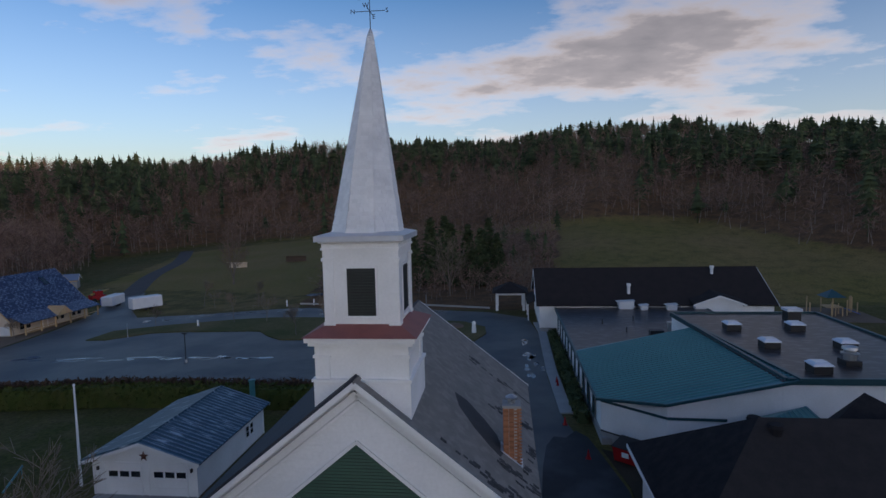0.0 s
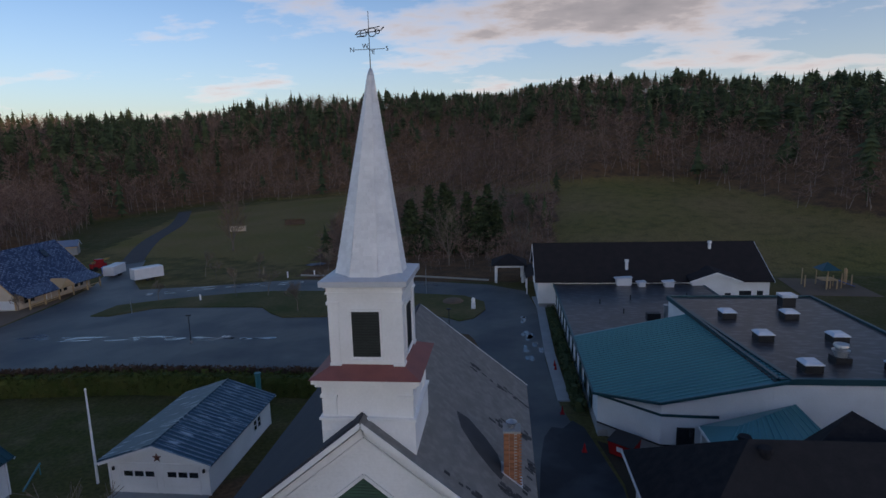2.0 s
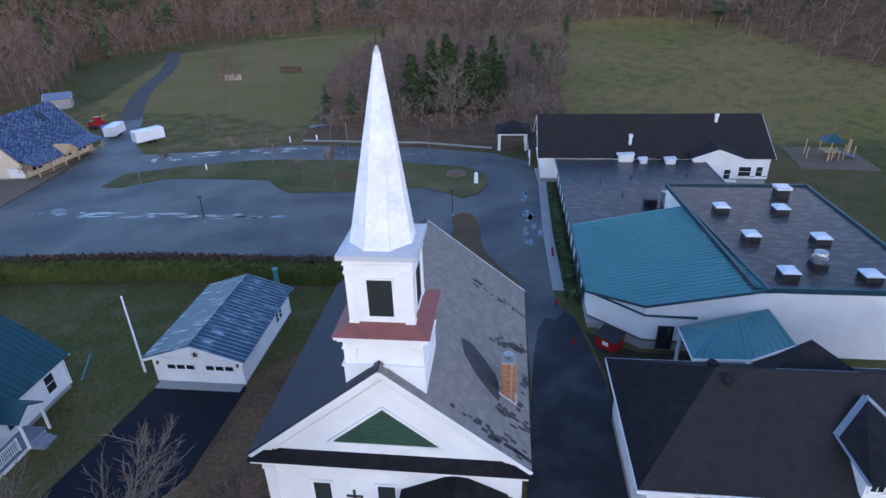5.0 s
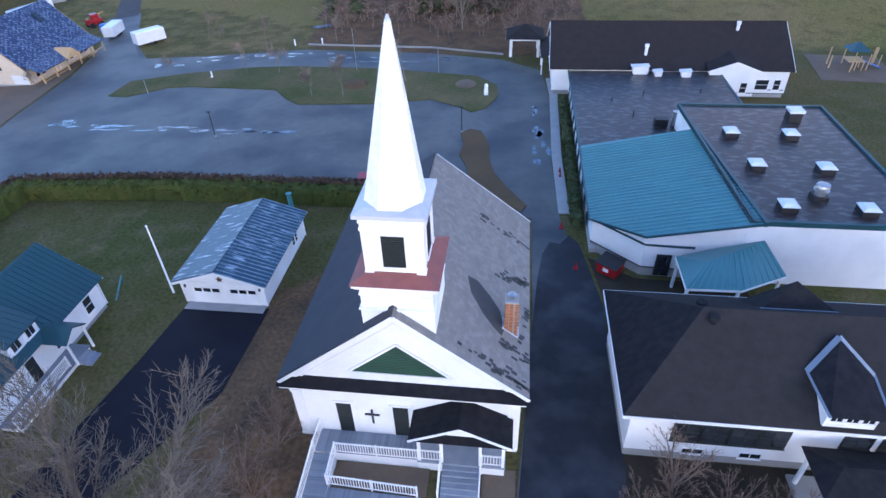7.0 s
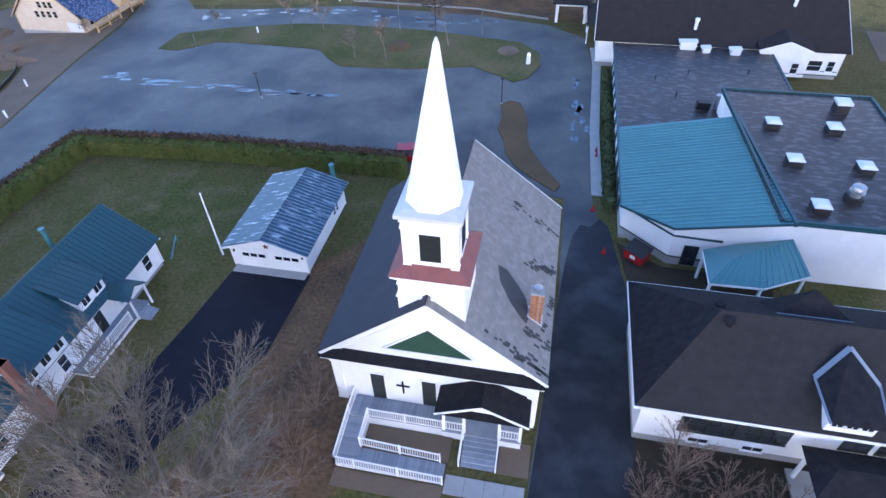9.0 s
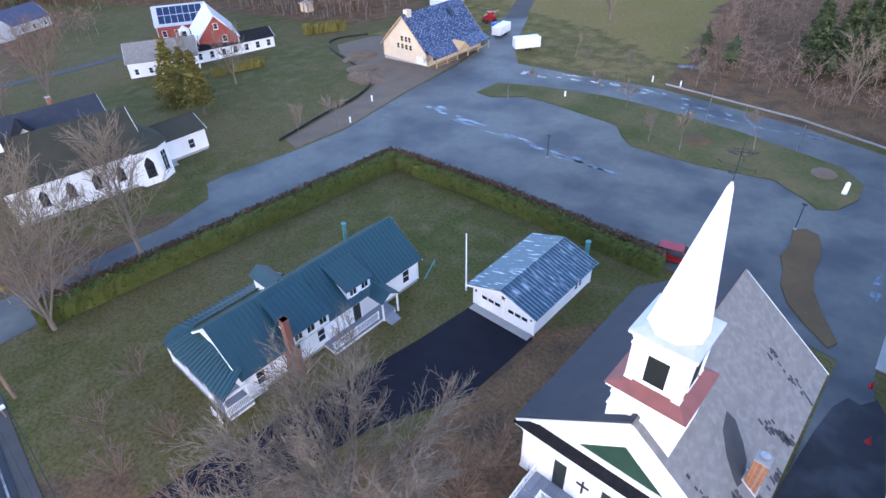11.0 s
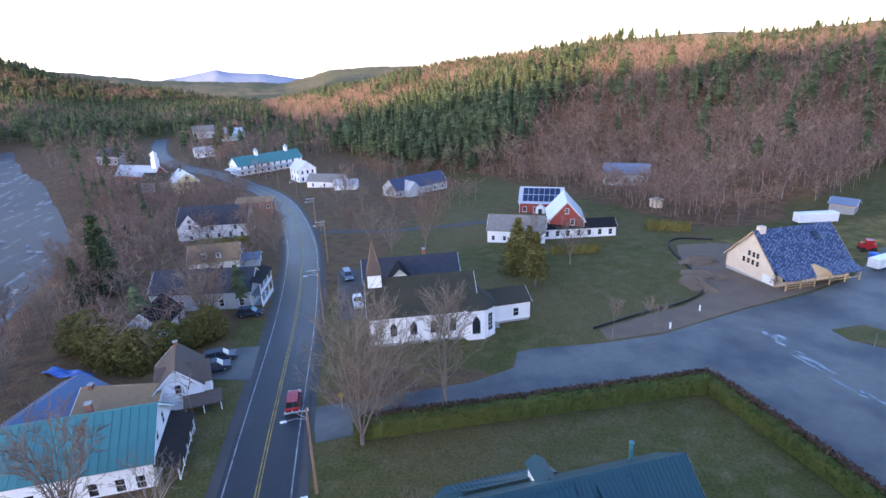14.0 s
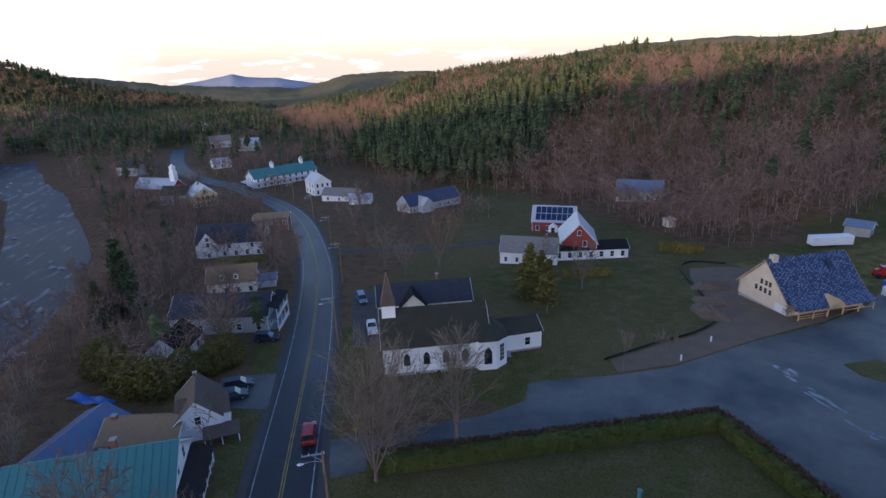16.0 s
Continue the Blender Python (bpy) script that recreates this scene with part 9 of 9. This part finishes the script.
part("post", Shape().box(-.05, -.05, 0, .05, .05, 1.0), "pole_wood", mb)
part("box", Shape().box(-.14, -.35, 1.0, .14, .35, 1.22).tube((0, -.35, 1.22), (0, .35, 1.22), .14, .14, 10), "car_white", mb)
fs = thing("street_sign", "pale green street sign on a thin post", "street sign", pose(-43.3, -13.9, hz(-43.3, -13.9), 0, 0, 20))
part("post", Shape().tube((0, 0, 0), (0, 0, 2.6), .04, .04, 6), "steel", fs)
part("plate", Shape().box(-.45, -.02, 2.3, .45, .02, 2.6), "pale_green", fs)
# playing field and playground
goal = thing("field_bench", "pale wooden team bench shelter on the field", "shelter", pose(-76, 166, hz(-76, 166)))
part("back", Shape().box(-2.8, .6, 0, 2.8, .75, 1.7), "sheathing", goal)
part("roof", Shape().slab([(-3, -.8, 1.9), (3, -.8, 1.9), (3, .9, 1.7), (-3, .9, 1.7)], .1), "sheathing", goal)
g2 = thing("field_bench", "dark wooden team bench shelter on the field", "shelter", pose(-60, 172, hz(-60, 172)))
part("back", Shape().box(-3.2, .6, 0, 3.2, .75, 1.7), "shingle_brown", g2)
part("roof", Shape().slab([(-3.4, -.8, 1.9), (3.4, -.8, 1.9), (3.4, .9, 1.7), (-3.4, .9, 1.7)], .1), "shingle_brown", g2)
pg = thing("playground_frame", "wooden climbing frame of many upright posts", "playground", pose(53.5, 92, hz(53.5, 92)))
_r = random.Random(2)
for k in range(14):
    px, py = _r.uniform(-3.5, 4), _r.uniform(-2.5, 2.5)
    part("post", Shape().tube((px, py, -.2), (px, py, _r.uniform(1.4, 3.0)), .09, .09, 7), "lumber", pg)
part("platform", Shape().box(-1.2, -1, 1.2, 1.0, 1.2, 1.35), "lumber", pg)
part("roof", Shape().add([(-1.6, -1.4, 2.8), (1.2, -1.4, 2.8), (1.2, 1.4, 2.8), (-1.6, 1.4, 2.8), (-.2, 0, 3.9)], [(0, 1, 4), (1, 2, 4), (2, 3, 4), (3, 0, 4)]), "teal_dark", pg)
part("slide", Shape().slab([(1.0, -.4, 1.3), (3.8, -.4, .2), (3.8, .4, .2), (1.0, .4, 1.3)], .08), "blue_plastic", pg)
sheet("playground_chips", [(47.5, 87), (58, 86), (59, 97), (49, 98)], "dirt", "brown wood-chip playground surface", "playground surface", lift=.05)
solo("canoe", Shape().add([(-2.2, 0, .3), (-1.2, -.4, .1), (1.2, -.4, .1), (2.2, 0, .3), (1.2, .4, .1), (-1.2, .4, .1), (-1.2, 0, .55), (1.2, 0, .55)], [(0, 1, 6), (1, 2, 7, 6), (2, 3, 7), (3, 4, 7), (4, 5, 6, 7), (5, 0, 6), (5, 4, 3, 2, 1, 0)]), "ice", "pale upturned boat lying in the grass", "boat", pose(-33, 111, hz(-33, 111), 0, 0, 25))
